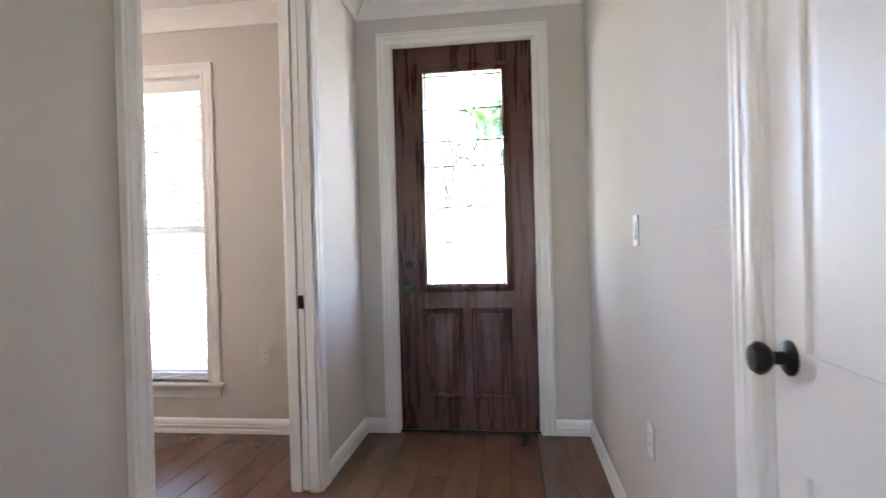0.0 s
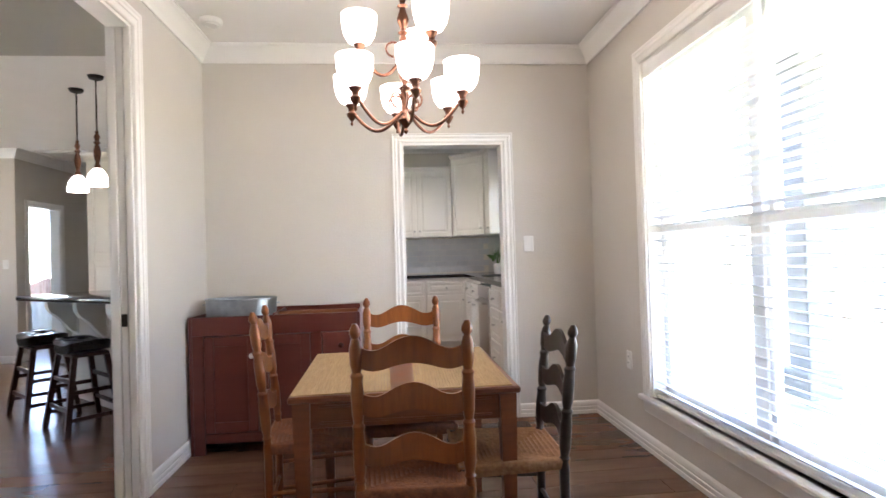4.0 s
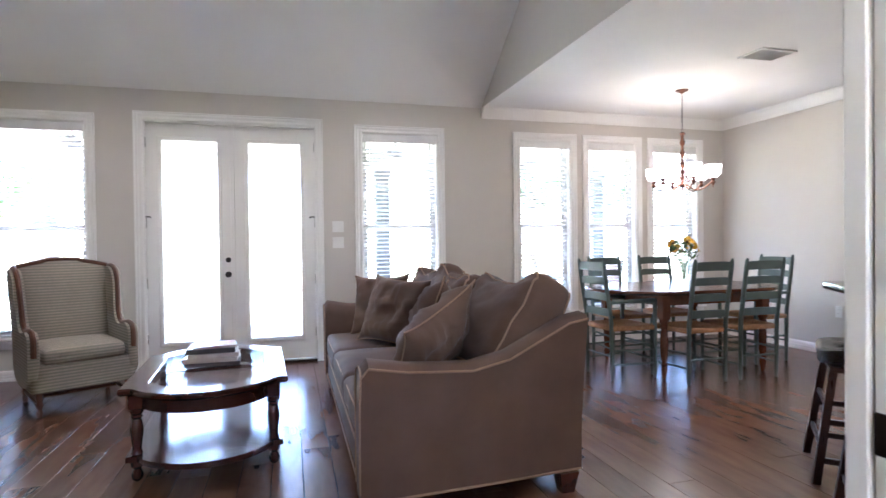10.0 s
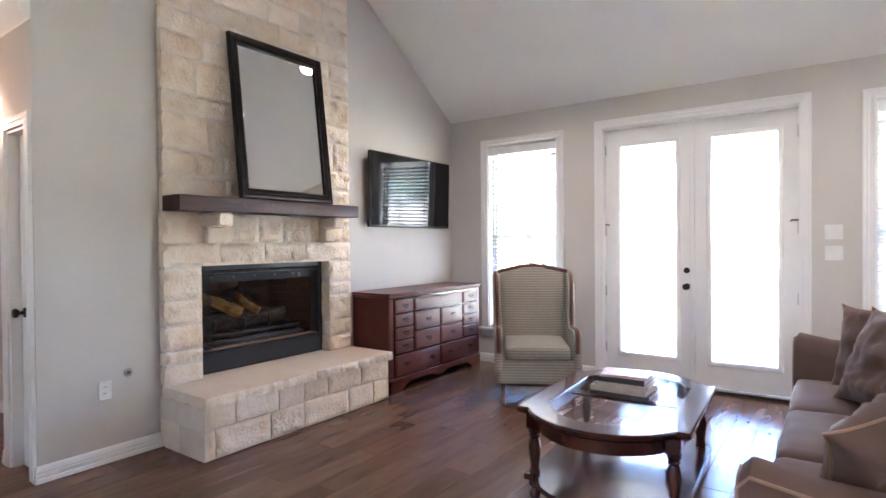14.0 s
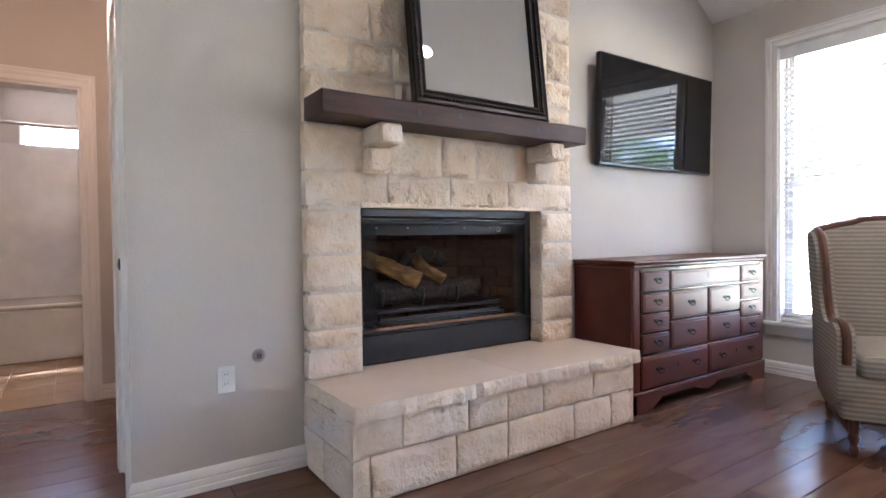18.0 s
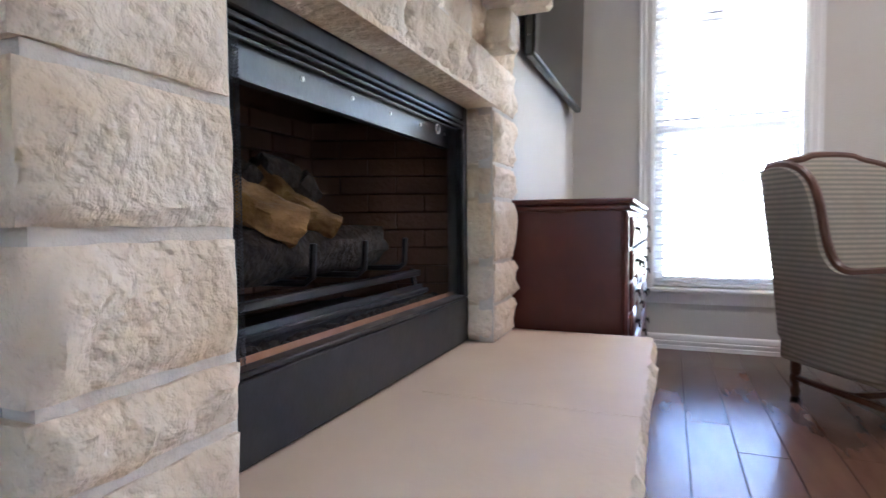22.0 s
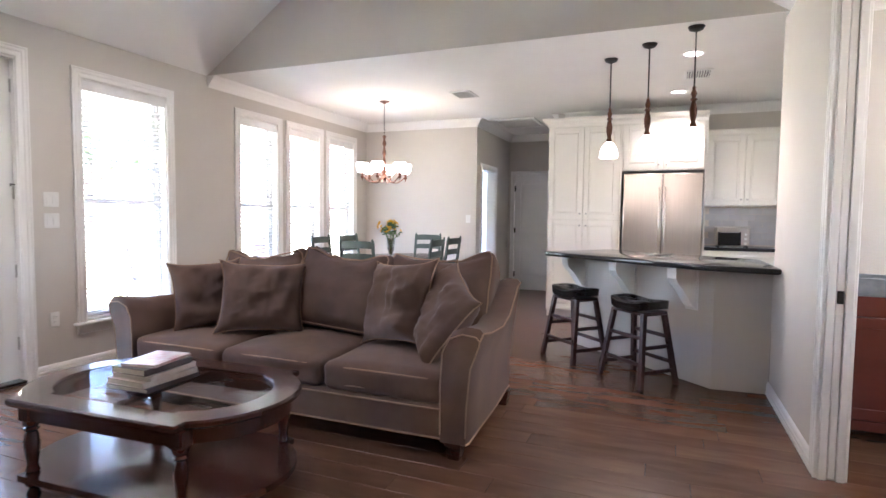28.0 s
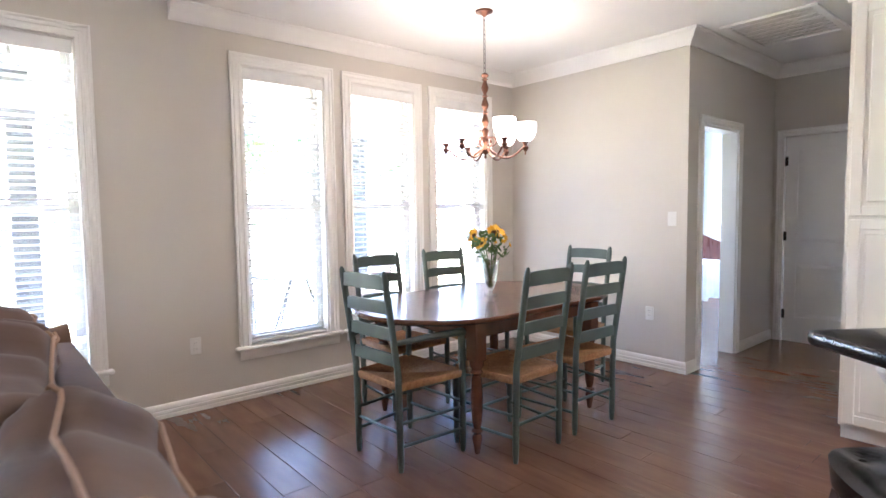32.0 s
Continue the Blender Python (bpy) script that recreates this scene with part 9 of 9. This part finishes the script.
smooth_part("mattress", soft_box(0.95, 0.42, 0.13, 0.06, 8, pose(0.99, -0.42, 0.50)), LINEN, bd)
s = Shape()
nn = 40
for k in range(nn + 1):
    x = 0.03 + 1.9 * k / nn
    w_ = 0.02 * math.sin(k * 1.7) + 0.012 * math.sin(k * 0.6)
    s.v += [(x, -0.45, 0.655), (x, -0.03, 0.65), (x, 0.02 + w_ * 0.2, 0.62), (x, 0.03 + w_ * 0.6, 0.45), (x, 0.035 + w_, 0.20 + 0.015 * math.sin(k * 0.9))]
s.f = [(k * 5 + j, (k + 1) * 5 + j, (k + 1) * 5 + j + 1, k * 5 + j + 1) for k in range(nn) for j in range(4)]
part("bedspread", s, LINEN, bd, "white quilted bedspread", 60)
part("side_rail", Shape().bbox(0.03, 1.9, -0.03, 0.0, 0.28, 0.38, 0.004), DOORW, bd)
for y in (-0.02, -0.82):
    part("foot_post", Shape().lathe([(0.03, 0), (0.03, 0.5), (0.02, 0.55), (0.034, 0.6), (0.004, 0.66)], 12, pose(1.95, y, 0)), DOORW, bd)
# area lamp added in the unseen bedroom opening, standing in for the sky
area_lamp("bedroom_window_light", (-10.7, S - 0.02, 1.45), (-10.7, S + 1, 1.35), 1.7, 1.6, 0.75, (0.86, 0.94, 1.0))


# ---- porches and garden ----
def column(label, x, y, w, z1, mat):
    t = thing("porch_column", label, "column", pose(x, y, 0), group="porch columns")
    part("shaft", Shape().bbox(-w / 2, w / 2, -w / 2, w / 2, FZ - 0.03, z1, 0.012), mat, t)
    part("base", Shape().bbox(-w / 2 - 0.03, w / 2 + 0.03, -w / 2 - 0.03, w / 2 + 0.03, FZ - 0.03, 0.16, 0.012), mat, t)
    part("capital", Shape().bbox(-w / 2 - 0.03, w / 2 + 0.03, -w / 2 - 0.03, w / 2 + 0.03, z1 - 0.12, z1, 0.012), mat, t)


def porch_fan(x, y):
    t = thing("ceiling_fan", "dark ceiling fan under the porch roof", "ceiling fan", pose(x, y, 0), group="porch fans")
    part("rod", Shape().tube([(0, 0, 2.45), (0, 0, 2.619)], 0.014, 8), POSTM, t)
    part("motor", Shape().lathe([(0.02, 2.30), (0.08, 2.31), (0.11, 2.35), (0.11, 2.41), (0.06, 2.45), (0.02, 2.455)], 18), POSTM, t)
    part("lamp_bowl", Shape().lathe([(0.004, 2.20), (0.06, 2.215), (0.09, 2.26), (0.085, 2.298)], 16), CERAMIC, t)
    for k in range(5):
        m = pose(0, 0, 2.37, 0, 0, 72 * k + 10) @ pose(0, 0, 0, 10, 0, 0)
        part("blade", Shape().bbox(0.16, 0.64, -0.065, 0.065, -0.004, 0.004, 0.002, m).bbox(0.09, 0.2, -0.02, 0.02, -0.006, 0.006, 0.002, m), POSTM, t)


structure("roof_porch", Shape().box(-9.0, 3.5, -7.75, S - OUT, 2.62, 2.72), PORCHC, "white boarded ceiling of the back porch", "porch roof", 0)
structure("trim_porch_beam", Shape().bbox(-9.0, 3.5, -7.55, -7.35, 2.44, 2.618, 0.006), TRIM, "white beam along the porch edge", "beam")
for x in (-7.55, -3.5, 1.42):
    column("dark porch column on the patio slab", x, -7.45, 0.24, 2.438, POSTM)
porch_fan(0.33, -5.25)
porch_fan(-3.35, -5.35)
# unseen roof over the front columns, made deep to dim the dining room
structure("roof_front_porch", Shape().box(-4.6, 3.0, FN + OUT, FN + OUT + 2.5, 2.75, 2.85), PORCHC, "unseen front porch roof, deepened to cut sky light to the dining room", "porch roof", 0)
column("dark porch column beside the front walk", -4.15, 6.0, 0.24, 2.749, POSTM)
column("dark porch column beside the front walk", 2.7, 6.0, 0.24, 2.749, POSTM)


def patio_chair(m):
    t = thing("patio_chair", "thin metal patio chair on the porch", "chair", m, group="patio chairs")
    for x in (-0.24, 0.24):
        part("side_frame", Shape().tube([(x, 0.26, 0), (x, 0.24, 0.62), (x, -0.1, 0.64), (x, -0.2, 0.42), (x, -0.24, 0)], 0.012, 6), POSTM, t)
        part("back_post", Shape().tube([(x, -0.2, 0.42), (x, -0.3, 0.98)], 0.012, 6), POSTM, t)
    part("seat", Shape().bbox(-0.24, 0.24, -0.22, 0.25, 0.41, 0.44, 0.01), CURTAIN, t)
    part("backrest", Shape().box(-0.24, 0.24, -0.008, 0.008, 0, 0.5, pose(0, -0.21, 0.47, 10, 0, 0)), CURTAIN, t, smooth=0)


pt = thing("patio_table", "round metal patio table on the porch", "table", pose(-5.85, -5.95, FZ - 0.03))
part("tabletop", Shape().lathe([(0.5, 0.70), (0.52, 0.71), (0.52, 0.725), (0.0, 0.73)], 28), POSTM, pt)
for k in range(4):
    a = k * math.pi / 2 + 0.4
    part("leg", Shape().tube([(0.1 * math.cos(a), 0.1 * math.sin(a), 0.70), (0.4 * math.cos(a), 0.4 * math.sin(a), 0)], 0.015, 6), POSTM, pt)
patio_chair(pose(-6.6, -5.8, FZ - 0.03, 0, 0, -95))
patio_chair(pose(-5.2, -6.4, FZ - 0.03, 0, 0, 60))


def tree(x, y, h, r, seed, label):
    """Tapered trunk, limbs, and a crown of small leaf clumps."""
    rng = random.Random(seed)
    t = thing("tree", label, "tree", pose(x, y, -0.16), group="garden trees")
    s = Shape().tube([(0, 0, 0), (0.05, 0.02, h * 0.25), (-0.04, 0.06, h * 0.5), (0.05, 0, h * 0.8)], [0.2, 0.15, 0.1, 0.03], 10)
    tips = []
    for k in range(9):
        a, z = k * 2.4 + rng.uniform(-0.3, 0.3), h * rng.uniform(0.3, 0.7)
        q = r * rng.uniform(0.6, 0.95)
        p = Vector((math.cos(a) * q, math.sin(a) * q, z + h * rng.uniform(0.08, 0.25)))
        s.tube([(0, 0, z), p * 0.5 + Vector((0, 0, z * 0.55)), p], [0.07, 0.045, 0.015], 6)
        tips += [p, p * 0.6 + Vector((0, 0, z * 0.5))]
    part("trunk", s, TRUNK, t, smooth=60)
    tips += [Vector((0, 0, h * 0.85)), Vector((0, 0, h * 0.7))]
    c = Shape()
    for p in tips:
        rad = r * rng.uniform(0.28, 0.45)
        for k in range(75):
            d = Vector((rng.gauss(0, 1), rng.gauss(0, 1), rng.gauss(0, 0.7)))
            q = p + d.normalized() * rad * rng.uniform(0.3, 1.0)
            u = Vector((rng.uniform(-1, 1), rng.uniform(-1, 1), rng.uniform(-0.6, 0.6))).normalized()
            w = u.orthogonal().normalized()
            e = rng.uniform(0.09, 0.2)
            c.add([q - u * e, q + w * e * 0.5, q + u * e, q - w * e * 0.5], [(0, 1, 2, 3)])
    part("crown", c, LEAF, t, "loose crown of small leaves", 0)


for k, (x, y, h, r) in enumerate(((-6.5, 14, 6, 2.2), (-10.5, 17, 7, 2.6), (-2.2, 26, 7, 2.6), (1.6, 13, 5.5, 2.0), (-15, 26, 8, 3.2), (7, 27, 8, 3.0), (6.5, -17, 6, 2.4), (-13, -22, 7, 2.6), (-19, -27, 8, 3.2))):
    tree(x, y, h, r, 40 + k, "leafy shade tree on the lawn beyond the front porch" if y > 0 else "leafy shade tree on the lawn beyond the patio")


# ---- floor planks ----
def planks():
    widths = 0.162
    rng = random.Random(5)
    meshes = {}
    x = -12.1
    rest = Shape()
    fl = thing("floor", "dark brown hand-scraped wood plank floor", "floor", pose(0, 0, FZ), kind="structure")
    count = 0
    while x < EX + 0.05:
        y = S - 2.2 + rng.uniform(0, 1.2)
        if x > -7.4:
            y = S - rng.uniform(0, 1.2)
        while y < FN:
            ln = 1.215
            x0, x1, y0, y1 = x + 0.0012, x + widths - 0.0012, max(y + 0.0012, S), min(y + ln - 0.0012, FN)
            if y1 - y0 > 0.02:
                dz = rng.uniform(-0.0008, 0.0)
                inside = -4.6 < x < 1.2 and S < (y0 + y1) / 2 < 1.2 or -0.4 < x < 1.2 or (-3.9 < x < -0.4 and (y0 + y1) / 2 > 1.2)
                if inside and count < 290:
                    key = round(y1 - y0, 3)
                    if key not in meshes:
                        meshes[key] = Shape().bbox(-(x1 - x0) / 2, (x1 - x0) / 2, -key / 2, key / 2, -0.006, 0, 0.0016).mesh("plank", FLOORW, 0)
                    o = part("plank", meshes[key], FLOORW, fl)
                    o.location = ((x0 + x1) / 2, (y0 + y1) / 2, dz)
                    count += 1
                else:
                    rest.box(x0, x1, y0, y1, -0.006, dz)
            y += ln
        x += widths
    tagged(part("planks", rest, FLOORW, fl, smooth=0), kind="stuff")


planks()
